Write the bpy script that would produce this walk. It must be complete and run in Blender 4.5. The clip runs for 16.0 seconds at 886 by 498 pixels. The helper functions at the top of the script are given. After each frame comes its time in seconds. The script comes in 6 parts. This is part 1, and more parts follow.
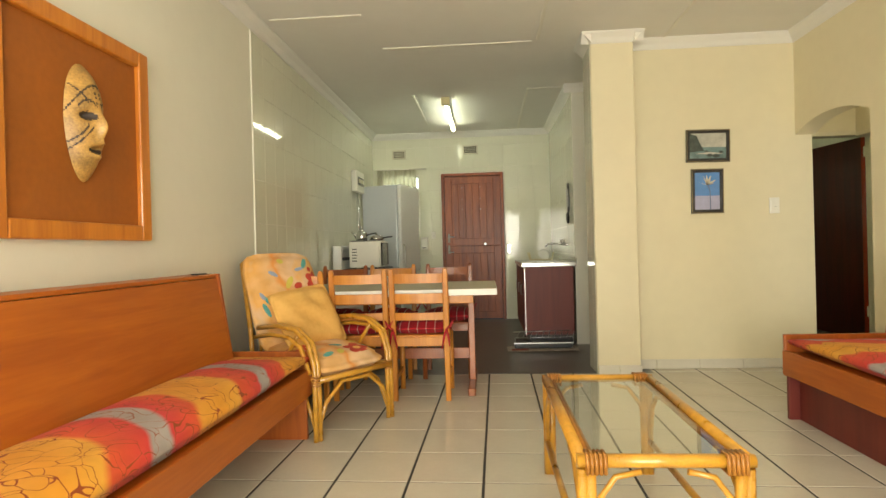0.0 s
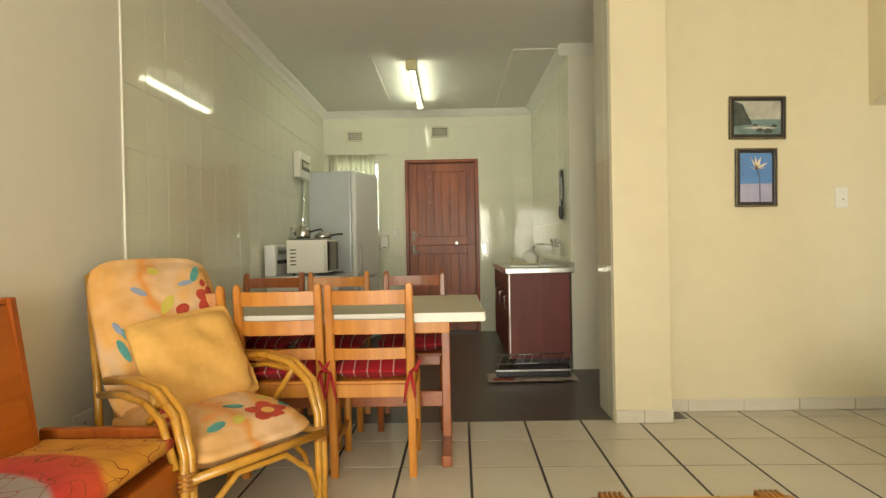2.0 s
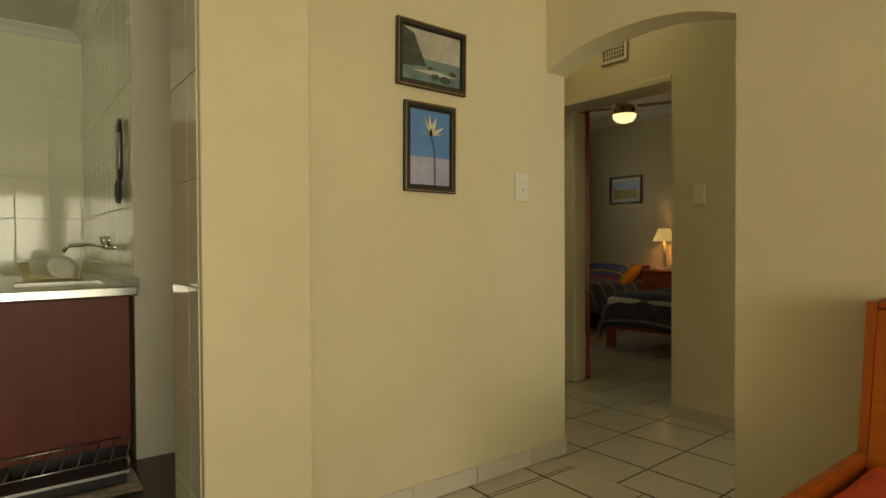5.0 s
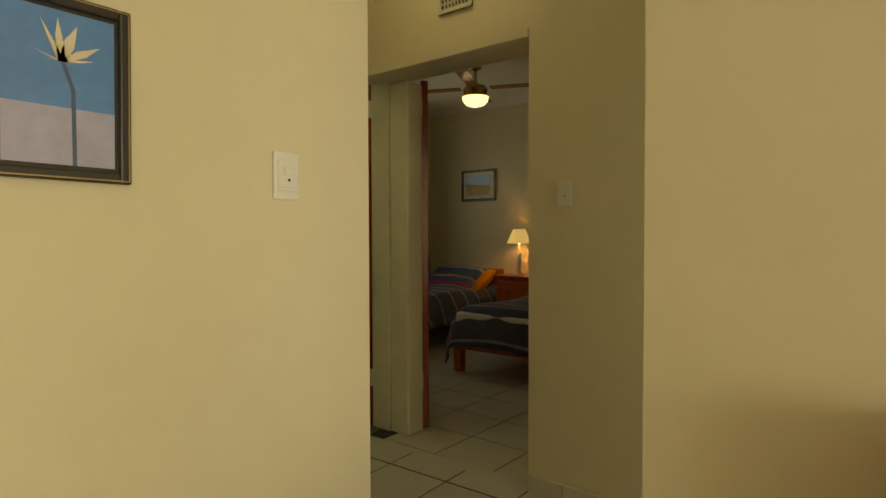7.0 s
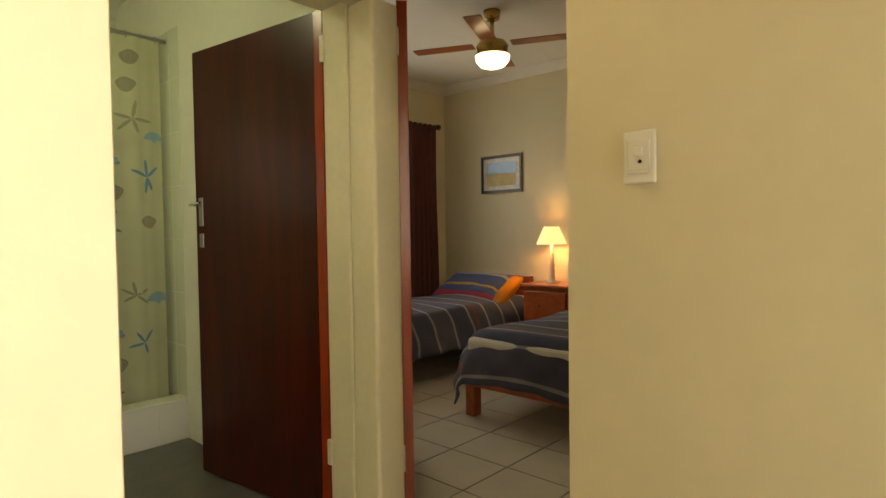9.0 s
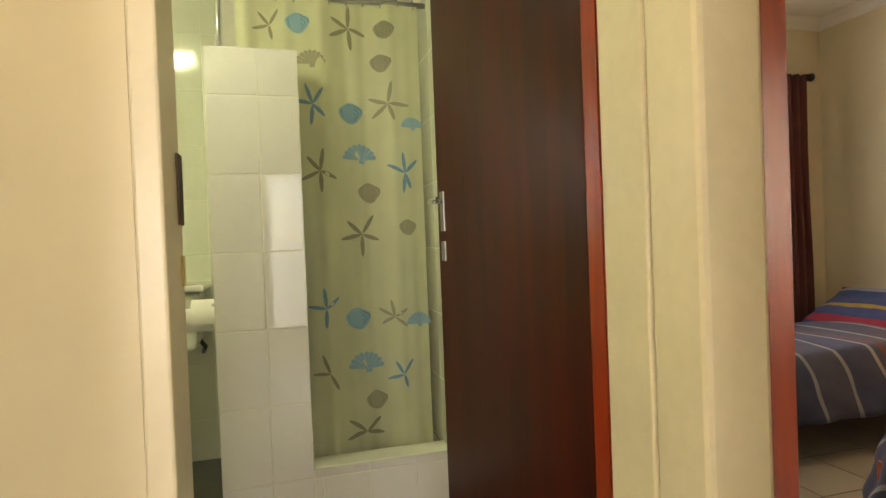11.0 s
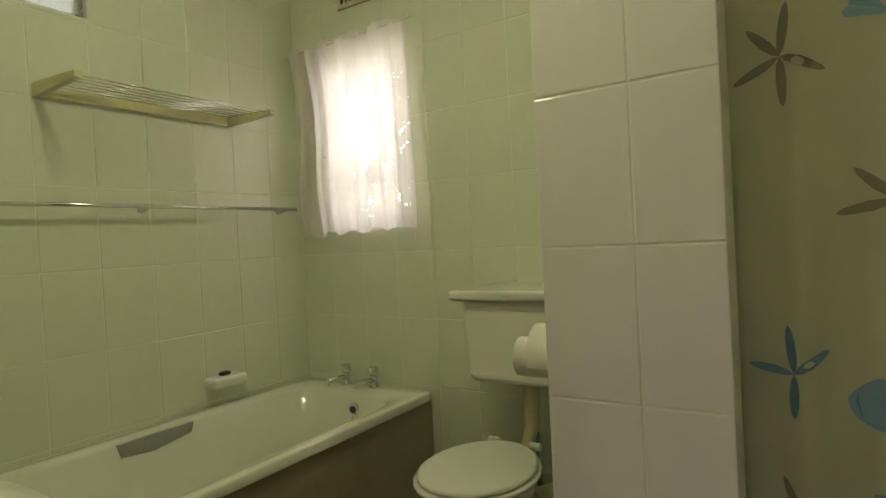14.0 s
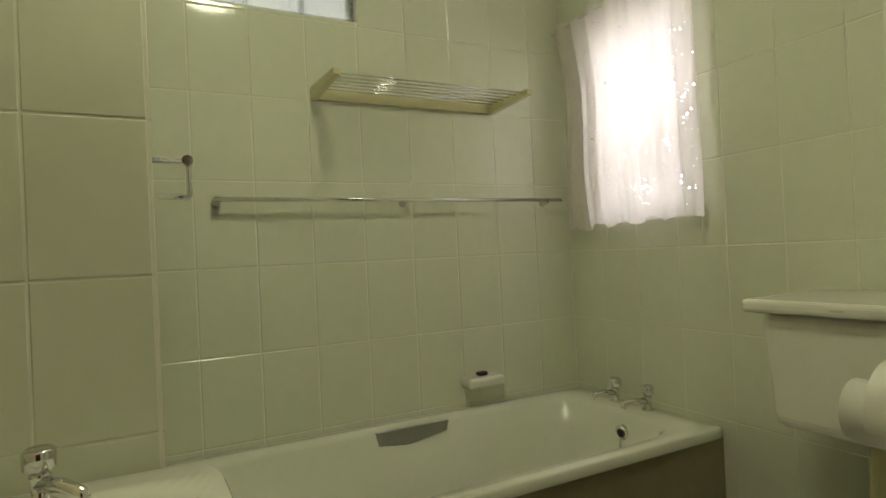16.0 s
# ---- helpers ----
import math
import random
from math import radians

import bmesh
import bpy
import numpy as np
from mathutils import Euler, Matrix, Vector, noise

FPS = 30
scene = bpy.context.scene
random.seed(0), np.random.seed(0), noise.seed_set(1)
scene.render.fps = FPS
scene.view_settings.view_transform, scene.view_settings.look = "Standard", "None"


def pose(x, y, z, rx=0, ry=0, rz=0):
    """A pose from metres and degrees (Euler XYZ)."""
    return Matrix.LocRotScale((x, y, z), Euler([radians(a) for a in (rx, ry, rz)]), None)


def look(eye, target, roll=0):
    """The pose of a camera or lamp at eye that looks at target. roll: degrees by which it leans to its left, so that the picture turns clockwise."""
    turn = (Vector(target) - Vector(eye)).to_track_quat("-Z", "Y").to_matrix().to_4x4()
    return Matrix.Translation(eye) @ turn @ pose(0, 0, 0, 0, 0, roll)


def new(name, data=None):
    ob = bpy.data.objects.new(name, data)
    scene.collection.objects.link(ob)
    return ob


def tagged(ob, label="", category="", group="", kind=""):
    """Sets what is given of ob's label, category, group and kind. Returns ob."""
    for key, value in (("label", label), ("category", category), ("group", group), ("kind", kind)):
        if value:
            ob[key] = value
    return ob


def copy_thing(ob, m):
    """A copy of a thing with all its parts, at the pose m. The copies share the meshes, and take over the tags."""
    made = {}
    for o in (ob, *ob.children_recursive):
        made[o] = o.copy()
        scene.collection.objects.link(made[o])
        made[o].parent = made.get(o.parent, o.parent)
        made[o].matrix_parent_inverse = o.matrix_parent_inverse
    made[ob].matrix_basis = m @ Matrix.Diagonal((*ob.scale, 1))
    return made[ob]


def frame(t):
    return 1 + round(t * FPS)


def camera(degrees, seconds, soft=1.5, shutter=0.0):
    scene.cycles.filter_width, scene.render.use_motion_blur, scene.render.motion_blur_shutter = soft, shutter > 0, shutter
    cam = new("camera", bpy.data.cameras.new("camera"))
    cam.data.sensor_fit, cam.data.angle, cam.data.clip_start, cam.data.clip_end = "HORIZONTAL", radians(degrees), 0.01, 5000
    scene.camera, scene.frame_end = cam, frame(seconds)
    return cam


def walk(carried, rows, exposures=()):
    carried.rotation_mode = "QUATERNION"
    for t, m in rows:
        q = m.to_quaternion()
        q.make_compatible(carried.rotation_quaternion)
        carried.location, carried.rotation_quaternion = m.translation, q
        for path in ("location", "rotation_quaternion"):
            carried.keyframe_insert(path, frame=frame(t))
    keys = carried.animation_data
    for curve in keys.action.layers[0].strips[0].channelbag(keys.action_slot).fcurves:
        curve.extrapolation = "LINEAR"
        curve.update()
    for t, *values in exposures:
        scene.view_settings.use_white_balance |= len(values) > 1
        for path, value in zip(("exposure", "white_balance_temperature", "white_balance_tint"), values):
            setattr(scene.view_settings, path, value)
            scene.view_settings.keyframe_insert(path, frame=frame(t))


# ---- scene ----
cam = camera(75.2, 16.0)
PATH = [
    (0, (0.33, 0.327, 1.018), (0.176, 2.321, 1.014), -1.5),
    (0.5, (0.299, 0.617, 1.065), (0.154, 2.611, 1.053), -1.3),
    (1, (0.284, 0.919, 1.051), (0.146, 2.914, 1.032), -1.4),
    (1.5, (0.272, 1.218, 1.052), (0.152, 3.215, 1.031), -1.3),
    (2, (0.239, 1.554, 1.049), (0.21, 3.554, 1.032), -1.1),
    (2.5, (0.243, 1.895, 1.039), (0.368, 3.891, 1.018), -1.0),
    (3, (0.265, 2.197, 1.015), (0.587, 4.171, 0.998), -0.7),
    (3.3, (0.284, 2.414, 1.041), (0.821, 4.34, 1.011), -0.4),
    (3.5, (0.311, 2.474, 1.038), (0.99, 4.356, 1.016), -0.6),
    (4, (0.451, 2.763, 1.027), (1.357, 4.546, 1.001), -0.6),
    (4.5, (0.596, 2.991, 1.029), (1.606, 4.717, 1.0), -0.5),
    (5, (0.736, 3.195, 1.048), (1.944, 4.789, 1.017), -0.3),
    (5.2, (0.804, 3.26, 1.041), (2.074, 4.805, 1.01), -0.4),
    (7.3, (1.849, 3.866, 1.141), (3.406, 5.12, 1.079), -0.1),
    (7.5, (1.95, 3.916, 1.139), (3.509, 5.166, 1.074), -0.1),
    (8, (2.205, 4.067, 1.15), (3.769, 5.312, 1.085), -0.2),
    (8.2, (2.301, 4.122, 1.149), (3.865, 5.367, 1.083), -0.2),
    (10.3, (3.217, 4.91, 1.146), (4.117, 6.696, 1.108), -2.1),
    (10.5, (3.277, 4.98, 1.147), (4.042, 6.828, 1.111), -2.1),
    (11, (3.393, 5.195, 1.154), (3.926, 7.122, 1.124), -2.2),
    (11.5, (3.472, 5.40, 1.165), (3.850, 7.364, 1.129), -2.1),
    (12, (3.568, 5.66, 1.185), (3.731, 7.653, 1.133), -2.1),
    (12.5, (3.655, 5.95, 1.175), (3.455, 7.940, 1.107), -2.6),
    (13, (3.669, 6.174, 1.174), (3.224, 8.123, 1.108), -2.8),
    (13.5, (3.65, 6.35, 1.181), (2.88, 8.195, 1.129), -3.0),
    (14, (3.614, 6.49, 1.164), (2.519, 8.163, 1.133), -3.0),
    (14.5, (3.566, 6.61, 1.164), (2.287, 8.149, 1.144), -3.0),
    (15, (3.53, 6.705, 1.145), (2.046, 8.046, 1.143), -3.0),
    (15.5, (3.495, 6.768, 1.150), (1.845, 7.899, 1.155), -2.9),
    (16, (3.486, 6.818, 1.137), (1.712, 7.741, 1.154), -2.7),
]
EXPOSURES = [
    (0.0, 0.0, 7000, 6), (2.5, 0.05, 7100, 5), (4.0, -0.25, 7700, 4), (5.2, -0.85, 8500, 0), (7.3, -0.45, 8800, 0), (8.2, 0.16, 8500, 3),
    (10.3, 1.8, 6300, 20), (11.0, 1.72, 7000, 18), (12.0, 1.28, 7500, 15), (13.0, 1.05, 7000, 15), (13.7, 0.95, 6900, 15), (14.5, 0.5, 6700, 19), (15.2, 0.4, 6500, 21), (16.0, 0.78, 6500, 22),
]
walk(cam, [(t, look(eye, target, roll)) for t, eye, target, roll in PATH], EXPOSURES)

# ---- daylight, lamps, exposure ----
world = bpy.data.worlds.new("World")
scene.world = world
world.use_nodes = True
wn = world.node_tree
sky = wn.nodes.new("ShaderNodeTexSky")
sky.sky_type = "NISHITA"
sky.sun_disc = False
sky.sun_elevation, sky.sun_rotation = radians(48), radians(150)
wn.links.new(sky.outputs[0], wn.nodes["Background"].inputs[0])
wn.nodes["Background"].inputs[1].default_value = 0.12


def lamp(name, kind, where, target, power, color, sx=0.1, sy=0.1):
    data = bpy.data.lights.new(name, kind)
    data.energy, data.color = power, color
    if kind == "AREA":
        data.shape, data.size, data.size_y = "RECTANGLE", sx, sy
    elif kind == "POINT":
        data.shadow_soft_size = sx
    ob = new(name, data)
    ob.matrix_world = look(where, target)
    return ob


sun = lamp("sun", "SUN", (0, -5, 8), (2.5, 0.5, 0), 2.5, (1, 0.95, 0.86))
sun.data.angle = radians(0.6)
lamp("daylight_patio", "AREA", (0.25, -1.72, 1.15), (0.25, 5, 1.05), 228, (1.0, 0.97, 0.9), 2.3, 2.0)
lamp("daylight_kitchen", "AREA", (-0.86, 8.50, 1.62), (-0.86, 5, 1.5), 7, (0.96, 1.0, 0.9), 0.5, 0.8)
lamp("daylight_bath", "AREA", (1.875, 8.70, 1.62), (2.1, 5, 1.2), 4.4, (1.0, 0.97, 0.95), 0.42, 0.72)
# lamp added in the closed wall pocket to brighten the glass blocks from behind
lamp("block_pocket_fill", "AREA", (1.326, 7.273, 2.132), (3, 7.273, 2.1), 0.10, (0.95, 1.0, 0.92), 0.56, 0.18)
lamp("daylight_passage", "AREA", (3.50, 3.21, 1.09), (3.50, 8, 0.9), 4.8, (1.0, 0.97, 0.92), 0.56, 1.7)
lamp("bedside_bulb", "POINT", (7.0, 7.08, 1.10), (7, 7, 0), 2.2, (1.0, 0.70, 0.38), 0.03)
lamp("daylight_bedroom", "AREA", (5.75, 8.62, 1.6), (5.75, 5, 1.0), 7, (1.0, 0.93, 0.82), 1.5, 1.1)

# ---- materials ----


def mat(name, color, rough=0.6, metal=0.0, vary=0.06, scale=6.0, bump=0.0, bscale=80.0, per=0.0, coat=0.0, stretch=None, dirt=None):
    """Plain surface with colour that varies at two scales, relief and, with per, a shift from piece to piece."""
    m = bpy.data.materials.new(name)
    m.use_nodes = True
    nt = m.node_tree
    N, L = nt.nodes, nt.links
    b = N["Principled BSDF"]
    b.inputs["Roughness"].default_value = rough
    b.inputs["Metallic"].default_value = metal
    b.inputs["Coat Weight"].default_value = coat
    b.inputs["Coat Roughness"].default_value = 0.12
    tc = N.new("ShaderNodeTexCoord")
    src = tc.outputs["Object"]
    if stretch:
        mp = N.new("ShaderNodeMapping")
        mp.inputs["Scale"].default_value = stretch
        L.new(src, mp.inputs[0])
        src = mp.outputs[0]
    n1, n2 = N.new("ShaderNodeTexNoise"), N.new("ShaderNodeTexNoise")
    for n, s, d in ((n1, scale, 5), (n2, scale * 9, 3)):
        n.inputs["Scale"].default_value, n.inputs["Detail"].default_value = s, d
        L.new(src, n.inputs["Vector"])
    mix = N.new("ShaderNodeMath")
    mix.operation = "MULTIPLY_ADD"
    L.new(n2.outputs[0], mix.inputs[0])
    mix.inputs[1].default_value = 0.5
    L.new(n1.outputs[0], mix.inputs[2])
    last = mix.outputs[0]
    if per:
        oi = N.new("ShaderNodeObjectInfo")
        ad = N.new("ShaderNodeMath")
        ad.operation = "MULTIPLY_ADD"
        L.new(oi.outputs["Random"], ad.inputs[0])
        ad.inputs[1].default_value = per
        L.new(last, ad.inputs[2])
        last = ad.outputs[0]
    ramp = N.new("ShaderNodeMapRange")
    ramp.inputs["From Min"].default_value, ramp.inputs["From Max"].default_value = 0.4, 1.1 + per
    L.new(last, ramp.inputs[0])
    cm = N.new("ShaderNodeMix")
    cm.data_type = "RGBA"
    lo = dirt if dirt else [c * (1 - 2.2 * vary) for c in color]
    cm.inputs[6].default_value = (*lo, 1)
    cm.inputs[7].default_value = (*[min(1, c * (1 + vary)) for c in color], 1)
    L.new(ramp.outputs[0], cm.inputs[0])
    L.new(cm.outputs[2], b.inputs["Base Color"])
    rr = N.new("ShaderNodeMapRange")
    rr.inputs["To Min"].default_value, rr.inputs["To Max"].default_value = rough * 0.85, min(1, rough * 1.2)
    L.new(n1.outputs[0], rr.inputs[0])
    L.new(rr.outputs[0], b.inputs["Roughness"])
    if bump:
        bn = N.new("ShaderNodeTexNoise")
        bn.inputs["Scale"].default_value, bn.inputs["Detail"].default_value = bscale, 4
        L.new(src, bn.inputs["Vector"])
        bp = N.new("ShaderNodeBump")
        bp.inputs["Strength"].default_value, bp.inputs["Distance"].default_value = bump, 0.004
        L.new(bn.outputs[0], bp.inputs["Height"])
        L.new(bp.outputs[0], b.inputs["Normal"])
    return m


def wood(name, dark, light, rough=0.35, along="X", scale=2.0, coat=0.3):
    """Varnished wood with stretched grain along one local axis."""
    m = bpy.data.materials.new(name)
    m.use_nodes = True
    N, L = m.node_tree.nodes, m.node_tree.links
    b = N["Principled BSDF"]
    b.inputs["Roughness"].default_value = rough
    b.inputs["Coat Weight"].default_value, b.inputs["Coat Roughness"].default_value = coat, 0.15
    tc, mp = N.new("ShaderNodeTexCoord"), N.new("ShaderNodeMapping")
    s = [14 * scale, 14 * scale, 14 * scale]
    s["XYZ".index(along)] = 1.1 * scale
    mp.inputs["Scale"].default_value = s
    L.new(tc.outputs["Object"], mp.inputs[0])
    n1, n2 = N.new("ShaderNodeTexNoise"), N.new("ShaderNodeTexNoise")
    n1.inputs["Scale"].default_value, n1.inputs["Detail"].default_value, n1.inputs["Distortion"].default_value = 1.0, 6, 0.8
    n2.inputs["Scale"].default_value, n2.inputs["Detail"].default_value = 5.0, 3
    L.new(mp.outputs[0], n1.inputs["Vector"])
    L.new(mp.outputs[0], n2.inputs["Vector"])
    ad = N.new("ShaderNodeMath")
    ad.operation = "MULTIPLY_ADD"
    L.new(n2.outputs[0], ad.inputs[0])
    ad.inputs[1].default_value = 0.35
    L.new(n1.outputs[0], ad.inputs[2])
    oi, ad2 = N.new("ShaderNodeObjectInfo"), N.new("ShaderNodeMath")
    ad2.operation = "MULTIPLY_ADD"
    L.new(oi.outputs["Random"], ad2.inputs[0])
    ad2.inputs[1].default_value = 0.12
    L.new(ad.outputs[0], ad2.inputs[2])
    rp = N.new("ShaderNodeMapRange")
    rp.inputs["From Min"].default_value, rp.inputs["From Max"].default_value = 0.5, 0.95
    L.new(ad2.outputs[0], rp.inputs[0])
    cm = N.new("ShaderNodeMix")
    cm.data_type = "RGBA"
    cm.inputs[6].default_value, cm.inputs[7].default_value = (*dark, 1), (*light, 1)
    L.new(rp.outputs[0], cm.inputs[0])
    L.new(cm.outputs[2], b.inputs["Base Color"])
    bp = N.new("ShaderNodeBump")
    bp.inputs["Strength"].default_value, bp.inputs["Distance"].default_value = 0.15, 0.002
    L.new(n1.outputs[0], bp.inputs["Height"])
    L.new(bp.outputs[0], b.inputs["Normal"])
    return m


def banded(name, axis, stops, scale=1.0, wobble=0.0, rough=0.85, wscale=5.0, lines=None, bow=None, uv=False):
    """Woven or printed cloth: colour bands along a local axis; stops of (place in 0..1, colour), repeated every 1/scale metres."""
    m = bpy.data.materials.new(name)
    m.use_nodes = True
    N, L = m.node_tree.nodes, m.node_tree.links
    b = N["Principled BSDF"]
    b.inputs["Roughness"].default_value = rough
    b.inputs["Sheen Weight"].default_value = 0.04
    b.inputs["Specular IOR Level"].default_value = 0.25
    tc, sp = N.new("ShaderNodeTexCoord"), N.new("ShaderNodeSeparateXYZ")
    L.new(tc.outputs["UV" if uv else "Object"], sp.inputs[0])
    ns = N.new("ShaderNodeTexNoise")
    ns.inputs["Scale"].default_value, ns.inputs["Detail"].default_value = wscale, 2
    L.new(tc.outputs["Object"], ns.inputs["Vector"])
    wb = N.new("ShaderNodeMath")
    wb.operation = "MULTIPLY_ADD"
    L.new(ns.outputs[0], wb.inputs[0])
    wb.inputs[1].default_value = wobble
    L.new(sp.outputs["XYZ".index(axis)], wb.inputs[2])
    if bow:
        # bands that bend over towards the front edge
        mb, pw, sm = N.new("ShaderNodeMath"), N.new("ShaderNodeMath"), N.new("ShaderNodeMath")
        mb.operation, pw.operation, sm.operation = "MAXIMUM", "POWER", "MULTIPLY_ADD"
        of = N.new("ShaderNodeMath")
        of.operation = "ADD"
        L.new(sp.outputs[0], of.inputs[0])
        of.inputs[1].default_value = bow[0]
        L.new(of.outputs[0], mb.inputs[0])
        mb.inputs[1].default_value = 0
        L.new(mb.outputs[0], pw.inputs[0])
        pw.inputs[1].default_value = 2.0
        L.new(pw.outputs[0], sm.inputs[0])
        sm.inputs[1].default_value = bow[1]
        L.new(wb.outputs[0], sm.inputs[2])
        wb = sm
    ml = N.new("ShaderNodeMath")
    ml.operation = "MULTIPLY"
    L.new(wb.outputs[0], ml.inputs[0])
    ml.inputs[1].default_value = scale
    fr = N.new("ShaderNodeMath")
    fr.operation = "FRACT"
    L.new(ml.outputs[0], fr.inputs[0])
    cr = N.new("ShaderNodeValToRGB")
    cr.color_ramp.interpolation = "CONSTANT" if wobble == 0 else "LINEAR"
    e = cr.color_ramp.elements
    while len(e) < len(stops):
        e.new(0.5)
    for i, (p, c) in enumerate(stops):
        e[i].position, e[i].color = p, (*c, 1)
    L.new(fr.outputs[0], cr.inputs[0])
    out = cr.outputs[0]
    if lines:
        vo = N.new("ShaderNodeTexVoronoi")
        vo.feature = "DISTANCE_TO_EDGE"
        vo.inputs["Scale"].default_value = lines[0]
        L.new(ns.outputs["Color"], vo.inputs["Vector"])
        lt = N.new("ShaderNodeMath")
        lt.operation = "LESS_THAN"
        L.new(vo.outputs["Distance"], lt.inputs[0])
        lt.inputs[1].default_value = lines[1]
        mm = N.new("ShaderNodeMix")
        mm.data_type = "RGBA"
        L.new(lt.outputs[0], mm.inputs[0])
        L.new(out, mm.inputs[6])
        mm.inputs[7].default_value = (*lines[2], 1)
        out = mm.outputs[2]
    n2 = N.new("ShaderNodeTexNoise")
    n2.inputs["Scale"].default_value, n2.inputs["Detail"].default_value = 12, 4
    L.new(tc.outputs["Object"], n2.inputs["Vector"])
    mr = N.new("ShaderNodeMapRange")
    mr.inputs["To Min"].default_value, mr.inputs["To Max"].default_value = 0.72, 1.18
    L.new(n2.outputs[0], mr.inputs[0])
    mx = N.new("ShaderNodeMix")
    mx.data_type, mx.blend_type = "RGBA", "MULTIPLY"
    mx.inputs[0].default_value = 1
    L.new(out, mx.inputs[6])
    L.new(mr.outputs[0], mx.inputs[7])
    L.new(mx.outputs[2], b.inputs["Base Color"])
    wv = N.new("ShaderNodeTexNoise")
    wv.inputs["Scale"].default_value = 500
    L.new(tc.outputs["Object"], wv.inputs["Vector"])
    bp = N.new("ShaderNodeBump")
    bp.inputs["Strength"].default_value, bp.inputs["Distance"].default_value = 0.3, 0.002
    L.new(wv.outputs[0], bp.inputs["Height"])
    L.new(bp.outputs[0], b.inputs["Normal"])
    return m


def glass(name, tint=(0.92, 0.96, 0.94), rough=0.0, bump=0.0):
    m = bpy.data.materials.new(name)
    m.use_nodes = True
    N, L = m.node_tree.nodes, m.node_tree.links
    b = N["Principled BSDF"]
    b.inputs["Base Color"].default_value = (*tint, 1)
    b.inputs["Transmission Weight"].default_value = 1
    b.inputs["Roughness"].default_value = rough
    b.inputs["IOR"].default_value = 1.45
    if bump:
        n = N.new("ShaderNodeTexNoise")
        n.inputs["Scale"].default_value = 25
        bp = N.new("ShaderNodeBump")
        bp.inputs["Strength"].default_value, bp.inputs["Distance"].default_value = bump, 0.01
        L.new(n.outputs[0], bp.inputs["Height"])
        L.new(bp.outputs[0], b.inputs["Normal"])
    return m


def glow(name, color, strength):
    m = bpy.data.materials.new(name)
    m.use_nodes = True
    b = m.node_tree.nodes["Principled BSDF"]
    b.inputs["Base Color"].default_value = (*color, 1)
    b.inputs["Emission Color"].default_value = (*color, 1)
    b.inputs["Emission Strength"].default_value = strength
    return m


def sheer(name, color, holes, scale):
    """Thin cloth that lets light through; holes is the open share of a lace, 0 for none."""
    m = bpy.data.materials.new(name)
    m.use_nodes = True
    N, L = m.node_tree.nodes, m.node_tree.links
    N.remove(N["Principled BSDF"])
    df, tl, mx = N.new("ShaderNodeBsdfDiffuse"), N.new("ShaderNodeBsdfTranslucent"), N.new("ShaderNodeMixShader")
    tc, no = N.new("ShaderNodeTexCoord"), N.new("ShaderNodeTexNoise")
    no.inputs["Scale"].default_value = 7
    L.new(tc.outputs["Object"], no.inputs["Vector"])
    cm = N.new("ShaderNodeMix")
    cm.data_type = "RGBA"
    cm.inputs[6].default_value = (*[c * 0.86 for c in color], 1)
    cm.inputs[7].default_value = (*color, 1)
    L.new(no.outputs[0], cm.inputs[0])
    L.new(cm.outputs[2], df.inputs[0])
    L.new(cm.outputs[2], tl.inputs[0])
    mx.inputs[0].default_value = 0.5
    L.new(df.outputs[0], mx.inputs[1])
    L.new(tl.outputs[0], mx.inputs[2])
    out = mx.outputs[0]
    if holes:
        vo, tr, m2 = N.new("ShaderNodeTexVoronoi"), N.new("ShaderNodeBsdfTransparent"), N.new("ShaderNodeMixShader")
        vo.inputs["Scale"].default_value = scale
        L.new(tc.outputs["Object"], vo.inputs["Vector"])
        n2 = N.new("ShaderNodeTexNoise")
        n2.inputs["Scale"].default_value = scale * 0.22
        L.new(tc.outputs["Object"], n2.inputs["Vector"])
        ad = N.new("ShaderNodeMath")
        ad.operation = "ADD"
        L.new(vo.outputs["Distance"], ad.inputs[0])
        L.new(n2.outputs[0], ad.inputs[1])
        lt = N.new("ShaderNodeMath")
        lt.operation = "LESS_THAN"
        L.new(ad.outputs[0], lt.inputs[0])
        lt.inputs[1].default_value = holes
        L.new(lt.outputs[0], m2.inputs[0])
        L.new(out, m2.inputs[1])
        L.new(tr.outputs[0], m2.inputs[2])
        out = m2.outputs[0]
    L.new(out, N["Material Output"].inputs[0])
    return m


CREAM = mat("cream_plaster", (0.74, 0.67, 0.47), 0.45, vary=0.03, scale=1.2, bump=0.12, bscale=60)
PALE = mat("pale_plaster", (0.76, 0.74, 0.64), 0.55, vary=0.02, scale=1.3, bump=0.1, bscale=60)
CEIL = mat("ceiling_board", (0.80, 0.79, 0.74), 0.7, vary=0.02, scale=1.0)
WHITE = mat("white_paint", (0.80, 0.78, 0.70), 0.4, vary=0.03, scale=3)
FRAMEP = mat("cream_gloss_paint", (0.76, 0.70, 0.52), 0.3, vary=0.05, scale=4, bump=0.1, bscale=30)
FTILE = mat("floor_tile", (0.64, 0.60, 0.50), 0.16, vary=0.05, scale=5, per=0.25, bump=0.02, bscale=30)
GROUT = mat("dark_grout", (0.05, 0.045, 0.04), 0.9, vary=0.15, scale=20)
WTILE = mat("wall_tile", (0.76, 0.76, 0.62), 0.06, vary=0.02, scale=3, per=0.1, bump=0.008, bscale=5)
BTILE = mat("bath_tile", (0.74, 0.76, 0.62), 0.08, vary=0.03, scale=3, per=0.12, bump=0.008, bscale=5)
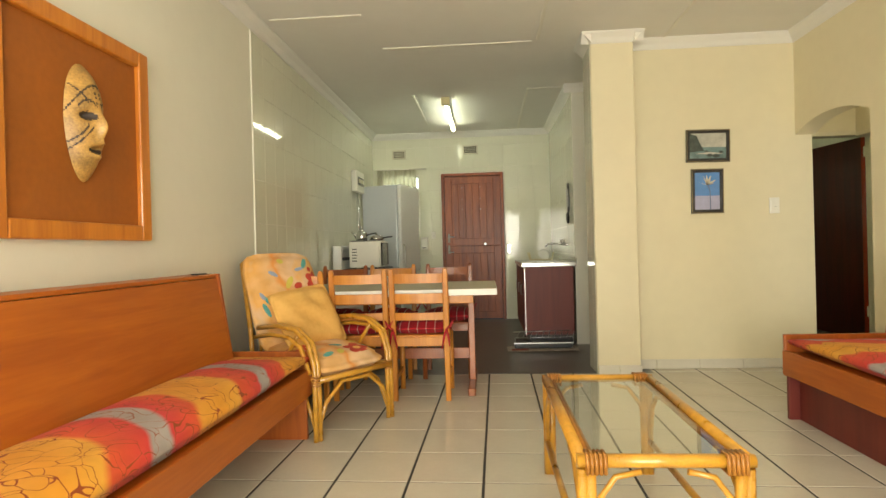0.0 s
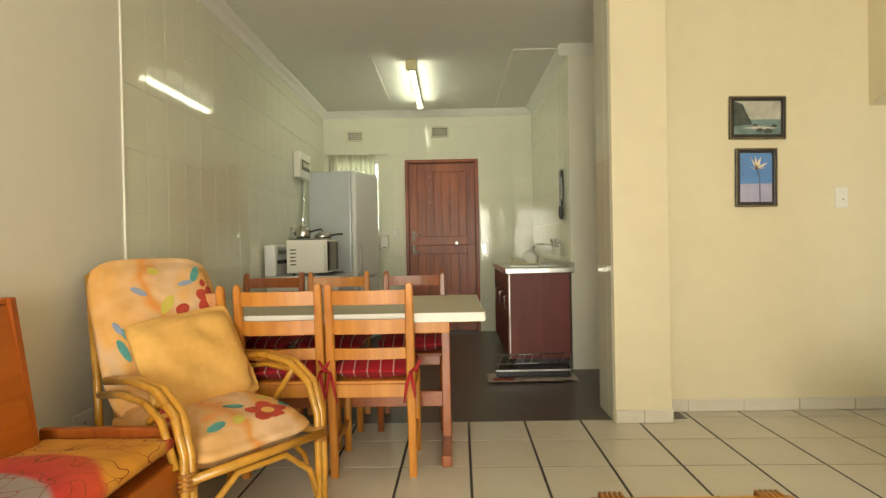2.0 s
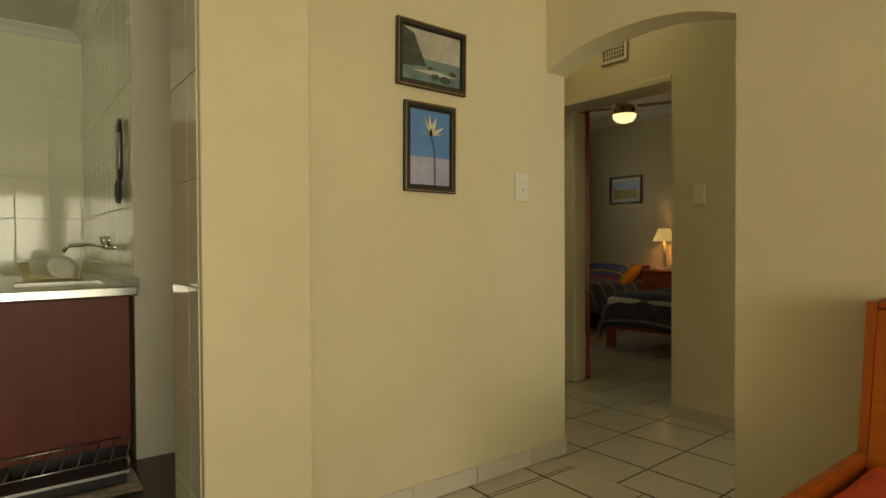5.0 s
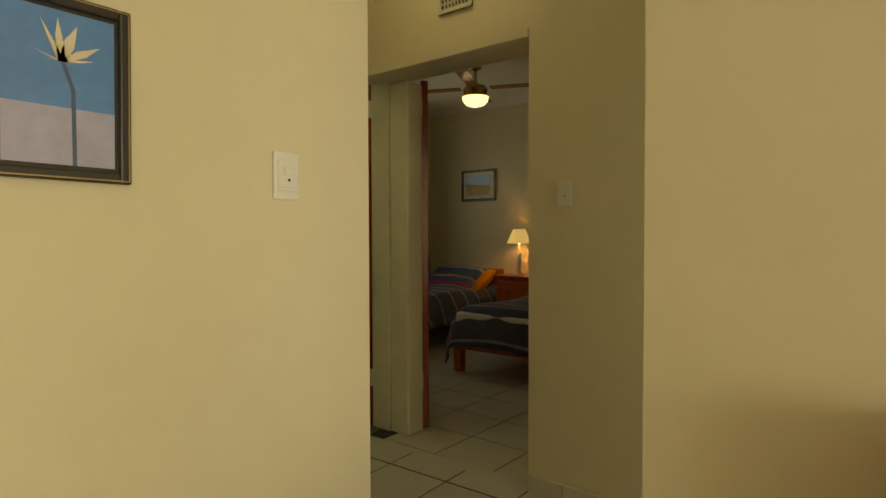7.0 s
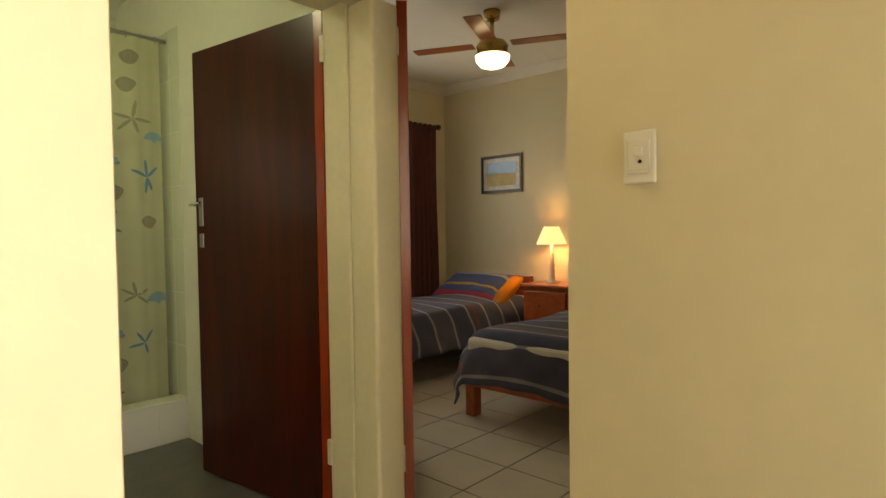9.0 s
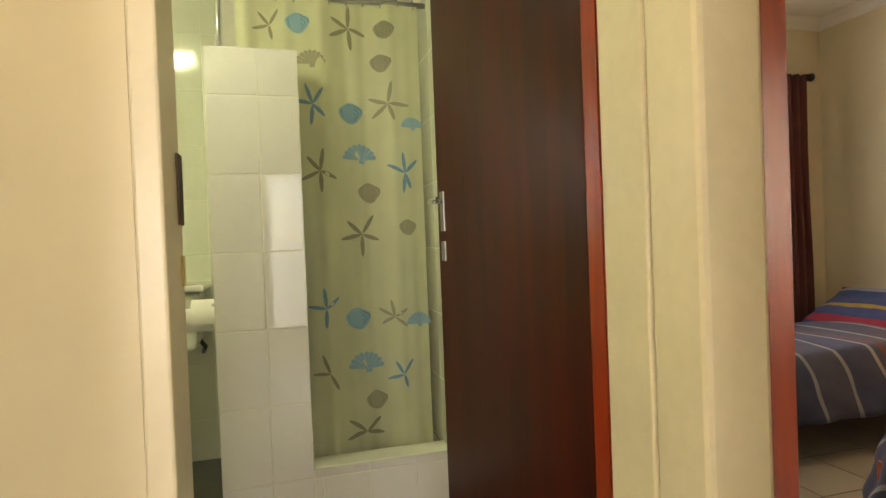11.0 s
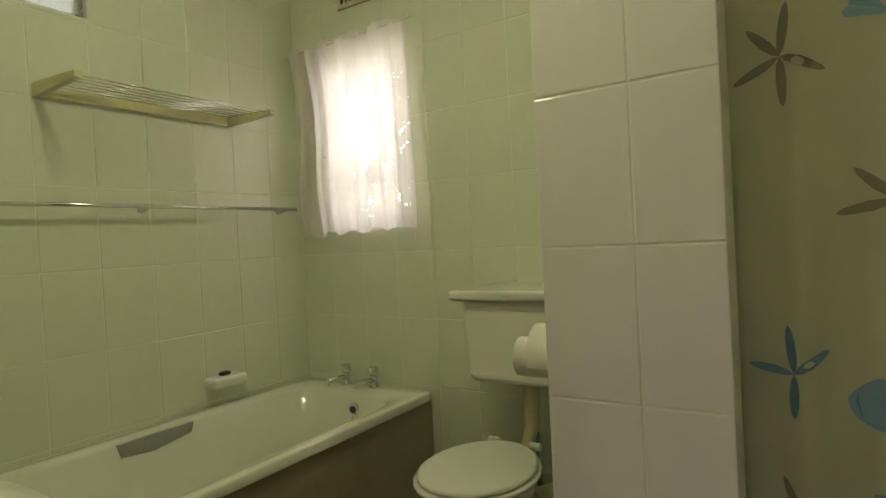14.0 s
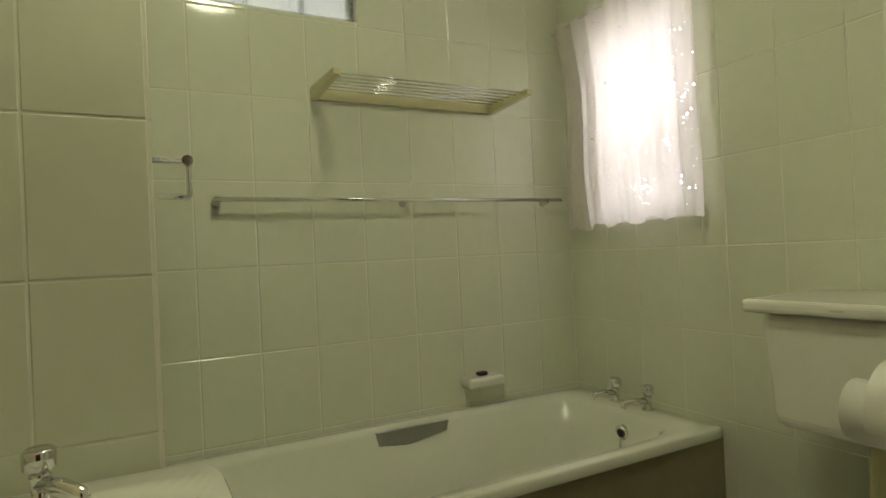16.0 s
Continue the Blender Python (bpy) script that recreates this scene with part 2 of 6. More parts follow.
PTILE = mat("white_gloss_tile", (0.80, 0.78, 0.75), 0.05, vary=0.02, scale=3, per=0.1, bump=0.008, bscale=5)
WGROUT = mat("light_grout", (0.82, 0.80, 0.70), 0.8, vary=0.02, scale=20)
SKIRT = mat("skirting_tile", (0.68, 0.64, 0.54), 0.2, vary=0.04, scale=5, per=0.15)
VINYL = mat("dark_vinyl", (0.085, 0.07, 0.06), 0.32, vary=0.2, scale=8, bump=0.05, bscale=60)
BVINYL = mat("grey_bath_floor", (0.12, 0.115, 0.10), 0.4, vary=0.2, scale=8)
BENCHW = wood("orange_veneer", (0.34, 0.075, 0.006), (0.47, 0.125, 0.012), 0.42, "Y", 1.3, 0.05)
BENCHX = wood("orange_veneer_cross", (0.28, 0.06, 0.006), (0.42, 0.105, 0.012), 0.42, "Z", 1.3, 0.05)
FRAMEW = wood("orange_pine", (0.46, 0.13, 0.012), (0.66, 0.24, 0.03), 0.35, "Z", 1.2)
BOARD = mat("brown_board", (0.36, 0.105, 0.012), 0.55, vary=0.12, scale=4, bump=0.1, bscale=40)
MASKM = mat("gold_mask", (0.58, 0.33, 0.085), 0.4, vary=0.25, scale=14, dirt=(0.10, 0.055, 0.02))
MASKD = mat("mask_dark", (0.05, 0.03, 0.018), 0.6, vary=0.2)
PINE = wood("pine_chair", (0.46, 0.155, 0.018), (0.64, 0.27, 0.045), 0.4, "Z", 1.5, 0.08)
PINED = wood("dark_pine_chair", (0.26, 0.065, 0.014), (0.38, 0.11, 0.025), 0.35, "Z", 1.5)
CANE = mat("varnished_cane", (0.60, 0.29, 0.035), 0.28, vary=0.18, scale=18, bump=0.15, bscale=60, coat=0.4)
CANED = mat("cane_binding", (0.42, 0.17, 0.03), 0.35, vary=0.2, scale=30)
LAMIN = mat("cream_laminate", (0.52, 0.47, 0.33), 0.42, vary=0.04, scale=5)
EDGEW = mat("white_edging", (0.78, 0.77, 0.70), 0.35, vary=0.03)
DOORW = wood("red_brown_door", (0.17, 0.030, 0.008), (0.38, 0.085, 0.02), 0.42, "Z", 1.2, 0.05)
DOORD = wood("dark_mahogany_door", (0.026, 0.0035, 0.002), (0.060, 0.008, 0.003), 0.30, "Z", 0.8, 0.0)
DOORD.node_tree.nodes["Principled BSDF"].inputs["Specular IOR Level"].default_value = 0.28
# red of the door edges, brightened to hold the light on the polished edge
DOORE = wood("lit_red_door_edge", (0.20, 0.018, 0.005), (0.34, 0.038, 0.008), 0.25, "Z", 1.0, 0.4)
CABM = wood("maroon_board", (0.11, 0.013, 0.009), (0.16, 0.022, 0.013), 0.5, "Z", 0.6, 0.0)
STEEL = mat("stainless_steel", (0.62, 0.62, 0.60), 0.22, 1.0, vary=0.06, scale=10)
CHROME = mat("chrome", (0.75, 0.75, 0.74), 0.08, 1.0, vary=0.02)
CHROMED = mat("dull_chrome", (0.50, 0.50, 0.50), 0.3, 1.0, vary=0.1)
ENAMEL = mat("white_enamel", (0.80, 0.81, 0.80), 0.18, vary=0.02, scale=3)
FRIDGEM = mat("grey_white_enamel", (0.60, 0.64, 0.68), 0.22, vary=0.02, scale=3)
PLAST = mat("white_plastic", (0.80, 0.78, 0.70), 0.35, vary=0.02)
CERAM = mat("white_ceramic", (0.80, 0.80, 0.72), 0.08, vary=0.015, scale=3)
ACRYL = mat("white_acrylic", (0.78, 0.79, 0.68), 0.12, vary=0.02, scale=3)
BLACK = mat("black_plastic", (0.02, 0.02, 0.022), 0.3, vary=0.1)
DARKG = glass("dark_oven_glass", (0.02, 0.02, 0.02), 0.05)
GLASS = glass("clear_glass")
FROST = glass("obscure_glass", (0.9, 0.95, 0.92), 0.15, 0.6)
PANEL = mat("olive_bath_panel", (0.42, 0.38, 0.24), 0.35, vary=0.08, scale=6)
RACKM = mat("cream_rack_plastic", (0.70, 0.62, 0.36), 0.4, vary=0.05)
BLUEL = mat("blue_leaf_print", (0.30, 0.36, 0.48), 0.85, vary=0.1)
LIME = mat("yellow_green_print", (0.62, 0.52, 0.10), 0.85, vary=0.1)
CREAMP = mat("yellowed_plastic", (0.66, 0.62, 0.36), 0.35, vary=0.05)
BRASSD = mat("worn_lock_plate", (0.42, 0.38, 0.30), 0.55, 0.7, vary=0.2, scale=30)
BRASS = mat("brass", (0.55, 0.38, 0.12), 0.25, 1.0, vary=0.08)
TUBE = glow("fluorescent_tube", (0.93, 1.0, 0.80), 22.0)
BATHL = glow("bath_lamp_glass", (0.93, 1.0, 0.62), 24.0)
# glow of the unseen bowl added to fill the passage with light
PASSFILL = glow("passage_fill_glow", (1.0, 0.86, 0.56), 11.0)
FANGL = glow("fan_lamp_glass", (1.0, 0.80, 0.48), 2.4)
SHADE = glow("lit_lamp_shade", (1.0, 0.66, 0.26), 0.75)
VENTD = mat("vent_dark", (0.06, 0.055, 0.045), 0.8, vary=0.1)
VENTL = mat("vent_cream", (0.66, 0.62, 0.48), 0.5, vary=0.05)
PICB = mat("black_picture_frame", (0.035, 0.03, 0.025), 0.35, vary=0.1)
PICG = mat("gilt_line", (0.40, 0.30, 0.14), 0.4, 0.6, vary=0.1)
PAPER = mat("newspaper", (0.55, 0.50, 0.44), 0.85, vary=0.25, scale=25, dirt=(0.22, 0.14, 0.11))
REDP = mat("red_print", (0.30, 0.05, 0.03), 0.7, vary=0.2, scale=30)
CURT = sheer("shower_curtain_cloth", (0.84, 0.85, 0.60), 0, 0)
LACE = sheer("lace_cloth", (0.90, 0.84, 0.80), 0.60, 72)
NET = sheer("net_cloth", (0.62, 0.60, 0.46), 0, 0)
STARB = sheer("blue_print", (0.26, 0.45, 0.60), 0, 0)
STARC = sheer("light_blue_print", (0.40, 0.63, 0.76), 0, 0)
STARG = sheer("grey_print", (0.42, 0.40, 0.27), 0, 0)
STARL = sheer("pale_print", (0.52, 0.51, 0.36), 0, 0)
DRAPE = mat("maroon_drape", (0.14, 0.045, 0.035), 0.85, vary=0.15, scale=12)
PILLOWY = mat("yellow_pillow_cloth", (0.76, 0.46, 0.14), 0.85, vary=0.08, scale=4, bump=0.15, bscale=120, dirt=(0.64, 0.34, 0.08))
BENCHC = banded("bench_print", "Y", [(0.0, (0.72, 0.30, 0.03)), (0.17, (0.74, 0.36, 0.05)), (0.21, (0.66, 0.09, 0.03)), (0.42, (0.62, 0.05, 0.04)),
                                     (0.45, (0.36, 0.31, 0.29)), (0.56, (0.38, 0.34, 0.32)), (0.59, (0.64, 0.05, 0.045)), (0.78, (0.66, 0.09, 0.03)), (0.82, (0.72, 0.32, 0.04)), (1.0, (0.72, 0.30, 0.03))],
                1.266, 0.07, lines=(9.0, 0.014, (0.30, 0.06, 0.012)), wscale=2.6, bow=(0.05, 2.5))
ARMC = banded("flower_print", "X", [(0.0, (0.76, 0.40, 0.12)), (0.28, (0.75, 0.46, 0.22)), (0.44, (0.75, 0.30, 0.07)), (0.6, (0.74, 0.46, 0.24)), (0.8, (0.77, 0.52, 0.31)), (1.0, (0.76, 0.40, 0.12))],
              2.2, 0.5, wscale=6)
PETAL = mat("red_petal_print", (0.52, 0.06, 0.035), 0.85, vary=0.15, scale=30)
TEAL = mat("teal_leaf_print", (0.10, 0.36, 0.33), 0.85, vary=0.15, scale=30)
PINK = mat("pink_petal_print", (0.62, 0.24, 0.16), 0.85, vary=0.15, scale=30)
STRIPE = banded("red_stripe_cloth", "X", [(0.0, (0.42, 0.012, 0.022)), (0.62, (0.62, 0.46, 0.38)), (0.70, (0.42, 0.012, 0.022)), (0.84, (0.30, 0.008, 0.02)), (0.9, (0.42, 0.012, 0.022))], 17)
REDT = mat("red_tie_cloth", (0.44, 0.015, 0.022), 0.85, vary=0.15, scale=30)
BEDC = banded("blue_stripe_blanket", "X", [(0.0, (0.075, 0.085, 0.14)), (0.05, (0.34, 0.33, 0.34)), (0.075, (0.10, 0.10, 0.15)), (0.30, (0.34, 0.33, 0.34)), (0.325, (0.075, 0.085, 0.15)), (0.55, (0.34, 0.33, 0.34)), (0.575, (0.08, 0.09, 0.15)),
                                          (0.63, (0.20, 0.075, 0.06)), (0.67, (0.085, 0.09, 0.14)), (0.80, (0.34, 0.33, 0.34)), (0.825, (0.075, 0.085, 0.14))], 1.2, uv=True)
PILLC = banded("striped_pillow_cloth", "X", [(0.0, (0.06, 0.09, 0.22)), (0.25, (0.34, 0.34, 0.38)), (0.35, (0.08, 0.10, 0.24)), (0.55, (0.42, 0.05, 0.09)), (0.62, (0.07, 0.09, 0.22)), (0.8, (0.45, 0.30, 0.06)), (0.86, (0.07, 0.09, 0.22))], 2.4)
PILLO = mat("orange_pillow_edge", (0.62, 0.24, 0.02), 0.85, vary=0.08)
BEDW = wood("red_pine_bed", (0.30, 0.055, 0.014), (0.45, 0.10, 0.025), 0.3, "X", 1.2)
GROUNDM = mat("patio_ground", (0.20, 0.22, 0.13), 0.9, vary=0.3, scale=2)

# ---- mesh helpers ----


def box(bm, x0, x1, y0, y1, z0, z1, bevel=0.0, seg=2):
    v = [bm.verts.new((x, y, z)) for x in (x0, x1) for y in (y0, y1) for z in (z0, z1)]
    f = [bm.faces.new([v[i] for i in q]) for q in ((0, 1, 3, 2), (4, 6, 7, 5), (0, 4, 5, 1), (2, 3, 7, 6), (0, 2, 6, 4), (1, 5, 7, 3))]
    if bevel:
        edges = list({e for q in f for e in q.edges})
        bmesh.ops.bevel(bm, geom=edges, offset=bevel, segments=seg, affect="EDGES", profile=0.5)
    return v


def ring(bm, path, radii, seg=10, closed=False, cap=True):
    """A round tube along a path of points, with a radius for each point."""
    pts = [Vector(p) for p in path]
    if not hasattr(radii, "__len__"):
        radii = [radii] * len(pts)
    loops, up = [], None
    for i, p in enumerate(pts):
        a = pts[i - 1] if i or closed else p
        b = pts[(i + 1) % len(pts)] if i < len(pts) - 1 or closed else p
        d = (b - a).normalized()
        if up is None:
            up = d.orthogonal().normalized()
        up = (up - d * up.dot(d)).normalized()
        side = d.cross(up)
        loops.append([bm.verts.new(p + radii[i] * (math.cos(k * math.tau / seg) * up + math.sin(k * math.tau / seg) * side)) for k in range(seg)])
    n = len(loops)
    for i in range(n if closed else n - 1):
        A, B = loops[i], loops[(i + 1) % n]
        for k in range(seg):
            f = bm.faces.new((A[k], A[(k + 1) % seg], B[(k + 1) % seg], B[k]))
            f.smooth = True
    if cap and not closed:
        bm.faces.new(loops[0][::-1])
        bm.faces.new(loops[-1])


def turned(bm, profile, where=(0, 0, 0), seg=24, sx=1.0, sy=1.0):
    """A turned body round z: profile of (radius, height)."""
    loops = [[bm.verts.new((where[0] + sx * r * math.cos(k * math.tau / seg), where[1] + sy * r * math.sin(k * math.tau / seg), where[2] + z)) for k in range(seg)] for r, z in profile]
    for A, B in zip(loops, loops[1:]):
        for k in range(seg):
            f = bm.faces.new((A[k], A[(k + 1) % seg], B[(k + 1) % seg], B[k]))
            f.smooth = True
    bm.faces.new(loops[0][::-1])
    bm.faces.new(loops[-1])


def soft(bm, sx, sy, sz, puff=0.03, n=10, seed=1, where=(0, 0, 0), wrinkle=0.006, rounding=0.0):
    """A stuffed cushion about its centre; rounding draws in its four corners."""
    m0 = len(bm.verts)
    bmesh.ops.create_cube(bm, size=1)
    bm.verts.ensure_lookup_table()
    vs = bm.verts[m0:]
    es = list({e for v in vs for e in v.link_edges})
    bmesh.ops.subdivide_edges(bm, edges=es, cuts=n, use_grid_fill=True)
    bm.verts.ensure_lookup_table()
    for v in bm.verts[m0:]:
        x, y, z = v.co * 2
        rx, ry = 1 - rounding * abs(y) ** 5, 1 - rounding * abs(x) ** 5
        e = max(0.0, (1 - abs(x) ** 4) * (1 - abs(y) ** 4))
        r = 1 - 0.10 * (abs(z) ** 3) * max(abs(x), abs(y)) ** 6
        q = noise.noise(Vector((x * 2.3 + seed, y * 2.3, z + seed * 3)))
        v.co = Vector((x * sx / 2 * r * rx + where[0], y * sy / 2 * r * ry + where[1], z * (sz / 2 * (0.45 + 0.55 * e ** 0.5) + puff * e) + q * wrinkle * (1 + e) + where[2]))
    for f in bm.faces:
        f.smooth = True


def mesh_of(name, bm, material):
    me = bpy.data.meshes.new(name)
    bmesh.ops.recalc_face_normals(bm, faces=bm.faces)
    bm.to_mesh(me)
    bm.free()
    me.materials.append(material)
    return me


def part(name, bm, material, parent, label=""):
    ob = new(name, mesh_of(name, bm, material))
    ob.parent = parent
    return tagged(ob, label)


def thing(name, label, category, where=(0, 0, 0), turn=0.0, group="", kind=""):
    ob = new(name)
    ob.empty_display_size = 0.1
    ob.matrix_basis = pose(*where, 0, 0, turn)
    return tagged(ob, label, category, group, kind)


def solid(name, bm, material, label, category="", kind="structure"):
    return tagged(new(name, mesh_of(name, bm, material)), label, category or name.split("_")[0], "", kind)


def bx(name, material, parent, *a, bevel=0.004, label="", seg=2):
    bm = bmesh.new()
    box(bm, *a, bevel, seg)
    return part(name, bm, material, parent, label)


def tb(name, material, parent, path, r, seg=10, label="", closed=False):
    bm = bmesh.new()
    ring(bm, path, r, seg, closed)
    return part(name, bm, material, parent, label)


def wall_mesh(axis, p0, p1, u0, u1, z0, z1, holes=()):
    """A wall between the planes p0 and p1 of an axis ('x' or 'y'), along the other from u0 to u1; holes of (u0, u1, z0, z1)."""
    bm = bmesh.new()
    us = sorted({u0, u1, *[h[0] for h in holes], *[h[1] for h in holes]})
    zs = sorted({z0, z1, *[h[2] for h in holes], *[h[3] for h in holes]})

    def P(p, u, z):
        return (p, u, z) if axis == "x" else (u, p, z)

    def full(i, j):
        if not (0 <= i < len(us) - 1 and 0 <= j < len(zs) - 1):
            return False
        u, z = (us[i] + us[i + 1]) / 2, (zs[j] + zs[j + 1]) / 2
        return not any(h[0] < u < h[1] and h[2] < z < h[3] for h in holes)

    def quad(*ps):
        bm.faces.new([bm.verts.new(p) for p in ps])

    for i in range(len(us) - 1):
        for j in range(len(zs) - 1):
            if not full(i, j):
                continue
            a, b, c, d = us[i], us[i + 1], zs[j], zs[j + 1]
            for p in (p0, p1):
                quad(P(p, a, c), P(p, b, c), P(p, b, d), P(p, a, d))
            for near, q in ((full(i - 1, j), (a, a, c, d)), (full(i + 1, j), (b, b, c, d))):
                if not near:
                    quad(P(p0, q[0], c), P(p1, q[0], c), P(p1, q[0], d), P(p0, q[0], d))
            for near, z in ((full(i, j - 1), c), (full(i, j + 1), d)):
                if not near:
                    quad(P(p0, a, z), P(p1, a, z), P(p1, b, z), P(p0, b, z))
    bmesh.ops.remove_doubles(bm, verts=bm.verts, dist=1e-5)
    return bm


TILES = {}


def tile(w, h, d, material, name="tile"):
    """The shared mesh of a tile: w by h in its plane, d thick, standing on z = 0 with a rounded face."""
    key = (round(w, 3), round(h, 3), d, material.name, name)
    if key not in TILES:
        bm = bmesh.new()
        e = 0.0022
        lo = [bm.verts.new((x, y, 0)) for x, y in ((0, 0), (w, 0), (w, h), (0, h))]
        mi = [bm.verts.new((x, y, d - e * 0.6)) for x, y in ((0, 0), (w, 0), (w, h), (0, h))]
        hi = [bm.verts.new((x, y, d)) for x, y in ((e, e), (w - e, e), (w - e, h - e), (e, h - e))]
        bm.faces.new(hi)
        for A, B in ((lo, mi), (mi, hi)):
            for k in range(4):
                bm.faces.new((A[k], A[(k + 1) % 4], B[(k + 1) % 4], B[k]))
        TILES[key] = mesh_of(name, bm, material)
    return TILES[key]


def tiled(parent, m, u0, u1, v0, v1, pu, pv, ou, ov, material, gap=0.003, d=0.005, holes=(), name="tile", jit=0.0, gap_v=None):
    """Lays tiles on a plane: m carries (u, v, out) to the world; the grid has pitch pu, pv through ou, ov; cut at the edges and at holes."""
    gv = gap if gap_v is None else gap_v
    i0, j0 = math.floor((u0 - ou) / pu + 1e-6), math.floor((v0 - ov) / pv + 1e-6)
    i = i0
    while ou + i * pu < u1 - 0.004:
        j = j0
        while ov + j * pv < v1 - 0.004:
            rects = [(max(u0, ou + i * pu), min(u1, ou + (i + 1) * pu), max(v0, ov + j * pv), min(v1, ov + (j + 1) * pv))]
            for h in holes:
                out = []
                for a, b, c, e in rects:
                    if b <= h[0] or a >= h[1] or e <= h[2] or c >= h[3]:
                        out.append((a, b, c, e))
                        continue
                    if a < h[0]:
                        out.append((a, h[0], c, e))
                    if b > h[1]:
                        out.append((h[1], b, c, e))
                    if c < h[2]:
                        out.append((max(a, h[0]), min(b, h[1]), c, h[2]))
                    if e > h[3]:
                        out.append((max(a, h[0]), min(b, h[1]), h[3], e))
                rects = out
            for a, b, c, e in rects:
                if b - a < 0.012 or e - c < 0.012:
                    continue
                ob = new(name, tile(b - a - gap, e - c - gv, d, material, name))
                ob.parent = parent
                ob.matrix_basis = m @ pose(a + gap / 2, c + gv / 2, random.uniform(0, jit), random.uniform(-jit, jit) * 120, random.uniform(-jit, jit) * 120)
            j += 1
        i += 1

# ---- structure ----
H = 2.64
LX, RX = -1.27, 2.775
floor = solid("floor", wall_mesh("x", -1.4, 7.35, -1.8, 8.75, -0.12, -0.0025), GROUT, "dark grout bed under pale square ceramic floor tiles", "floor")
bm = bmesh.new()
box(bm, LX, 1.6, 4.93, 8.42, -0.006, 0.002)
kfloor = solid("floor_kitchen", bm, VINYL, "dark brown vinyl kitchen floor, worn", "floor")
bm = bmesh.new()
box(bm, 1.38, 4.2, 6.16, 8.62, -0.006, 0.003)
solid("floor_bath", bm, BVINYL, "dark grey bathroom floor", "floor")
bm = bmesh.new()
box(bm, -1.4, 7.35, -1.8, 8.75, H, H + 0.1)
solid("ceiling", bm, CEIL, "flat white board ceiling with cover strips", "ceiling")

wall_w = solid("wall_west", wall_mesh("x", LX - 0.15, LX, -1.8, 8.57, 0, H), PALE, "pale cream painted wall, tiled along the kitchen", "wall")
wall_nk = solid("wall_north", wall_mesh("y", 8.42, 8.57, LX, 1.32, 0, H, [(-0.30, 0.575, 0, 2.06), (-1.14, -0.60, 1.2, 2.06)]), WGROUT, "white tiled kitchen end wall with the entrance door", "wall")
wall_s = solid("wall_south", wall_mesh("y", -1.8, -1.65, LX, 2.92, 0, H, [(-0.9, 1.4, 0.0, 2.1)]), CREAM, "cream wall with a wide glazed patio opening", "wall")
pic_wall = solid("wall_partition", wall_mesh("y", 5.07, 5.20, 1.487, 2.90, 0, H), CREAM, "cream plastered partition wall with two pictures", "wall")
bm = bmesh.new()
box(bm, 1.163, 1.487, 4.86, 5.20, 0, H, 0.006)
column = solid("wall_column", bm, CREAM, "cream plastered square column beside the kitchen", "column")
wall_kr = solid("wall_kitchen_east", wall_mesh("x", 1.22, 1.32, 6.836, 8.42, 0, H), WGROUT, "tiled kitchen side wall", "wall")
wall_kp = solid("wall_kitchen_pier", wall_mesh("x", 1.22, 1.50, 6.27, 6.836, 0, H), PALE, "pale pier at the end of the kitchen side wall", "wall")
solid("wall_recess", wall_mesh("x", 1.49, 1.6, 5.20, 6.22, 0, H), PALE, "pale recess wall", "wall")
wall_bw = solid("wall_bath_west", wall_mesh("x", 1.321, 1.40, 6.836, 8.57, 0, H, [(6.97, 7.576, 2.04, 2.225)]), WGROUT, "glossy tiled bathroom wall", "wall")
wall_bn = solid("wall_bath_north", wall_mesh("y", 8.57, 8.72, 1.32, 4.3, 0, H, [(1.64, 2.11, 1.235, 2.04)]), WGROUT, "glossy tiled bathroom wall with a small window", "wall")
wall_bs = solid("wall_bath_south", wall_mesh("y", 6.10, 6.22, 1.6, 4.07, 0, H, [(3.19, 4.06, 0, 2.03)]), CREAM, "cream passage wall with the bathroom doorway", "wall")
nib = solid("wall_bath_nib", wall_mesh("x", 1.501, 2.25, 6.222, 6.838, 0, H), WGROUT, "tiled wall block at the foot of the bath", "wall")
wall_e = solid("wall_passage_east", wall_mesh("x", 3.86, 4.07, -1.8, 6.10, 0, H, [(5.085, 6.10, 0, 2.015)]), CREAM, "cream passage wall with the bedroom doorway", "wall")
solid("wall_passage_west", wall_mesh("x", 2.78, 2.90, 5.20, 6.10, 0, H), CREAM, "cream passage end wall", "wall")
solid("wall_passage_south", wall_mesh("y", 3.2, 3.32, 2.92, 3.86, 0, H, [(3.22, 3.79, 0.2, 1.98)]), CREAM, "cream passage end wall with a narrow window", "wall")
wall_be = solid("wall_bath_east", wall_mesh("x", 4.07, 4.2, 6.10, 8.57, 0, H), WGROUT, "tiled shower side wall", "wall")
solid("wall_bedroom_east", wall_mesh("x", 7.2, 7.35, 4.2, 8.65, 0, H), CREAM, "warm cream bedroom wall", "wall")
solid("wall_bedroom_north", wall_mesh("y", 8.5, 8.65, 4.2, 7.2, 0, H, [(5.0, 6.5, 1.05, 2.15)]), CREAM, "warm cream bedroom wall with a curtained window", "wall")
solid("wall_bedroom_south", wall_mesh("y", 4.2, 4.32, 4.07, 7.2, 0, H), CREAM, "warm cream bedroom wall", "wall")

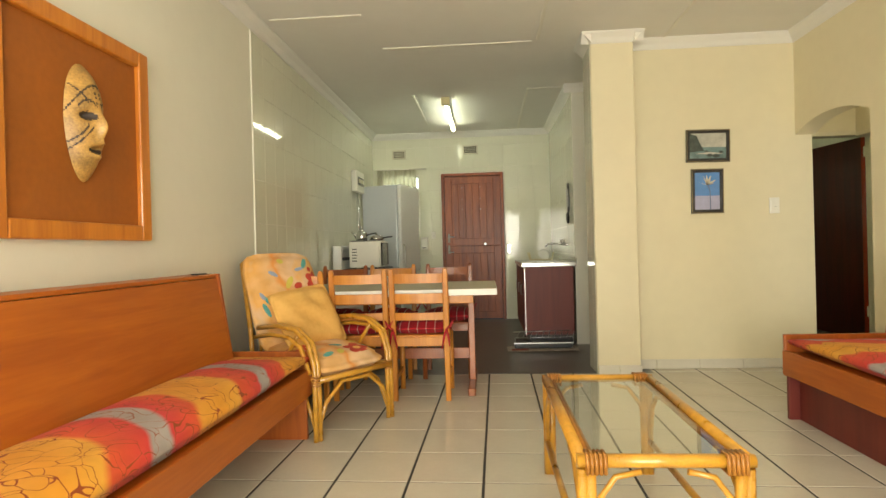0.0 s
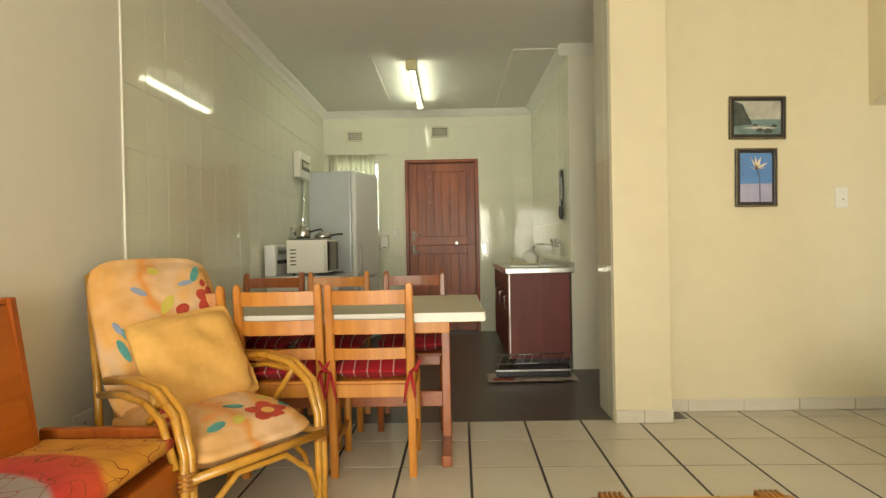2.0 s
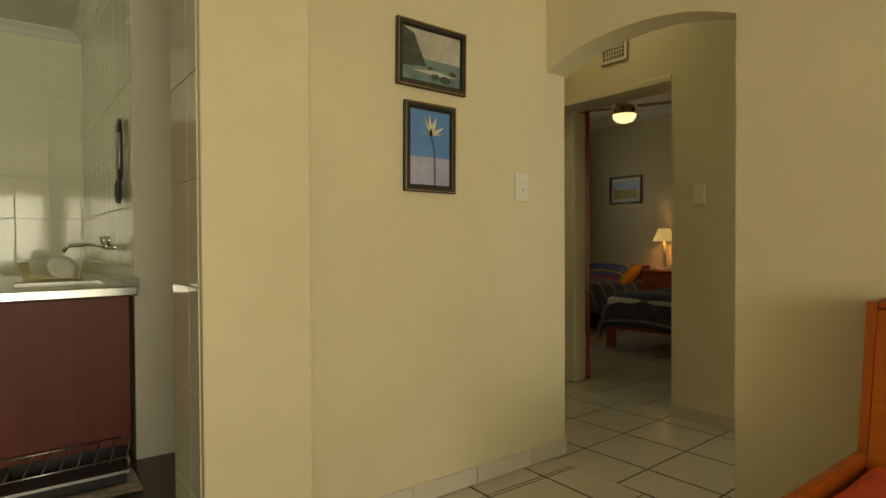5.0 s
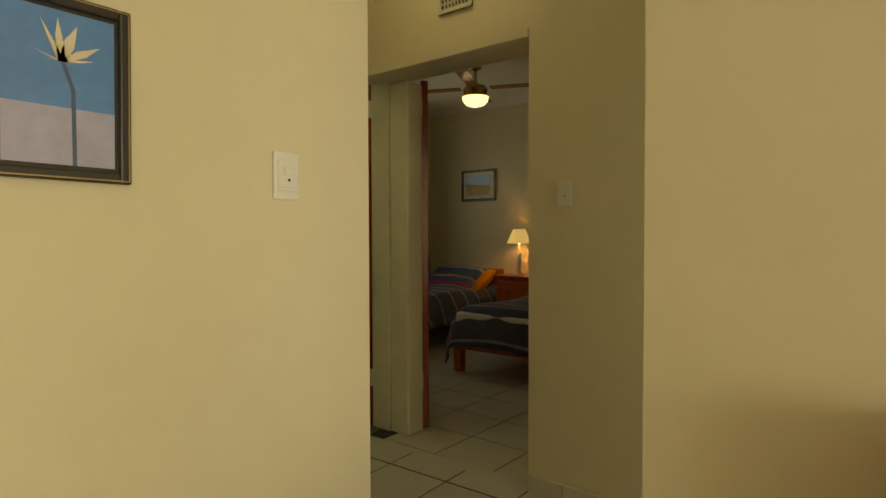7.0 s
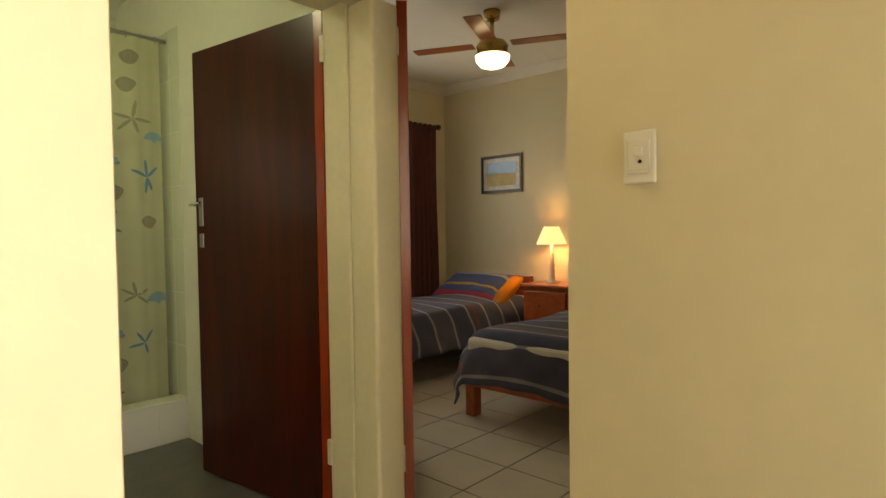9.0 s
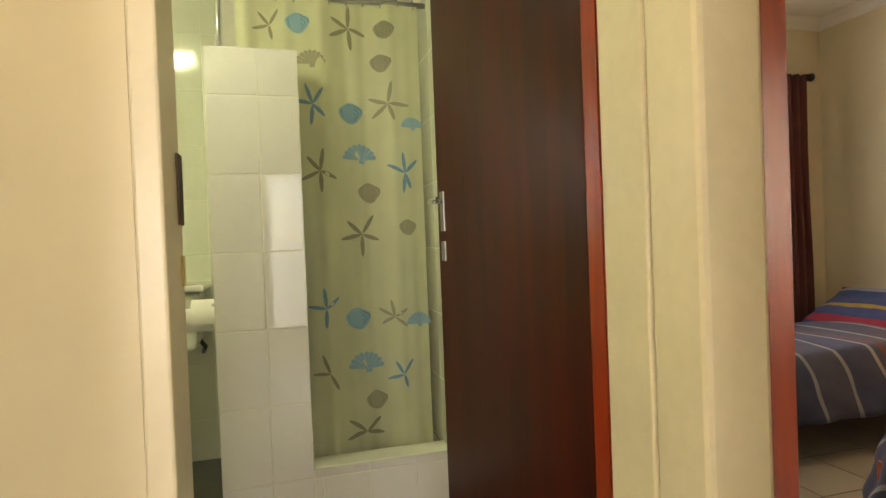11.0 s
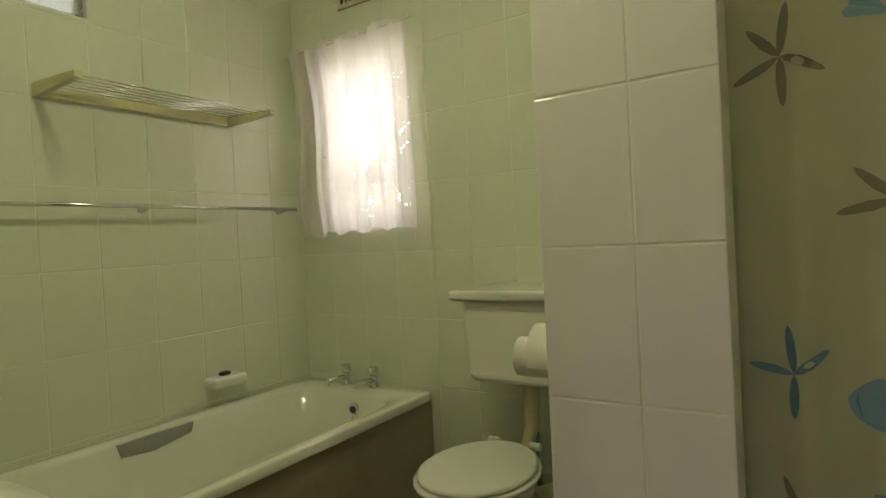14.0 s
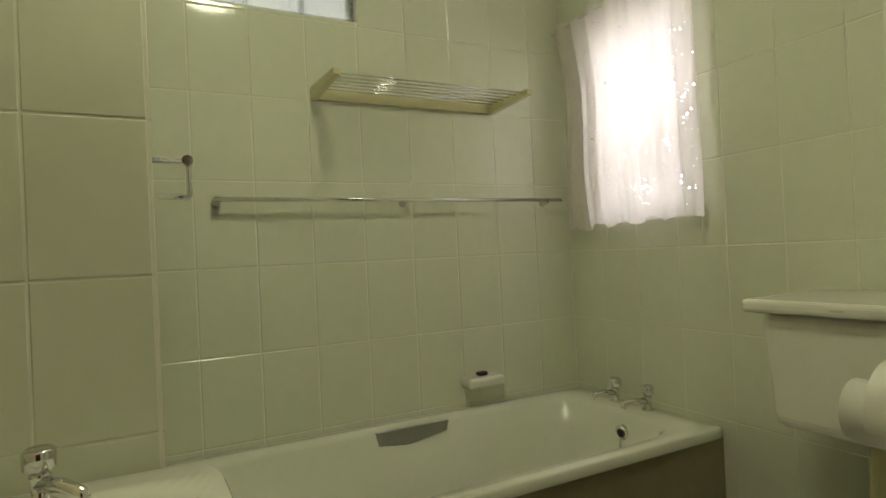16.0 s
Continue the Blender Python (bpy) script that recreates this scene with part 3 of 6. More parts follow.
# the wall with the arched opening into the passage
A0, A1, ZS, ZA = 4.185, 5.07, 1.835, 1.925
prof = [(-1.65, 0), (A0, 0), (A0, ZS)]
for k in range(1, 20):
    s = k / 20
    prof.append((A0 + (A1 - A0) * s, ZS + (ZA - ZS) * (1 - abs(2 * s - 1) ** 2.2)))
prof += [(A1, ZS), (A1, H), (-1.65, H)]
bm = bmesh.new()
f = bm.faces.new([bm.verts.new((RX, y, z)) for y, z in prof])
ext = bmesh.ops.extrude_face_region(bm, geom=[f])
bmesh.ops.translate(bm, vec=(0.145, 0, 0), verts=[v for v in ext["geom"] if isinstance(v, bmesh.types.BMVert)])
bmesh.ops.triangulate(bm, faces=[q for q in bm.faces if len(q.verts) > 4])
solid("wall_arch", bm, CREAM, "cream plastered wall with a low segmental arch", "wall")

bm = bmesh.new()
box(bm, -300, 300, -300, 300, -0.4, -0.125)
solid("ground", bm, GROUNDM, "green brown garden ground outside", "ground")


def cornice(name, a, b, inward):
    """A cove along the top of a wall from a to b; inward points into the room."""
    bm = bmesh.new()
    n = Vector((*inward, 0))
    prof2 = [(0.0, H - 0.001), (0.075, H - 0.001), (0.07, H - 0.012), (0.035, H - 0.04), (0.012, H - 0.07), (0.0, H - 0.078)]
    A = [bm.verts.new(Vector((*a, 0)) + n * (o + 0.001) + Vector((0, 0, z))) for o, z in prof2]
    B = [bm.verts.new(Vector((*b, 0)) + n * (o + 0.001) + Vector((0, 0, z))) for o, z in prof2]
    for k in range(len(prof2)):
        bm.faces.new((A[k], A[(k + 1) % len(A)], B[(k + 1) % len(A)], B[k]))
    bm.faces.new(A)
    bm.faces.new(B[::-1])
    return solid(name, bm, CEIL, "white plaster cove cornice", "cornice")


for i, (a, b, n) in enumerate([((LX, -1.65), (LX, 8.42), (1, 0)), ((LX, 8.42), (1.22, 8.42), (0, -1)), ((1.22, 6.27), (1.22, 8.42), (-1, 0)), ((1.14, 6.27), (1.49, 6.27), (0, -1)),
                               ((1.487, 5.07), (RX, 5.07), (0, -1)), ((1.09, 4.86), (1.56, 4.86), (0, -1)), ((1.163, 4.80), (1.163, 5.20), (-1, 0)), ((1.487, 4.80), (1.487, 5.07), (1, 0)),
                               ((RX, -1.65), (RX, 5.07), (-1, 0)), ((7.2, 4.32), (7.2, 8.5), (-1, 0)), ((4.2, 8.5), (7.2, 8.5), (0, -1)),
                               ((1.4, 6.838), (1.4, 8.57), (1, 0)), ((1.4, 8.57), (4.07, 8.57), (0, -1))]):
    cornice("cornice_%d" % (i + 1), a, b, n)

for i, (x0, x1, y0, y1) in enumerate([(-1.15, -0.50, 4.235, 4.262), (-0.47, 0.72, 4.92, 4.947), (-0.43, -0.40, 6.40, 7.85), (0.78, 1.20, 6.30, 6.327), (0.775, 0.80, 6.33, 8.3),
                                      (0.75, 0.775, -1.0, 4.9), (1.75, 1.775, 2.6, 5.0)]):
    bm = bmesh.new()
    box(bm, x0, x1, y0, y1, H - 0.008, H - 0.0005, 0.002, 1)
    solid("trim_%d" % (i + 1), bm, WHITE, "thin white ceiling cover strip", "trim")

# sliding patio door behind the walk
patio = thing("window_1", "white aluminium framed glazed patio door", "patio door", kind="structure")
for i in range(2):
    x0, x1 = -0.9 + 1.15 * i, 0.25 + 1.15 * i
    for a in ((x0, x0 + 0.05, 0, 2.1), (x1 - 0.05, x1, 0, 2.1), (x0 + 0.05, x1 - 0.05, 0, 0.07), (x0 + 0.05, x1 - 0.05, 2.03, 2.1)):
        bx("window_frame", WHITE, patio, a[0], a[1], -1.76, -1.70, a[2], a[3])


def window_unit(name, x0, x1, z0, z1, y, mull, label, pane_mat):
    w = thing(name, label, "window", kind="structure")
    t = 0.03
    for a in ((x0, x0 + t, z0, z1), (x1 - t, x1, z0, z1), (x0 + t, x1 - t, z0, z0 + t), (x0 + t, x1 - t, z1 - t, z1), (x0 + t, x1 - t, mull - 0.02, mull + 0.02)):
        bx("window_frame", WHITE, w, a[0], a[1], y, y + 0.04, a[2], a[3], bevel=0.003)
    xm = (x0 + x1) / 2
    bx("window_frame", WHITE, w, xm - 0.012, xm + 0.012, y + 0.002, y + 0.038, z0 + t, mull - 0.02, bevel=0.002)
    bx("window_frame", WHITE, w, xm - 0.012, xm + 0.012, y + 0.002, y + 0.038, mull + 0.02, z1 - t, bevel=0.002)
    for a, b, c, d in ((x0 + t, xm - 0.012, z0 + t, mull - 0.02), (xm + 0.012, x1 - t, z0 + t, mull - 0.02), (x0 + t, xm - 0.012, mull + 0.02, z1 - t), (xm + 0.012, x1 - t, mull + 0.02, z1 - t)):
        bm = bmesh.new()
        box(bm, a, b, y + 0.018, y + 0.022, c, d)
        p = part("pane", bm, pane_mat, w)
        p.visible_shadow = False
    return w


window_unit("window_2", -1.14, -0.60, 1.2, 2.06, 8.46, 1.75, "white steel kitchen window with obscure panes", FROST)
window_unit("window_3", 1.64, 2.11, 1.235, 2.04, 8.62, 1.47, "white steel bathroom window with obscure panes", FROST)
window_unit("window_5", 3.22, 3.79, 0.2, 1.98, 3.24, 0.75, "tall narrow white steel passage window", GLASS)
window_unit("window_4", 5.0, 6.5, 1.05, 2.15, 8.55, 1.75, "white steel bedroom window", GLASS)

# door frames
def door_frame(name, axis, p0, p1, u0, u1, top, material, label, w=0.055):
    d = thing(name, label, "door frame", kind="structure")
    e = 0.012
    for u, v, z0, z1 in ((u0, u0 + w, 0, top), (u1 - w, u1, 0, top), (u0 + w, u1 - w, top - w, top)):
        if axis == "y":
            bx("jamb", material, d, u, v, p0 - e, p1 + e, z0 + 0.001, z1, bevel=0.005)
        else:
            bx("jamb", material, d, p0 - e, p1 + e, u, v, z0 + 0.001, z1, bevel=0.005)
    return d


fr1 = door_frame("door_frame_1", "y", 8.41, 8.55, -0.298, 0.573, 2.058, DOORW, "dark stained wooden entrance door frame", 0.04)
fr2 = door_frame("door_frame_2", "y", 6.10, 6.22, 3.192, 4.058, 2.028, FRAMEP, "cream painted steel bathroom door frame", 0.04)
fr3 = thing("door_frame_3", "cream painted steel bedroom door frame", "door frame", kind="structure")
bx("jamb", FRAMEP, fr3, 3.95, 4.082, 5.087, 5.112, 0.001, 1.974, bevel=0.005)
bx("lintel", FRAMEP, fr3, 3.848, 4.082, 5.087, 6.086, 1.975, 2.013, bevel=0.005)
bx("post", FRAMEP, fr3, 4.022, 4.15, 5.95, 6.087, 0.001, 1.974, bevel=0.012)
bx("strike_plate", MASKD, fr2, 3.2325, 3.2365, 6.192, 6.228, 1.195, 1.31, bevel=0.001)
bx("strike_plate", BRASS, fr2, 3.2325, 3.2355, 6.206, 6.228, 1.095, 1.145, bevel=0.001)

# ---- living room ----


def bench(name, x_front, x_back, y0, y1, label, sign=1):
    """A box bench along a side wall: sign is +1 when its back is towards -x."""
    t = thing(name, label, "bench")

    def X(a, b):
        p, q = x_front - sign * a, x_front - sign * b
        return min(p, q), max(p, q)

    deep = abs(x_back - x_front)
    inset, zt = (0.15, 0.912) if sign > 0 else (0.03, 0.875)
    bx("front_rail", BENCHW, t, *X(0.0, 0.022), y0, y1, 0.245, 0.385)
    bx("end_panel", BENCHX, t, *X(0.002, deep - 0.06), y1 - 0.028, y1, 0.24, 0.475, bevel=0.006)
    bx("foot_panel", BENCHX if sign > 0 else CABM, t, *X(0.03 if sign > 0 else 0.004, deep - 0.1), y1 - 0.06, y1 - 0.032, 0.001, 0.245)
    bx("foot_panel", BENCHX, t, *X(0.03, deep - 0.1), y0 + 0.1, y0 + 0.13, 0.001, 0.245)
    bx("base_board", CABM, t, *X(0.06, 0.08), y0 + 0.13, y1 - 0.06, 0.001, 0.245) if sign < 0 else None
    bx("seat_board", BENCHW, t, *X(0.022, deep - 0.06), y0, y1 - 0.03, 0.345, 0.375)
    bm = bmesh.new()
    soft(bm, deep - 0.115, y1 - y0 - 0.05, 0.11, 0.008, 14, 3, wrinkle=0.004)
    c = part("seat_cushion", bm, BENCHC, t, "orange, red and grey printed foam mattress")
    c.matrix_basis = pose(x_front - sign * (deep - 0.10) / 2, (y0 + y1) / 2 - 0.02, 0.440, 0, 0, 0 if sign > 0 else 180)
    # leaning back panel and the box top behind it
    bm = bmesh.new()
    a, b = deep - 0.155, deep - 0.065
    pr = [(a, 0.385), (a + 0.022, 0.385), (b + 0.022, zt - 0.022), (b, zt - 0.022)]
    P = [[bm.verts.new((x_front - sign * u, y, z)) for u, z in pr] for y in (y0, y1 - inset)]
    for k in range(4):
        bm.faces.new((P[0][k], P[0][(k + 1) % 4], P[1][(k + 1) % 4], P[1][k]))
    bm.faces.new(P[0])
    bm.faces.new(P[1][::-1])
    part("backrest", bm, BENCHW, t)
    bx("box_top", BENCHW, t, *X(b + 0.001, deep + 0.09), y0, y1 - inset, zt - 0.019, zt - 0.001)
    for y in (y0 + 0.9, y1 - 0.30):
        bx("hinge", BLACK, t, *X(b + 0.02, b + 0.06), y, y + 0.09, zt, zt + 0.008, bevel=0.002)
    bm = bmesh.new()
    pr = [(a - 0.005, 0.30), (deep + 0.09, 0.30), (deep + 0.09, zt), (b - 0.008, zt)]
    P = [[bm.verts.new((x_front - sign * u, y, z)) for u, z in pr] for y in (y1 - inset + 0.002, y1 - inset + 0.024)]
    for k in range(4):
        bm.faces.new((P[0][k], P[0][(k + 1) % 4], P[1][(k + 1) % 4], P[1][k]))
    bm.faces.new(P[0])
    bm.faces.new(P[1][::-1])
    part("end_cheek", bm, BENCHX, t)
    return t


bench("box_bench", -0.635, -1.17, 0.15, 3.42, "orange veneered bench with printed mattress along the wall")
bench("box_bench", 1.995, 2.685, 0.8, 3.755, "orange veneered bench with printed mattress beside the arch", -1)

# framed mask
mp = thing("mask_picture", "carved golden mask on a brown board in an orange pine frame", "wall art")
y0, y1, z0, z1 = 2.02, 2.90, 1.085, 1.945
bx("backing", BOARD, mp, LX + 0.004, LX + 0.02, y0 + 0.03, y1 - 0.03, z0 + 0.03, z1 - 0.03, bevel=0.001)
w = 0.07
for a in ((y0, y0 + w, z0, z1), (y1 - w, y1, z0, z1), (y0 + w, y1 - w, z0, z0 + w), (y0 + w, y1 - w, z1 - w, z1)):
    bx("frame_member", FRAMEW, mp, LX + 0.002, LX + 0.045, *a, bevel=0.008)
bm = bmesh.new()
NU, NV = 56, 84
cy, cz, hw, hh = 2.475, 1.545, 0.098, 0.232
grid = []
for j in range(NV + 1):
    v = -1 + 2 * j / NV
    half = hw * math.sqrt(max(0.0, 1 - abs(v) ** 2.3)) * (1 - 0.22 * max(0, -v)) + 0.001
    row = []
    for i in range(NU + 1):
        u = -1 + 2 * i / NU
        d = 0.075 * (1 - abs(u) ** 2.2) * (1 - abs(v) ** 3)
        d += 0.035 * math.exp(-((u / 0.16) ** 2)) * math.exp(-(((v + 0.08) / 0.22) ** 2))
        for s in (-1, 1):
            d -= 0.03 * math.exp(-(((u - s * 0.42) / 0.20) ** 2) - (((v - 0.08) / 0.07) ** 2))
        d -= 0.03 * math.exp(-((u / 0.30) ** 2) - (((v + 0.46) / 0.06) ** 2))
        d += 0.016 * math.exp(-((u / 0.36) ** 2)) * (math.exp(-(((v + 0.36) / 0.05) ** 2)) + math.exp(-(((v + 0.58) / 0.06) ** 2)))
        row.append(bm.verts.new((LX + 0.022 + max(0.001, d), cy + u * half, cz + v * hh)))
    grid.append(row)
for j in range(NV):
    for i in range(NU):
        q = bm.faces.new((grid[j][i], grid[j][i + 1], grid[j + 1][i + 1], grid[j + 1][i]))
        q.smooth = True
mask = part("mask", bm, MASKM, mp, "golden carved face mask with dark eyes")
mask.data.materials.append(MASKD)
for q in mask.data.polygons:
    u, v = (q.center.y - cy) / hw, (q.center.z - cz) / hh
    if any(((u - s * 0.40) / 0.26) ** 2 + ((v - 0.08) / 0.075) ** 2 < 1 for s in (-1, 1)) or (u / 0.36) ** 2 + ((v + 0.47) / 0.075) ** 2 < 1 and abs(v + 0.43) > 0.022:
        q.material_index = 1
    # carved lines on brow, cheeks and chin
    w_ = abs(u)
    if abs(w_ - 0.78 + 0.42 * (1 - ((v - 0.12) / 0.45) ** 2)) < 0.03 and w_ > 0.34 and abs(v - 0.12) < 0.62 and w_ > 0.62 - 0.2:
        q.material_index = 1
    if abs(v - 0.62 + 0.5 * u * u) < 0.018 or (abs(v - 0.20 - 0.14 * (1 - ((w_ - 0.4) / 0.35) ** 2)) < 0.018 and 0.1 < w_ < 0.72):
        q.material_index = 1
    if abs(v + 0.30 + 0.75 * (w_ - 0.55)) < 0.022 and 0.28 < w_ < 0.8:
        q.material_index = 1
    if 0.26 < v < 0.6 and 0.08 < w_ < 0.15 and int(v * 60) % 2:
        q.material_index = 1


def flat_ellipse(bm, o, du, dv, n=14, push=None):
    vs = [bm.verts.new(Vector(o) + Vector(du) * math.cos(k * math.tau / n) + Vector(dv) * math.sin(k * math.tau / n)) for k in range(n)]
    return bm.faces.new(vs)


def armchair():
    """A cane armchair that faces -y of its own; front legs at y = 0."""
    t = thing("cane_armchair", "golden cane armchair with faded floral cushions", "armchair")
    W, D = 0.272, 0.58
    for s in (-1, 1):
        x = s * W
        for dx in (-0.014, 0.014):
            tb("front_leg", CANE, t, [(x + dx, 0.0, 0.0), (x + dx, 0.0, 0.22), (x + dx * 0.8, 0.005, 0.40), (x + dx, 0.05, 0.52), (x + dx, 0.16, 0.585), (x + dx, 0.32, 0.60), (x + dx, 0.52, 0.575)], 0.0145, 10)
        tb("arm_bow", CANE, t, [(x + s * 0.03, 0.02, 0.36), (x + s * 0.035, 0.09, 0.50), (x + s * 0.03, 0.20, 0.545), (x + s * 0.03, 0.36, 0.55), (x + s * 0.02, 0.55, 0.52)], 0.013, 10)
        tb("arm_brace", CANE, t, [(x, 0.34, 0.33), (x, 0.24, 0.46), (x, 0.14, 0.575)], 0.012, 8)
        tb("back_leg", CANE, t, [(x, D + 0.16, 0.0), (x, D + 0.02, 0.30), (x * 0.96, D + 0.06, 0.55), (x * 0.84, D + 0.19, 0.95)], 0.0145, 10)
        tb("side_arch", CANE, t, [(x, 0.02, 0.06), (x, 0.10, 0.22), (x, 0.26, 0.29), (x, 0.44, 0.24), (x, D + 0.08, 0.10)], 0.011, 8)
        tb("seat_rail", CANE, t, [(x, 0.0, 0.33), (x, D, 0.29)], 0.014, 8)
        bm = bmesh.new()
        for z in (0.30, 0.315, 0.33, 0.345):
            ring(bm, [(x, -0.019, z), (x - 0.031, 0, z), (x, 0.019, z), (x + 0.031, 0, z)], 0.006, 6, True)
        part("binding", bm, CANED, t)
    tb("front_arch", CANE, t, [(-W, 0.0, 0.06), (-W + 0.06, 0.0, 0.20), (-0.10, 0.0, 0.29), (0.10, 0.0, 0.29), (W - 0.06, 0.0, 0.20), (W, 0.0, 0.06)], 0.012, 8)
    tb("seat_rail", CANE, t, [(-W, -0.01, 0.325), (W, -0.01, 0.325)], 0.016, 10)
    tb("seat_rail", CANE, t, [(-W, D, 0.29), (W, D, 0.29)], 0.014, 8)
    tb("top_rail", CANE, t, [(-W * 0.84, D + 0.19, 0.94), (-0.17, D + 0.215, 0.98), (0.17, D + 0.215, 0.98), (W * 0.84, D + 0.19, 0.94)], 0.016, 10)
    for k in range(7):
        x = -0.21 + 0.07 * k
        tb("back_cane", CANE, t, [(x, D, 0.30), (x, D + 0.06, 0.55), (x * 0.97, D + 0.205, 0.965)], 0.008, 6)
    bm = bmesh.new()
    soft(bm, 0.54, 0.62, 0.10, 0.03, 12, 5, rounding=0.11)
    c = part("seat_cushion", bm, ARMC, t, "faded floral seat cushion")
    c.matrix_basis = pose(0, 0.30, 0.385, 4, 0, 0)
    bm = bmesh.new()
    soft(bm, 0.53, 0.66, 0.10, 0.035, 14, 8, rounding=0.12)
    b = part("back_cushion", bm, ARMC, t, "orange floral back cushion")
    b.matrix_basis = pose(0, D + 0.055, 0.70, 70, 0, 0)
    # printed flowers and leaves
    def printed(host, shapes, mm):
        for u, v, ru, rv, turn in shapes:
            bm = bmesh.new()
            ca, sa = math.cos(math.radians(turn)), math.sin(math.radians(turn))
            mid = bm.verts.new((u, v, 0.08))
            rim = [bm.verts.new((u + ru * math.cos(k * math.tau / 12) * ca - rv * math.sin(k * math.tau / 12) * sa, v + ru * math.cos(k * math.tau / 12) * sa + rv * math.sin(k * math.tau / 12) * ca, 0.08)) for k in range(12)]
            for k in range(12):
                bm.faces.new((mid, rim[k], rim[(k + 1) % 12]))
            lay(host, bm, mm)

    def lay(host, bm, mm):
        o = new("flower_print", mesh_of("flower_print", bm, mm))
        o.parent = host
        sw = o.modifiers.new("lie", "SHRINKWRAP")
        sw.target, sw.offset, sw.wrap_method, sw.wrap_mode = host, 0.0025 if mm is not PILLOWY else 0.004, "NEAREST_SURFACEPOINT", "ABOVE_SURFACE"

    def flower(host, u, v, r):
        bm = bmesh.new()
        mid = bm.verts.new((u, v, 0.08))
        loops = [[bm.verts.new((u + f * r * (1.05 + 0.6 * abs(math.cos(2.5 * a))) * math.cos(a), v + f * r * (1.05 + 0.6 * abs(math.cos(2.5 * a))) * math.sin(a), 0.08)) for a in [k * math.tau / 40 for k in range(40)]] for f in (0.5, 1.0)]
        for k in range(40):
            n = (k + 1) % 40
            bm.faces.new((mid, loops[0][k], loops[0][n]))
            bm.faces.new((loops[0][k], loops[1][k], loops[1][n], loops[0][n]))
        lay(host, bm, PETAL)
        printed(host, [(u, v, r * 0.5, r * 0.5, 0)], PILLOWY)

    flower(b, 0.185, 0.105, 0.042)
    flower(c, 0.10, -0.20, 0.050)
    flower(c, -0.19, 0.0, 0.045)
    printed(b, [(0.05, 0.075, 0.035, 0.022, 20), (0.17, 0.185, 0.02, 0.015, 60)], PETAL)
    printed(b, [(0.15, 0.235, 0.052, 0.018, 55), (-0.205, -0.06, 0.05, 0.016, -70), (-0.19, 0.0, 0.03, 0.012, -60)], TEAL)
    printed(b, [(-0.11, 0.165, 0.034, 0.014, -35), (0.09, 0.19, 0.036, 0.012, 10), (-0.215, 0.03, 0.03, 0.012, -60)], BLUEL)
    printed(b, [(-0.01, 0.10, 0.05, 0.02, 50), (-0.03, 0.255, 0.025, 0.02, 0)], LIME)
    printed(c, [(0.22, -0.16, 0.045, 0.028, 30), (0.02, -0.10, 0.04, 0.022, -30), (-0.12, -0.21, 0.04, 0.022, 15)], TEAL)
    printed(c, [(-0.03, -0.21, 0.035, 0.022, 50), (0.17, -0.08, 0.03, 0.02, 0)], LIME)
    bm = bmesh.new()
    soft(bm, 0.45, 0.42, 0.06, 0.05, 14, 13, wrinkle=0.016, rounding=0.06)
    p = part("scatter_cushion", bm, PILLOWY, t, "faded yellow scatter cushion")
    p.matrix_basis = pose(0.03, 0.50, 0.575, 62, 0, 0) @ pose(0, 0, 0.055, 0, 0, 6)
    return t


ac = armchair()
ac.matrix_basis = pose(-0.44, 3.56, 0, 0, 0, 55)

# coffee table
ct = thing("coffee_table", "golden cane coffee table with a glass top", "coffee table")
x0, x1, y0, y1, zt = 0.575, 1.02, 1.94, 2.92, 0.42
for x in (x0, x1):
    for y in (y0, y1):
        for d in (0, 1):
            ox, oy = ((0.022 if x == x0 else -0.022), 0) if d else (0, 0)
            tb("leg", CANE, ct, [(x + ox, y + oy, 0), (x + ox, y + oy, zt - 0.02)], 0.0165, 10)
        bm = bmesh.new()
        s, q = (1 if x == x0 else -1), (1 if y == y0 else -1)
        for k in range(5):
            ring(bm, [(x + s * (0.012 + 0.012 * k), y - 0.022, zt - 0.028), (x + s * (0.012 + 0.012 * k), y + 0.022, zt - 0.028), (x + s * (0.012 + 0.012 * k), y + 0.022, zt + 0.020), (x + s * (0.012 + 0.012 * k), y - 0.022, zt + 0.020)], 0.006, 6, True)
        part("binding", bm, CANED, ct)
        tb("corner_arch", CANE, ct, [(x + s * 0.02, y, 0.20), (x + s * 0.035, y, 0.30), (x + s * 0.09, y, 0.375), (x + s * 0.16, y, zt - 0.03)], 0.009, 8)
        tb("corner_arch", CANE, ct, [(x, y + q * 0.02, 0.16), (x, y + q * 0.05, 0.30), (x, y + q * 0.13, 0.37), (x, y + q * 0.24, zt - 0.03)], 0.011, 8)
for y in (y0, y1):
    tb("top_rail", CANE, ct, [(x0 - 0.015, y, zt), (x1 + 0.015, y, zt)], 0.019, 12)
for x in (x0, x1):
    tb("top_rail", CANE, ct, [(x, y0, zt), (x, y1, zt)], 0.019, 12)
    tb("inner_rail", CANED, ct, [(x + (0.03 if x == x0 else -0.03), y0, zt - 0.008), (x + (0.03 if x == x0 else -0.03), y1, zt - 0.008)], 0.012, 10)
    tb("low_rail", CANE, ct, [(x, y0, 0.14), (x, y1, 0.14)], 0.013, 10)
bx("glass_top", GLASS, ct, x0 + 0.03, x1 - 0.03, y0 + 0.015, y1 - 0.015, zt + 0.001, zt + 0.007, bevel=0.001, label="clear glass sheet")

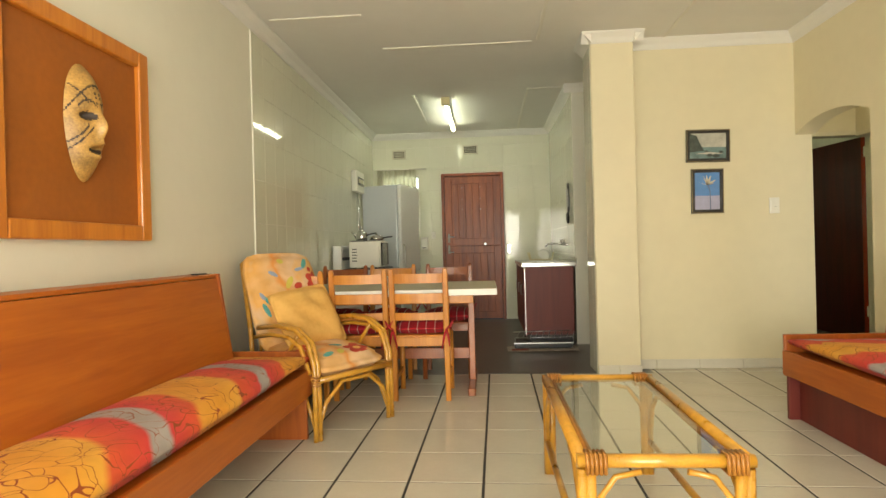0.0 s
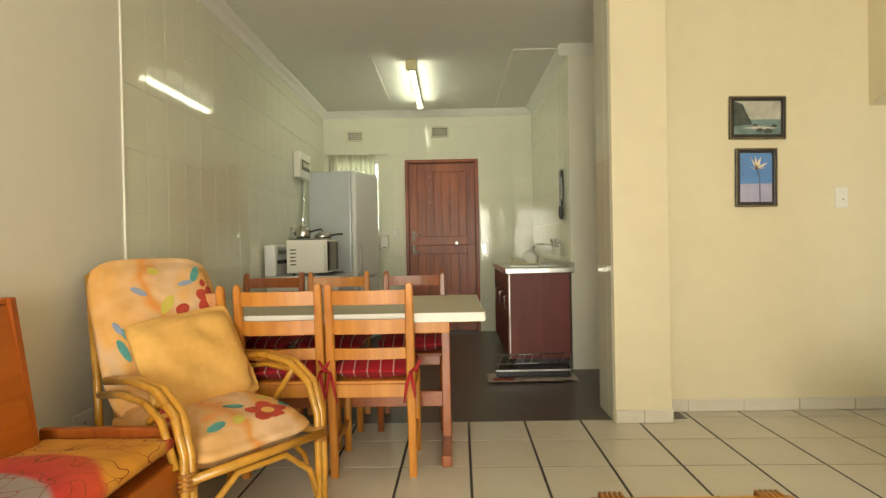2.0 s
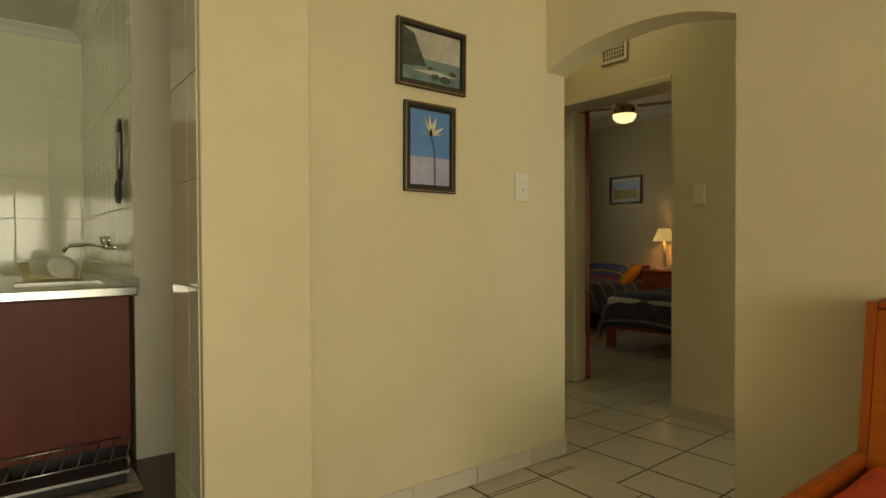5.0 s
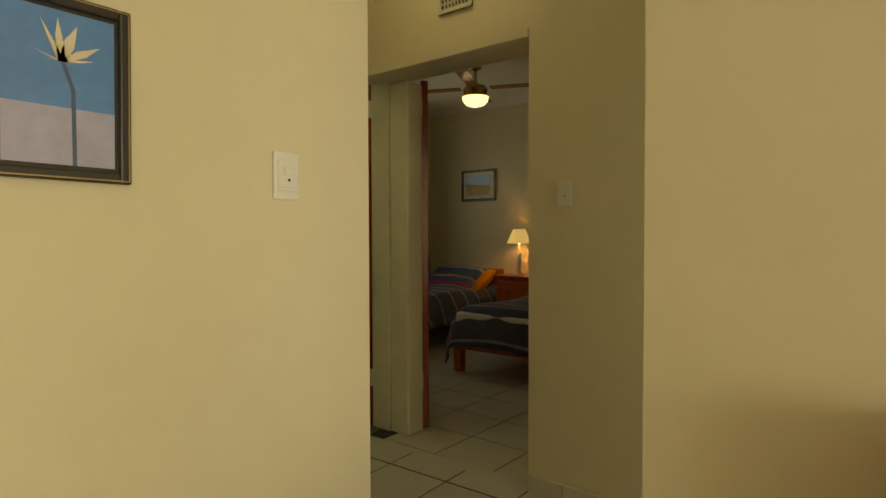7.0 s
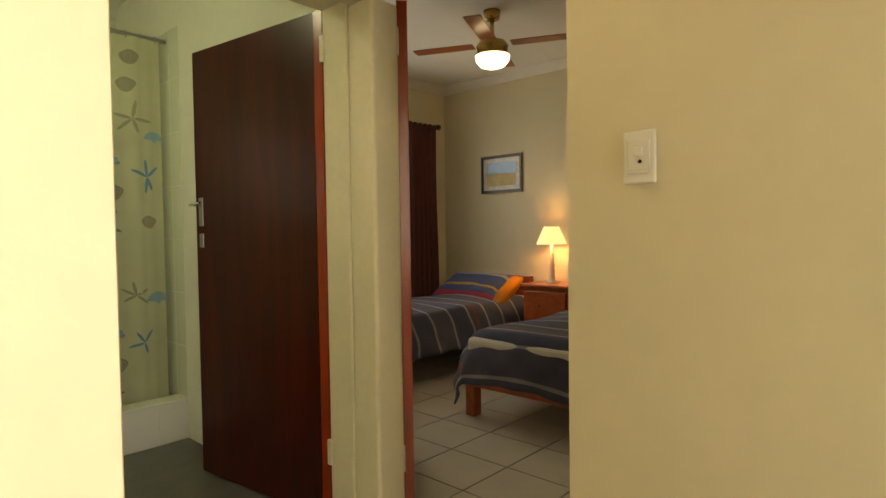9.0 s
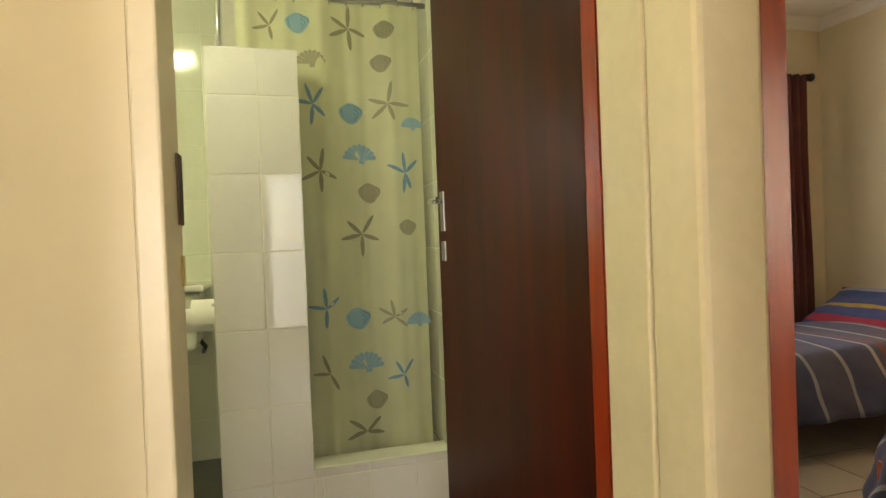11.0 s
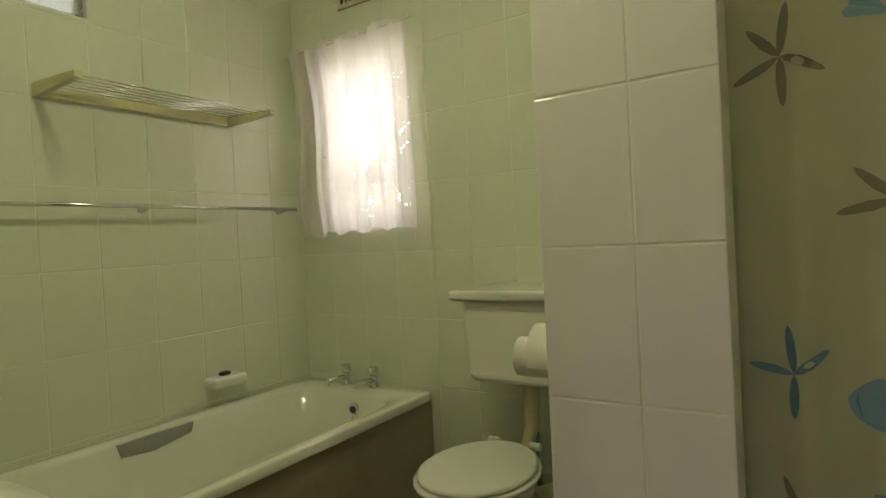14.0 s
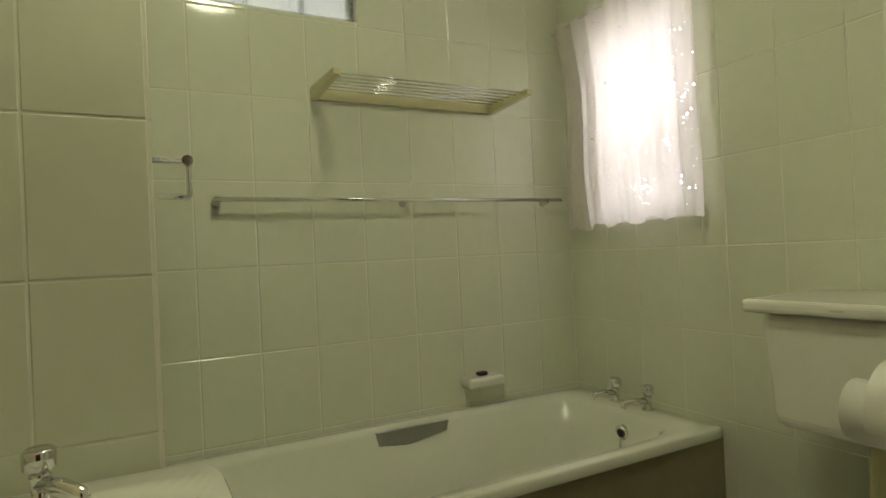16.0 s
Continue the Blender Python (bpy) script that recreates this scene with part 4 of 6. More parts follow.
# dining table
dt = thing("dining_table", "cream topped pine trestle dining table", "dining table")
x0, x1, y0, y1 = -1.20, 0.385, 4.13, 5.02
bx("table_top", LAMIN, dt, x0, x1 - 0.004, y0 + 0.004, y1 - 0.004, 0.705, 0.742, bevel=0.002)
bx("edge_strip", EDGEW, dt, x0, x1, y0, y0 + 0.0035, 0.70, 0.741, bevel=0.001)
bx("edge_strip", EDGEW, dt, x1 - 0.0035, x1, y0 + 0.004, y1, 0.70, 0.741, bevel=0.001)
for x in (-1.02, 0.20):
    bm = bmesh.new()
    pr = [(y0 + 0.05, 0.70), (y1 - 0.05, 0.70), (y1 - 0.16, 0.64), (y0 + 0.16, 0.64)]
    P = [[bm.verts.new((x + dx, y, z)) for y, z in pr] for dx in (-0.02, 0.02)]
    for k in range(4):
        bm.faces.new((P[0][k], P[0][(k + 1) % 4], P[1][(k + 1) % 4], P[1][k]))
    bm.faces.new(P[0])
    bm.faces.new(P[1][::-1])
    part("bearer", bm, PINE, dt)
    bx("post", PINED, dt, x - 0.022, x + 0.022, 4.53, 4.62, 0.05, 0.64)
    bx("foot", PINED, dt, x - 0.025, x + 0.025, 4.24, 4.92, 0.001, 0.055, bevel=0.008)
bx("apron", PINE, dt, x0 + 0.1, x1 - 0.16, y0 + 0.03, y0 + 0.052, 0.645, 0.70)
bx("apron", PINE, dt, x0 + 0.1, x1 - 0.16, y1 - 0.052, y1 - 0.03, 0.645, 0.70)
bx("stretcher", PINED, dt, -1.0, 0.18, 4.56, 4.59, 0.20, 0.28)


def dining_chair(wd, name="dining_chair", label="honey pine ladder-back dining chair with red striped cushion"):
    """Its back is at y = 0, its seat reaches to +y."""
    t = thing(name, label, "chair", group="dining chairs")
    for s in (-1, 1):
        bm = bmesh.new()
        rails = [(0.030, 0.0, 0.017), (0.014, 0.20, 0.018), (0.0, 0.42, 0.020), (-0.022, 0.65, 0.019), (-0.043, 0.862, 0.017), (-0.046, 0.880, 0.013), (-0.047, 0.886, 0.006)]
        rows = [[bm.verts.new((s * 0.178 + a * w, yy + b * w * 0.95, z)) for a, b in ((-1, -0.7), (-0.7, -1), (0.7, -1), (1, -0.7), (1, 0.7), (0.7, 1), (-0.7, 1), (-1, 0.7))] for yy, z, w in rails]
        for A, B in zip(rows, rows[1:]):
            for k in range(8):
                bm.faces.new((A[k], A[(k + 1) % 8], B[(k + 1) % 8], B[k]))
        bm.faces.new(rows[0][::-1])
        bm.faces.new(rows[-1])
        part("back_post", bm, wd, t)
        tb("front_leg", wd, t, [(s * 0.178, 0.37, 0.0), (s * 0.178, 0.37, 0.42)], 0.019, 10)
        bx("side_rail", wd, t, s * 0.178 - 0.011, s * 0.178 + 0.011, 0.02, 0.35, 0.375, 0.425)
        bx("stretcher", wd, t, s * 0.178 - 0.009, s * 0.178 + 0.009, 0.04, 0.36, 0.13, 0.165)
    for z, h, yy in ((0.79, 0.062, -0.037), (0.66, 0.062, -0.024), (0.545, 0.05, -0.012)):
        bm = bmesh.new()
        n = 8
        for k in range(n):
            a, b = -0.17 + 0.34 * k / n, -0.17 + 0.34 * (k + 1) / n
            da, db = -0.018 * (1 - (a / 0.17) ** 2), -0.018 * (1 - (b / 0.17) ** 2)
            v = [bm.verts.new((x, yy + d + q, zz)) for x, d in ((a, da), (b, db)) for q in (-0.009, 0.009) for zz in (z, z + h)]
            for q in ((0, 1, 3, 2), (4, 6, 7, 5), (0, 4, 5, 1), (2, 3, 7, 6), (0, 2, 6, 4), (1, 5, 7, 3)):
                bm.faces.new([v[i] for i in q])
        bmesh.ops.remove_doubles(bm, verts=bm.verts, dist=1e-4)
        part("back_slat", bm, wd, t)
    bx("back_rail", wd, t, -0.17, 0.17, -0.012, 0.012, 0.37, 0.43)
    bx("front_rail", wd, t, -0.17, 0.17, 0.36, 0.38, 0.37, 0.425)
    bx("seat", wd, t, -0.19, 0.19, 0.0, 0.40, 0.425, 0.443, bevel=0.006)
    bm = bmesh.new()
    soft(bm, 0.39, 0.39, 0.05, 0.022, 10, 21, rounding=0.08)
    c = part("seat_cushion", bm, STRIPE, t, "red and white striped cushion")
    c.location = (0, 0.195, 0.485)
    for s in (-1, 1):
        bm = bmesh.new()
        x = s * 0.178
        ring(bm, [(x, -0.026, 0.485), (x + 0.026, 0, 0.485), (x, 0.026, 0.485), (x - 0.026, 0, 0.485)], 0.007, 6, True)
        for q, (ex, ez) in enumerate(((0.05, 0.06), (-0.03, -0.13), (0.02, -0.11))):
            ring(bm, [(x, -0.028, 0.485), (x + s * ex * 0.5, -0.045, 0.485 + ez * 0.35), (x + s * ex, -0.04, 0.485 + ez)], [0.007, 0.008, 0.004], 6)
        part("cushion_tie", bm, REDT, t, "red cloth tie")
    return t


ch = dining_chair(PINE)
ch.matrix_basis = pose(-0.13, 4.12, 0)
copy_thing(ch, pose(-0.535, 4.13, 0, 0, 0, 1))
copy_thing(ch, pose(-0.95, 4.10, 0, 0, 0, -2))
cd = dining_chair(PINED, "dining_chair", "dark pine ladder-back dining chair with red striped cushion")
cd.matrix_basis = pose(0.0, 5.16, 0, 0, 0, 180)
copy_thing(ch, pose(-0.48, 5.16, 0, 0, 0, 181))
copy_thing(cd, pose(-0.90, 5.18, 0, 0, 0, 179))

# ---- kitchen ----
kd = thing("entrance_door", "red brown stable door of vertical boards, closed", "door")
x0, x1 = -0.256, 0.531
for a, b in ((0.012, 1.035), (1.041, 2.015)):
    bx("leaf", DOORW, kd, x0, x1, 8.445, 8.475, a, b, bevel=0.003)
    for m0, m1, n0, n1 in ((x0 + 0.001, x0 + 0.10, a, b), (x1 - 0.10, x1 - 0.001, a, b), (x0 + 0.10, x1 - 0.10, b - 0.10, b), (x0 + 0.10, x1 - 0.10, a, a + 0.10)):
        bx("rail", DOORW, kd, m0, m1, 8.430, 8.444, n0 + 0.001, n1 - 0.001, bevel=0.003)
    for k in range(6):
        w = (x1 - x0 - 0.2) / 6
        bx("board", DOORW, kd, x0 + 0.1 + w * k + 0.003, x0 + 0.1 + w * (k + 1) - 0.003, 8.4365, 8.444, a + 0.10, b - 0.10, bevel=0.003)
# unseen board added behind both leaves to stop light leaking through their gap
bx("backing", DOORW, kd, x0 + 0.01, x1 - 0.01, 8.476, 8.49, 0.02, 2.01, bevel=0)
for z in (1.15, 0.99):
    bx("lock_plate", BRASSD, kd, x0 + 0.035, x0 + 0.065, 8.424, 8.429, z - 0.06, z + 0.06, bevel=0.002)
tb("door_handle", CHROMED, kd, [(x0 + 0.05, 8.425, 1.17), (x0 + 0.05, 8.385, 1.17), (x0 + 0.13, 8.378, 1.165)], 0.008, 8)
tb("door_handle", CHROMED, kd, [(x0 + 0.05, 8.425, 0.955), (x0 + 0.05, 8.39, 0.955), (x0 + 0.12, 8.385, 0.95)], 0.008, 8)
tb("knob", CHROMED, kd, [(0.303, 8.44, 1.06), (0.303, 8.41, 1.06)], 0.017, 12)
for x in (x0 + 0.25, x0 + 0.50):
    for z in (1.55, 1.70, 1.86):
        tb("stud", CHROMED, kd, [(x, 8.437, z), (x, 8.432, z)], 0.006, 8)


def air_vent(x, y, z, w, h, axis="y", group="air vents"):
    v = thing("air_vent", "cream louvred wall air brick, dusty", "vent", (x, y, z), 0 if axis == "y" else -90, group)
    bx("backing", VENTD, v, -w / 2, w / 2, -0.006, -0.002, -h / 2, h / 2, bevel=0)
    t = 0.02
    for a in ((-w / 2, -w / 2 + t, -h / 2, h / 2), (w / 2 - t, w / 2, -h / 2, h / 2), (-w / 2 + t, w / 2 - t, -h / 2, -h / 2 + t), (-w / 2 + t, w / 2 - t, h / 2 - t, h / 2)):
        bx("frame", VENTL, v, a[0], a[1], -0.016, -0.0062, a[2], a[3], bevel=0.002)
    for k in range(1, 8):
        xx = -w / 2 + t + (w - 2 * t) * k / 8
        bx("slat", VENTL, v, xx - 0.003, xx + 0.003, -0.014, -0.0062, -h / 2 + t, h / 2 - t, bevel=0)
    for k in range(1, 4):
        zz = -h / 2 + t + (h - 2 * t) * k / 4
        bx("slat", VENTL, v, -w / 2 + t, w / 2 - t, -0.013, -0.0065, zz - 0.003, zz + 0.003, bevel=0)
    return v


air_vent(-0.885, 8.412, 2.35, 0.19, 0.125)
air_vent(0.125, 8.412, 2.385, 0.21, 0.13)
air_vent(1.855, 8.562, 2.365, 0.24, 0.17)
air_vent(3.856, 5.48, 2.25, 0.20, 0.14, "x")

# fluorescent lamp
fl = thing("fluorescent_lamp", "bare fluorescent tube on a cream batten, lit", "ceiling lamp")
bx("batten", WHITE, fl, -0.105, -0.055, 6.52, 7.98, H - 0.045, H - 0.001)
bx("end_cap", CREAMP, fl, -0.125, -0.035, 6.50, 6.56, H - 0.085, H - 0.001)
bx("end_cap", CREAMP, fl, -0.115, -0.045, 7.94, 7.99, H - 0.085, H - 0.001)
tb("tube", TUBE, fl, [(-0.08, 6.56, H - 0.068), (-0.08, 7.94, H - 0.068)], 0.017, 14, "glowing fluorescent tube")

# fridge, turned a little from the wall
fg = thing("fridge", "tall grey white fridge freezer, closed", "fridge", (-0.727, 7.39, 0), -15)
bx("body", FRIDGEM, fg, -0.53, -0.055, 0.0, 0.62, 0.03, 1.82, bevel=0.012)
bm = bmesh.new()
for z0, z1 in ((0.04, 0.70), (0.72, 1.825)):
    bx("door", ENAMEL, fg, -0.05, 0.0, -0.002, 0.622, z0, z1, bevel=0.022, seg=4)
bm.free()
tb("handle", CHROMED, fg, [(0.004, 0.04, 0.75), (0.03, 0.045, 0.78), (0.03, 0.045, 1.05), (0.004, 0.04, 1.08)], 0.009, 8)
tb("handle", CHROMED, fg, [(0.004, 0.04, 0.40), (0.03, 0.045, 0.43), (0.03, 0.045, 0.64), (0.004, 0.04, 0.67)], 0.009, 8)
for x in (-0.48, -0.10):
    for y in (0.05, 0.57):
        tb("foot", BLACK, fg, [(x, y, 0), (x, y, 0.035)], 0.02, 8)
bx("top_hinge", BLACK, fg, -0.07, -0.005, 0.57, 0.61, 1.826, 1.836, bevel=0.002)

# stove
sv = thing("stove", "white enamel electric stove with raised control panel", "stove")
bx("body", ENAMEL, sv, -1.235, -0.66, 6.10, 6.66, 0.04, 0.79, bevel=0.008)
bx("plinth", BLACK, sv, -1.22, -0.70, 6.12, 6.64, 0.001, 0.04, bevel=0)
bx("hob", ENAMEL, sv, -1.245, -0.645, 6.09, 6.67, 0.791, 0.815, bevel=0.008)
bx("oven_door", DARKG, sv, -0.659, -0.635, 6.13, 6.63, 0.12, 0.62, bevel=0.006, label="dark oven door")
tb("oven_handle", CHROME, sv, [(-0.60, 6.15, 0.65), (-0.60, 6.61, 0.65)], 0.011, 8)
bx("back_panel", ENAMEL, sv, -1.25, -1.16, 6.10, 6.66, 0.816, 1.065, bevel=0.012)
bx("panel_trim", CHROMED, sv, -1.158, -1.152, 6.13, 6.63, 1.0, 1.03, bevel=0.001)
for k in range(6):
    tb("knob", BLACK, sv, [(-1.159, 6.16 + 0.088 * k, 0.93), (-1.135, 6.16 + 0.088 * k, 0.93)], 0.017, 10)
for x, y in ((-0.78, 6.2), (-0.78, 6.55)):
    bm = bmesh.new()
    for r in (0.03, 0.055, 0.078):
        ring(bm, [(x + r * math.cos(a * math.tau / 20), y + r * math.sin(a * math.tau / 20), 0.822) for a in range(20)], 0.006, 6, True)
    part("hob_plate", bm, BLACK, sv)

mw = thing("microwave_oven", "white microwave oven with dark door on the stove", "microwave")
bx("body", PLAST, mw, -1.10, -0.785, 6.20, 6.62, 0.835, 1.105, bevel=0.008)
bx("front", PLAST, mw, -0.784, -0.768, 6.20, 6.62, 0.835, 1.105, bevel=0.005)
bx("door", DARKG, mw, -0.767, -0.757, 6.21, 6.50, 0.85, 1.09, bevel=0.004, label="dark glass door")
bx("control_panel", BLACK, mw, -0.767, -0.760, 6.51, 6.61, 0.85, 1.09, bevel=0.003)
for x in (-1.05, -0.83):
    for y in (6.24, 6.58):
        tb("foot", BLACK, mw, [(x, y, 0.815), (x, y, 0.836)], 0.014, 8)
for k in range(5):
    bx("vent_slot", BLACK, mw, -1.07, -1.02, 6.1985, 6.1999, 0.90 + 0.03 * k, 0.91 + 0.03 * k, bevel=0)

for nm, (x, y), r, h, lab in (("kettle", (-1.0, 6.36), 0.06, 0.10, "dented steel kettle on a dark tray"), ("cooking_pot", (-0.86, 6.46), 0.075, 0.05, "small steel saucepan with lid on a dark tray")):
    p = thing(nm, lab, nm.replace("_", " "), (x, y, 1.113))
    bm = bmesh.new()
    turned(bm, [(r * 0.9, 0), (r, 0.01), (r, h * 0.7), (r * 0.75, h), (r * 0.5, h * 1.05)], seg=20)
    part("body", bm, STEEL, p)
    bm = bmesh.new()
    turned(bm, [(r * 0.55, h * 1.05), (r * 0.5, h * 1.12), (0.012, h * 1.2), (0.012, h * 1.45), (0.016, h * 1.55)], seg=16)
    part("lid", bm, STEEL, p)
    tb("handle", BLACK, p, [(r, 0, h * 0.6), (r + 0.05, 0, h * 0.75), (r + 0.10, 0, h * 0.8)], 0.008, 8)
    if nm == "kettle":
        tb("spout", STEEL, p, [(-r * 0.9, 0, h * 0.4), (-r - 0.03, 0, h * 0.8), (-r - 0.05, 0, h * 0.95)], [0.018, 0.012, 0.009], 8)

fb = thing("fuse_box", "white wall fuse box with a row of breakers", "fuse box")
bx("case", PLAST, fb, LX + 0.006, LX + 0.075, 7.07, 7.48, 1.72, 1.975, bevel=0.01)
bx("window", BLACK, fb, LX + 0.0755, LX + 0.079, 7.12, 7.43, 1.80, 1.90, bevel=0.001)
for k in range(6):
    bx("breaker", PLAST if k % 2 else CREAMP, fb, LX + 0.0795, LX + 0.087, 7.14 + 0.045 * k, 7.17 + 0.045 * k, 1.83, 1.875, bevel=0.001)
cp = thing("conduit", "bright metal wall conduit beside the fridge", "pipe")
tb("pipe", CHROME, cp, [(LX + 0.03, 7.30, 0.95), (LX + 0.03, 7.30, 1.72)], 0.015, 10)

# kitchen curtain and rail
kc = thing("kitchen_curtain", "thin cream curtain on a rail", "curtain")
tb("rail", WHITE, kc, [(-1.22, 8.385, 2.135), (-0.50, 8.385, 2.135)], 0.008, 8)
bm = bmesh.new()
nx, nz = 70, 6
g = [[bm.verts.new((-1.20 + 0.555 * i / nx, 8.385 + 0.014 * math.sin(i * 0.85) + 0.006 * math.sin(i * 2.1 + j), 1.10 + 1.03 * j / nz)) for i in range(nx + 1)] for j in range(nz + 1)]
for j in range(nz):
    for i in range(nx):
        q = bm.faces.new((g[j][i], g[j][i + 1], g[j + 1][i + 1], g[j + 1][i]))
        q.smooth = True
part("cloth", bm, NET, kc)

# small white box low beside the entrance door
wb = thing("wall_box", "small white plastic box on the kitchen wall", "wall box")
bx("case", PLAST, wb, -0.60, -0.50, 8.345, 8.411, 1.0, 1.16, bevel=0.012, seg=3)
bx("lid", PLAST, wb, -0.603, -0.497, 8.340, 8.411, 1.161, 1.175, bevel=0.004)
bx("slot", BLACK, wb, -0.575, -0.525, 8.342, 8.3445, 1.02, 1.03, bevel=0)
bt_ = thing("baking_tray", "dark flat tray under the kettle on the microwave", "tray")
bm = bmesh.new()
box(bm, -1.09, -0.79, 6.25, 6.56, 1.106, 1.112, 0.002, 1)
part("base", bm, BLACK, bt_)
tb("rim", CHROMED, bt_, [(-1.09, 6.25, 1.114), (-0.79, 6.25, 1.114), (-0.79, 6.56, 1.114), (-1.09, 6.56, 1.114)], 0.004, 6, closed=True)

# sink unit
sk = thing("sink_cabinet", "maroon board sink cabinet with open plinth", "cabinet")
bx("body", CABM, sk, 0.70, 1.18, 6.16, 7.50, 0.12, 0.80, bevel=0.003)
bx("plinth", BLACK, sk, 0.74, 1.17, 6.19, 7.48, 0.003, 0.12, bevel=0)
for k in range(3):
    d = bx("door", CABM, sk, 0.682, 0.698, 6.17 + 0.443 * k, 6.605 + 0.443 * k, 0.14, 0.79, bevel=0.003)
    tb("handle", CHROMED, d, [(0.68, 6.22 + 0.443 * k, 0.52), (0.66, 6.22 + 0.443 * k, 0.52), (0.66, 6.22 + 0.443 * k, 0.62), (0.68, 6.22 + 0.443 * k, 0.62)], 0.006, 8)
bx("edge_strip", CHROMED, sk, 0.694, 0.70, 6.154, 6.1595, 0.12, 0.80, bevel=0)
st = thing("kitchen_sink", "stainless steel sink top with a round bowl", "sink")
bx("worktop", STEEL, st, 0.665, 1.213, 6.14, 6.42, 0.801, 0.845, bevel=0.006)
bx("worktop", STEEL, st, 0.665, 1.215, 6.80, 7.52, 0.801, 0.845, bevel=0.006)
bx("worktop", STEEL, st, 0.665, 0.76, 6.421, 6.799, 0.801, 0.845, bevel=0.003)
bx("worktop", STEEL, st, 1.12, 1.215, 6.421, 6.799, 0.801, 0.845, bevel=0.003)
bx("bowl", CHROMED, st, 0.761, 1.119, 6.422, 6.798, 0.802, 0.812, bevel=0.002, label="dark recessed sink bowl")
bx("upstand", STEEL, st, 1.205, 1.216, 6.14, 7.52, 0.846, 0.885, bevel=0.002)
tp = thing("kitchen_tap", "chrome wall mounted sink mixer tap", "tap")
tb("body", CHROME, tp, [(1.216, 6.55, 1.02), (1.15, 6.55, 1.02), (1.15, 6.75, 1.02), (1.216, 6.75, 1.02)], 0.015, 10)
tb("spout", CHROME, tp, [(1.15, 6.65, 1.02), (1.08, 6.65, 1.035), (0.98, 6.63, 1.03), (0.96, 6.63, 1.0)], 0.010, 10)
for y in (6.55, 6.75):
    tb("handle", CHROME, tp, [(1.15, y, 1.03), (1.15, y, 1.075)], [0.012, 0.022], 10)
dr = thing("dish_rack", "cream wire dish rack with a lid on the sink", "dish rack", (0.94, 6.98, 0.845), -8)
for k in range(9):
    y = -0.16 + 0.04 * k
    tb("wire", RACKM, dr, [(-0.14, y, 0.09), (-0.12, y, 0.012), (0.12, y, 0.012), (0.14, y, 0.09)], 0.0035, 6)
for x, z in ((-0.14, 0.09), (0.14, 0.09), (-0.12, 0.008), (0.12, 0.008)):
    tb("rim", RACKM, dr, [(x, -0.18, z), (x, 0.18, z)], 0.005, 6)
pl = thing("plate", "pale plate leaning in the dish rack", "plate")
bm = bmesh.new()
turned(bm, [(0.04, 0), (0.045, 0.004), (0.07, 0.012), (0.072, 0.015), (0.04, 0.006)], seg=20)
part("dish", bm, CERAM, pl)
pl.matrix_basis = pose(0.97, 6.93, 0.905, 62, 0, 15)
# utensils hanging on the wall
for k, (y, z) in enumerate(((6.52, 1.36), (6.60, 1.37))):
    u = thing("hanging_utensil", "black looped kitchen utensil hung on the wall", "utensil", group="hanging utensils")
    tb("loop", BLACK if k == 0 else CHROMED, u, [(1.20, y + 0.05 * math.sin(a * math.tau / 24), z + 0.15 + 0.16 * math.cos(a * math.tau / 24)) for a in range(24)], 0.006, 6, closed=True)
    bm = bmesh.new()
    turned(bm, [(0.01, 0), (0.03, -0.03), (0.035, -0.08), (0.012, -0.12)], (1.195, y, z), 12, 0.4, 1)
    part("head", bm, BLACK, u)
# oven trays and newspaper on the floor before the cabinet
npaper = thing("newspaper", "crumpled newspaper spread on the kitchen floor", "newspaper")
bm = bmesh.new()
g = [[bm.verts.new((0.50 + 0.68 * i / 16, 5.84 + 0.30 * j / 8 + 0.02 * i / 16, 0.006 + 0.006 * (1 + noise.noise(Vector((i * 0.6, j * 0.6, 2)))))) for i in range(17)] for j in range(9)]
for j in range(8):
    for i in range(16):
        bm.faces.new((g[j][i], g[j][i + 1], g[j + 1][i + 1], g[j + 1][i]))
part("sheet", bm, PAPER, npaper)
bx("print", REDP, npaper, 0.54, 0.70, 5.86, 5.94, 0.0185, 0.0195, bevel=0)
tr = thing("oven_tray", "stack of black wire oven shelves and tray", "oven tray")
bx("tray", BLACK, tr, 0.57, 1.13, 5.95, 6.12, 0.022, 0.075, bevel=0.006)
bx("tray_lip", CHROMED, tr, 0.56, 1.14, 5.945, 5.95, 0.066, 0.078, bevel=0.001)
for k in range(10):
    x = 0.59 + 0.06 * k
    tb("wire", CHROMED, tr, [(x, 5.96, 0.12), (x + 0.04, 6.13, 0.155)], 0.003, 6)
for y, z in ((5.96, 0.12), (6.13, 0.155)):
    tb("wire", CHROMED, tr, [(0.57, y, z), (1.14, y, z + 0.01)], 0.004, 6)
for x in (0.58, 1.14):
    tb("wire", CHROMED, tr, [(x, 5.98, 0.075), (x, 5.97, 0.122)], 0.004, 6)
kh = thing("wall_hook", "small chrome hook on the tiled wall", "hook")
bx("plate", CHROME, kh, 0.615, 0.65, 8.405, 8.411, 0.93, 1.04, bevel=0.002)
tb("hook", CHROME, kh, [(0.632, 8.405, 1.0), (0.632, 8.38, 0.98), (0.632, 8.385, 0.95)], 0.004, 6)
ks = thing("coat_hook", "pale hook on the recess wall", "hook")
tb("hook", PLAST, ks, [(1.488, 5.60, 1.25), (1.45, 5.60, 1.23), (1.43, 5.60, 1.27)], 0.008, 8)

# pictures and switches of the living room


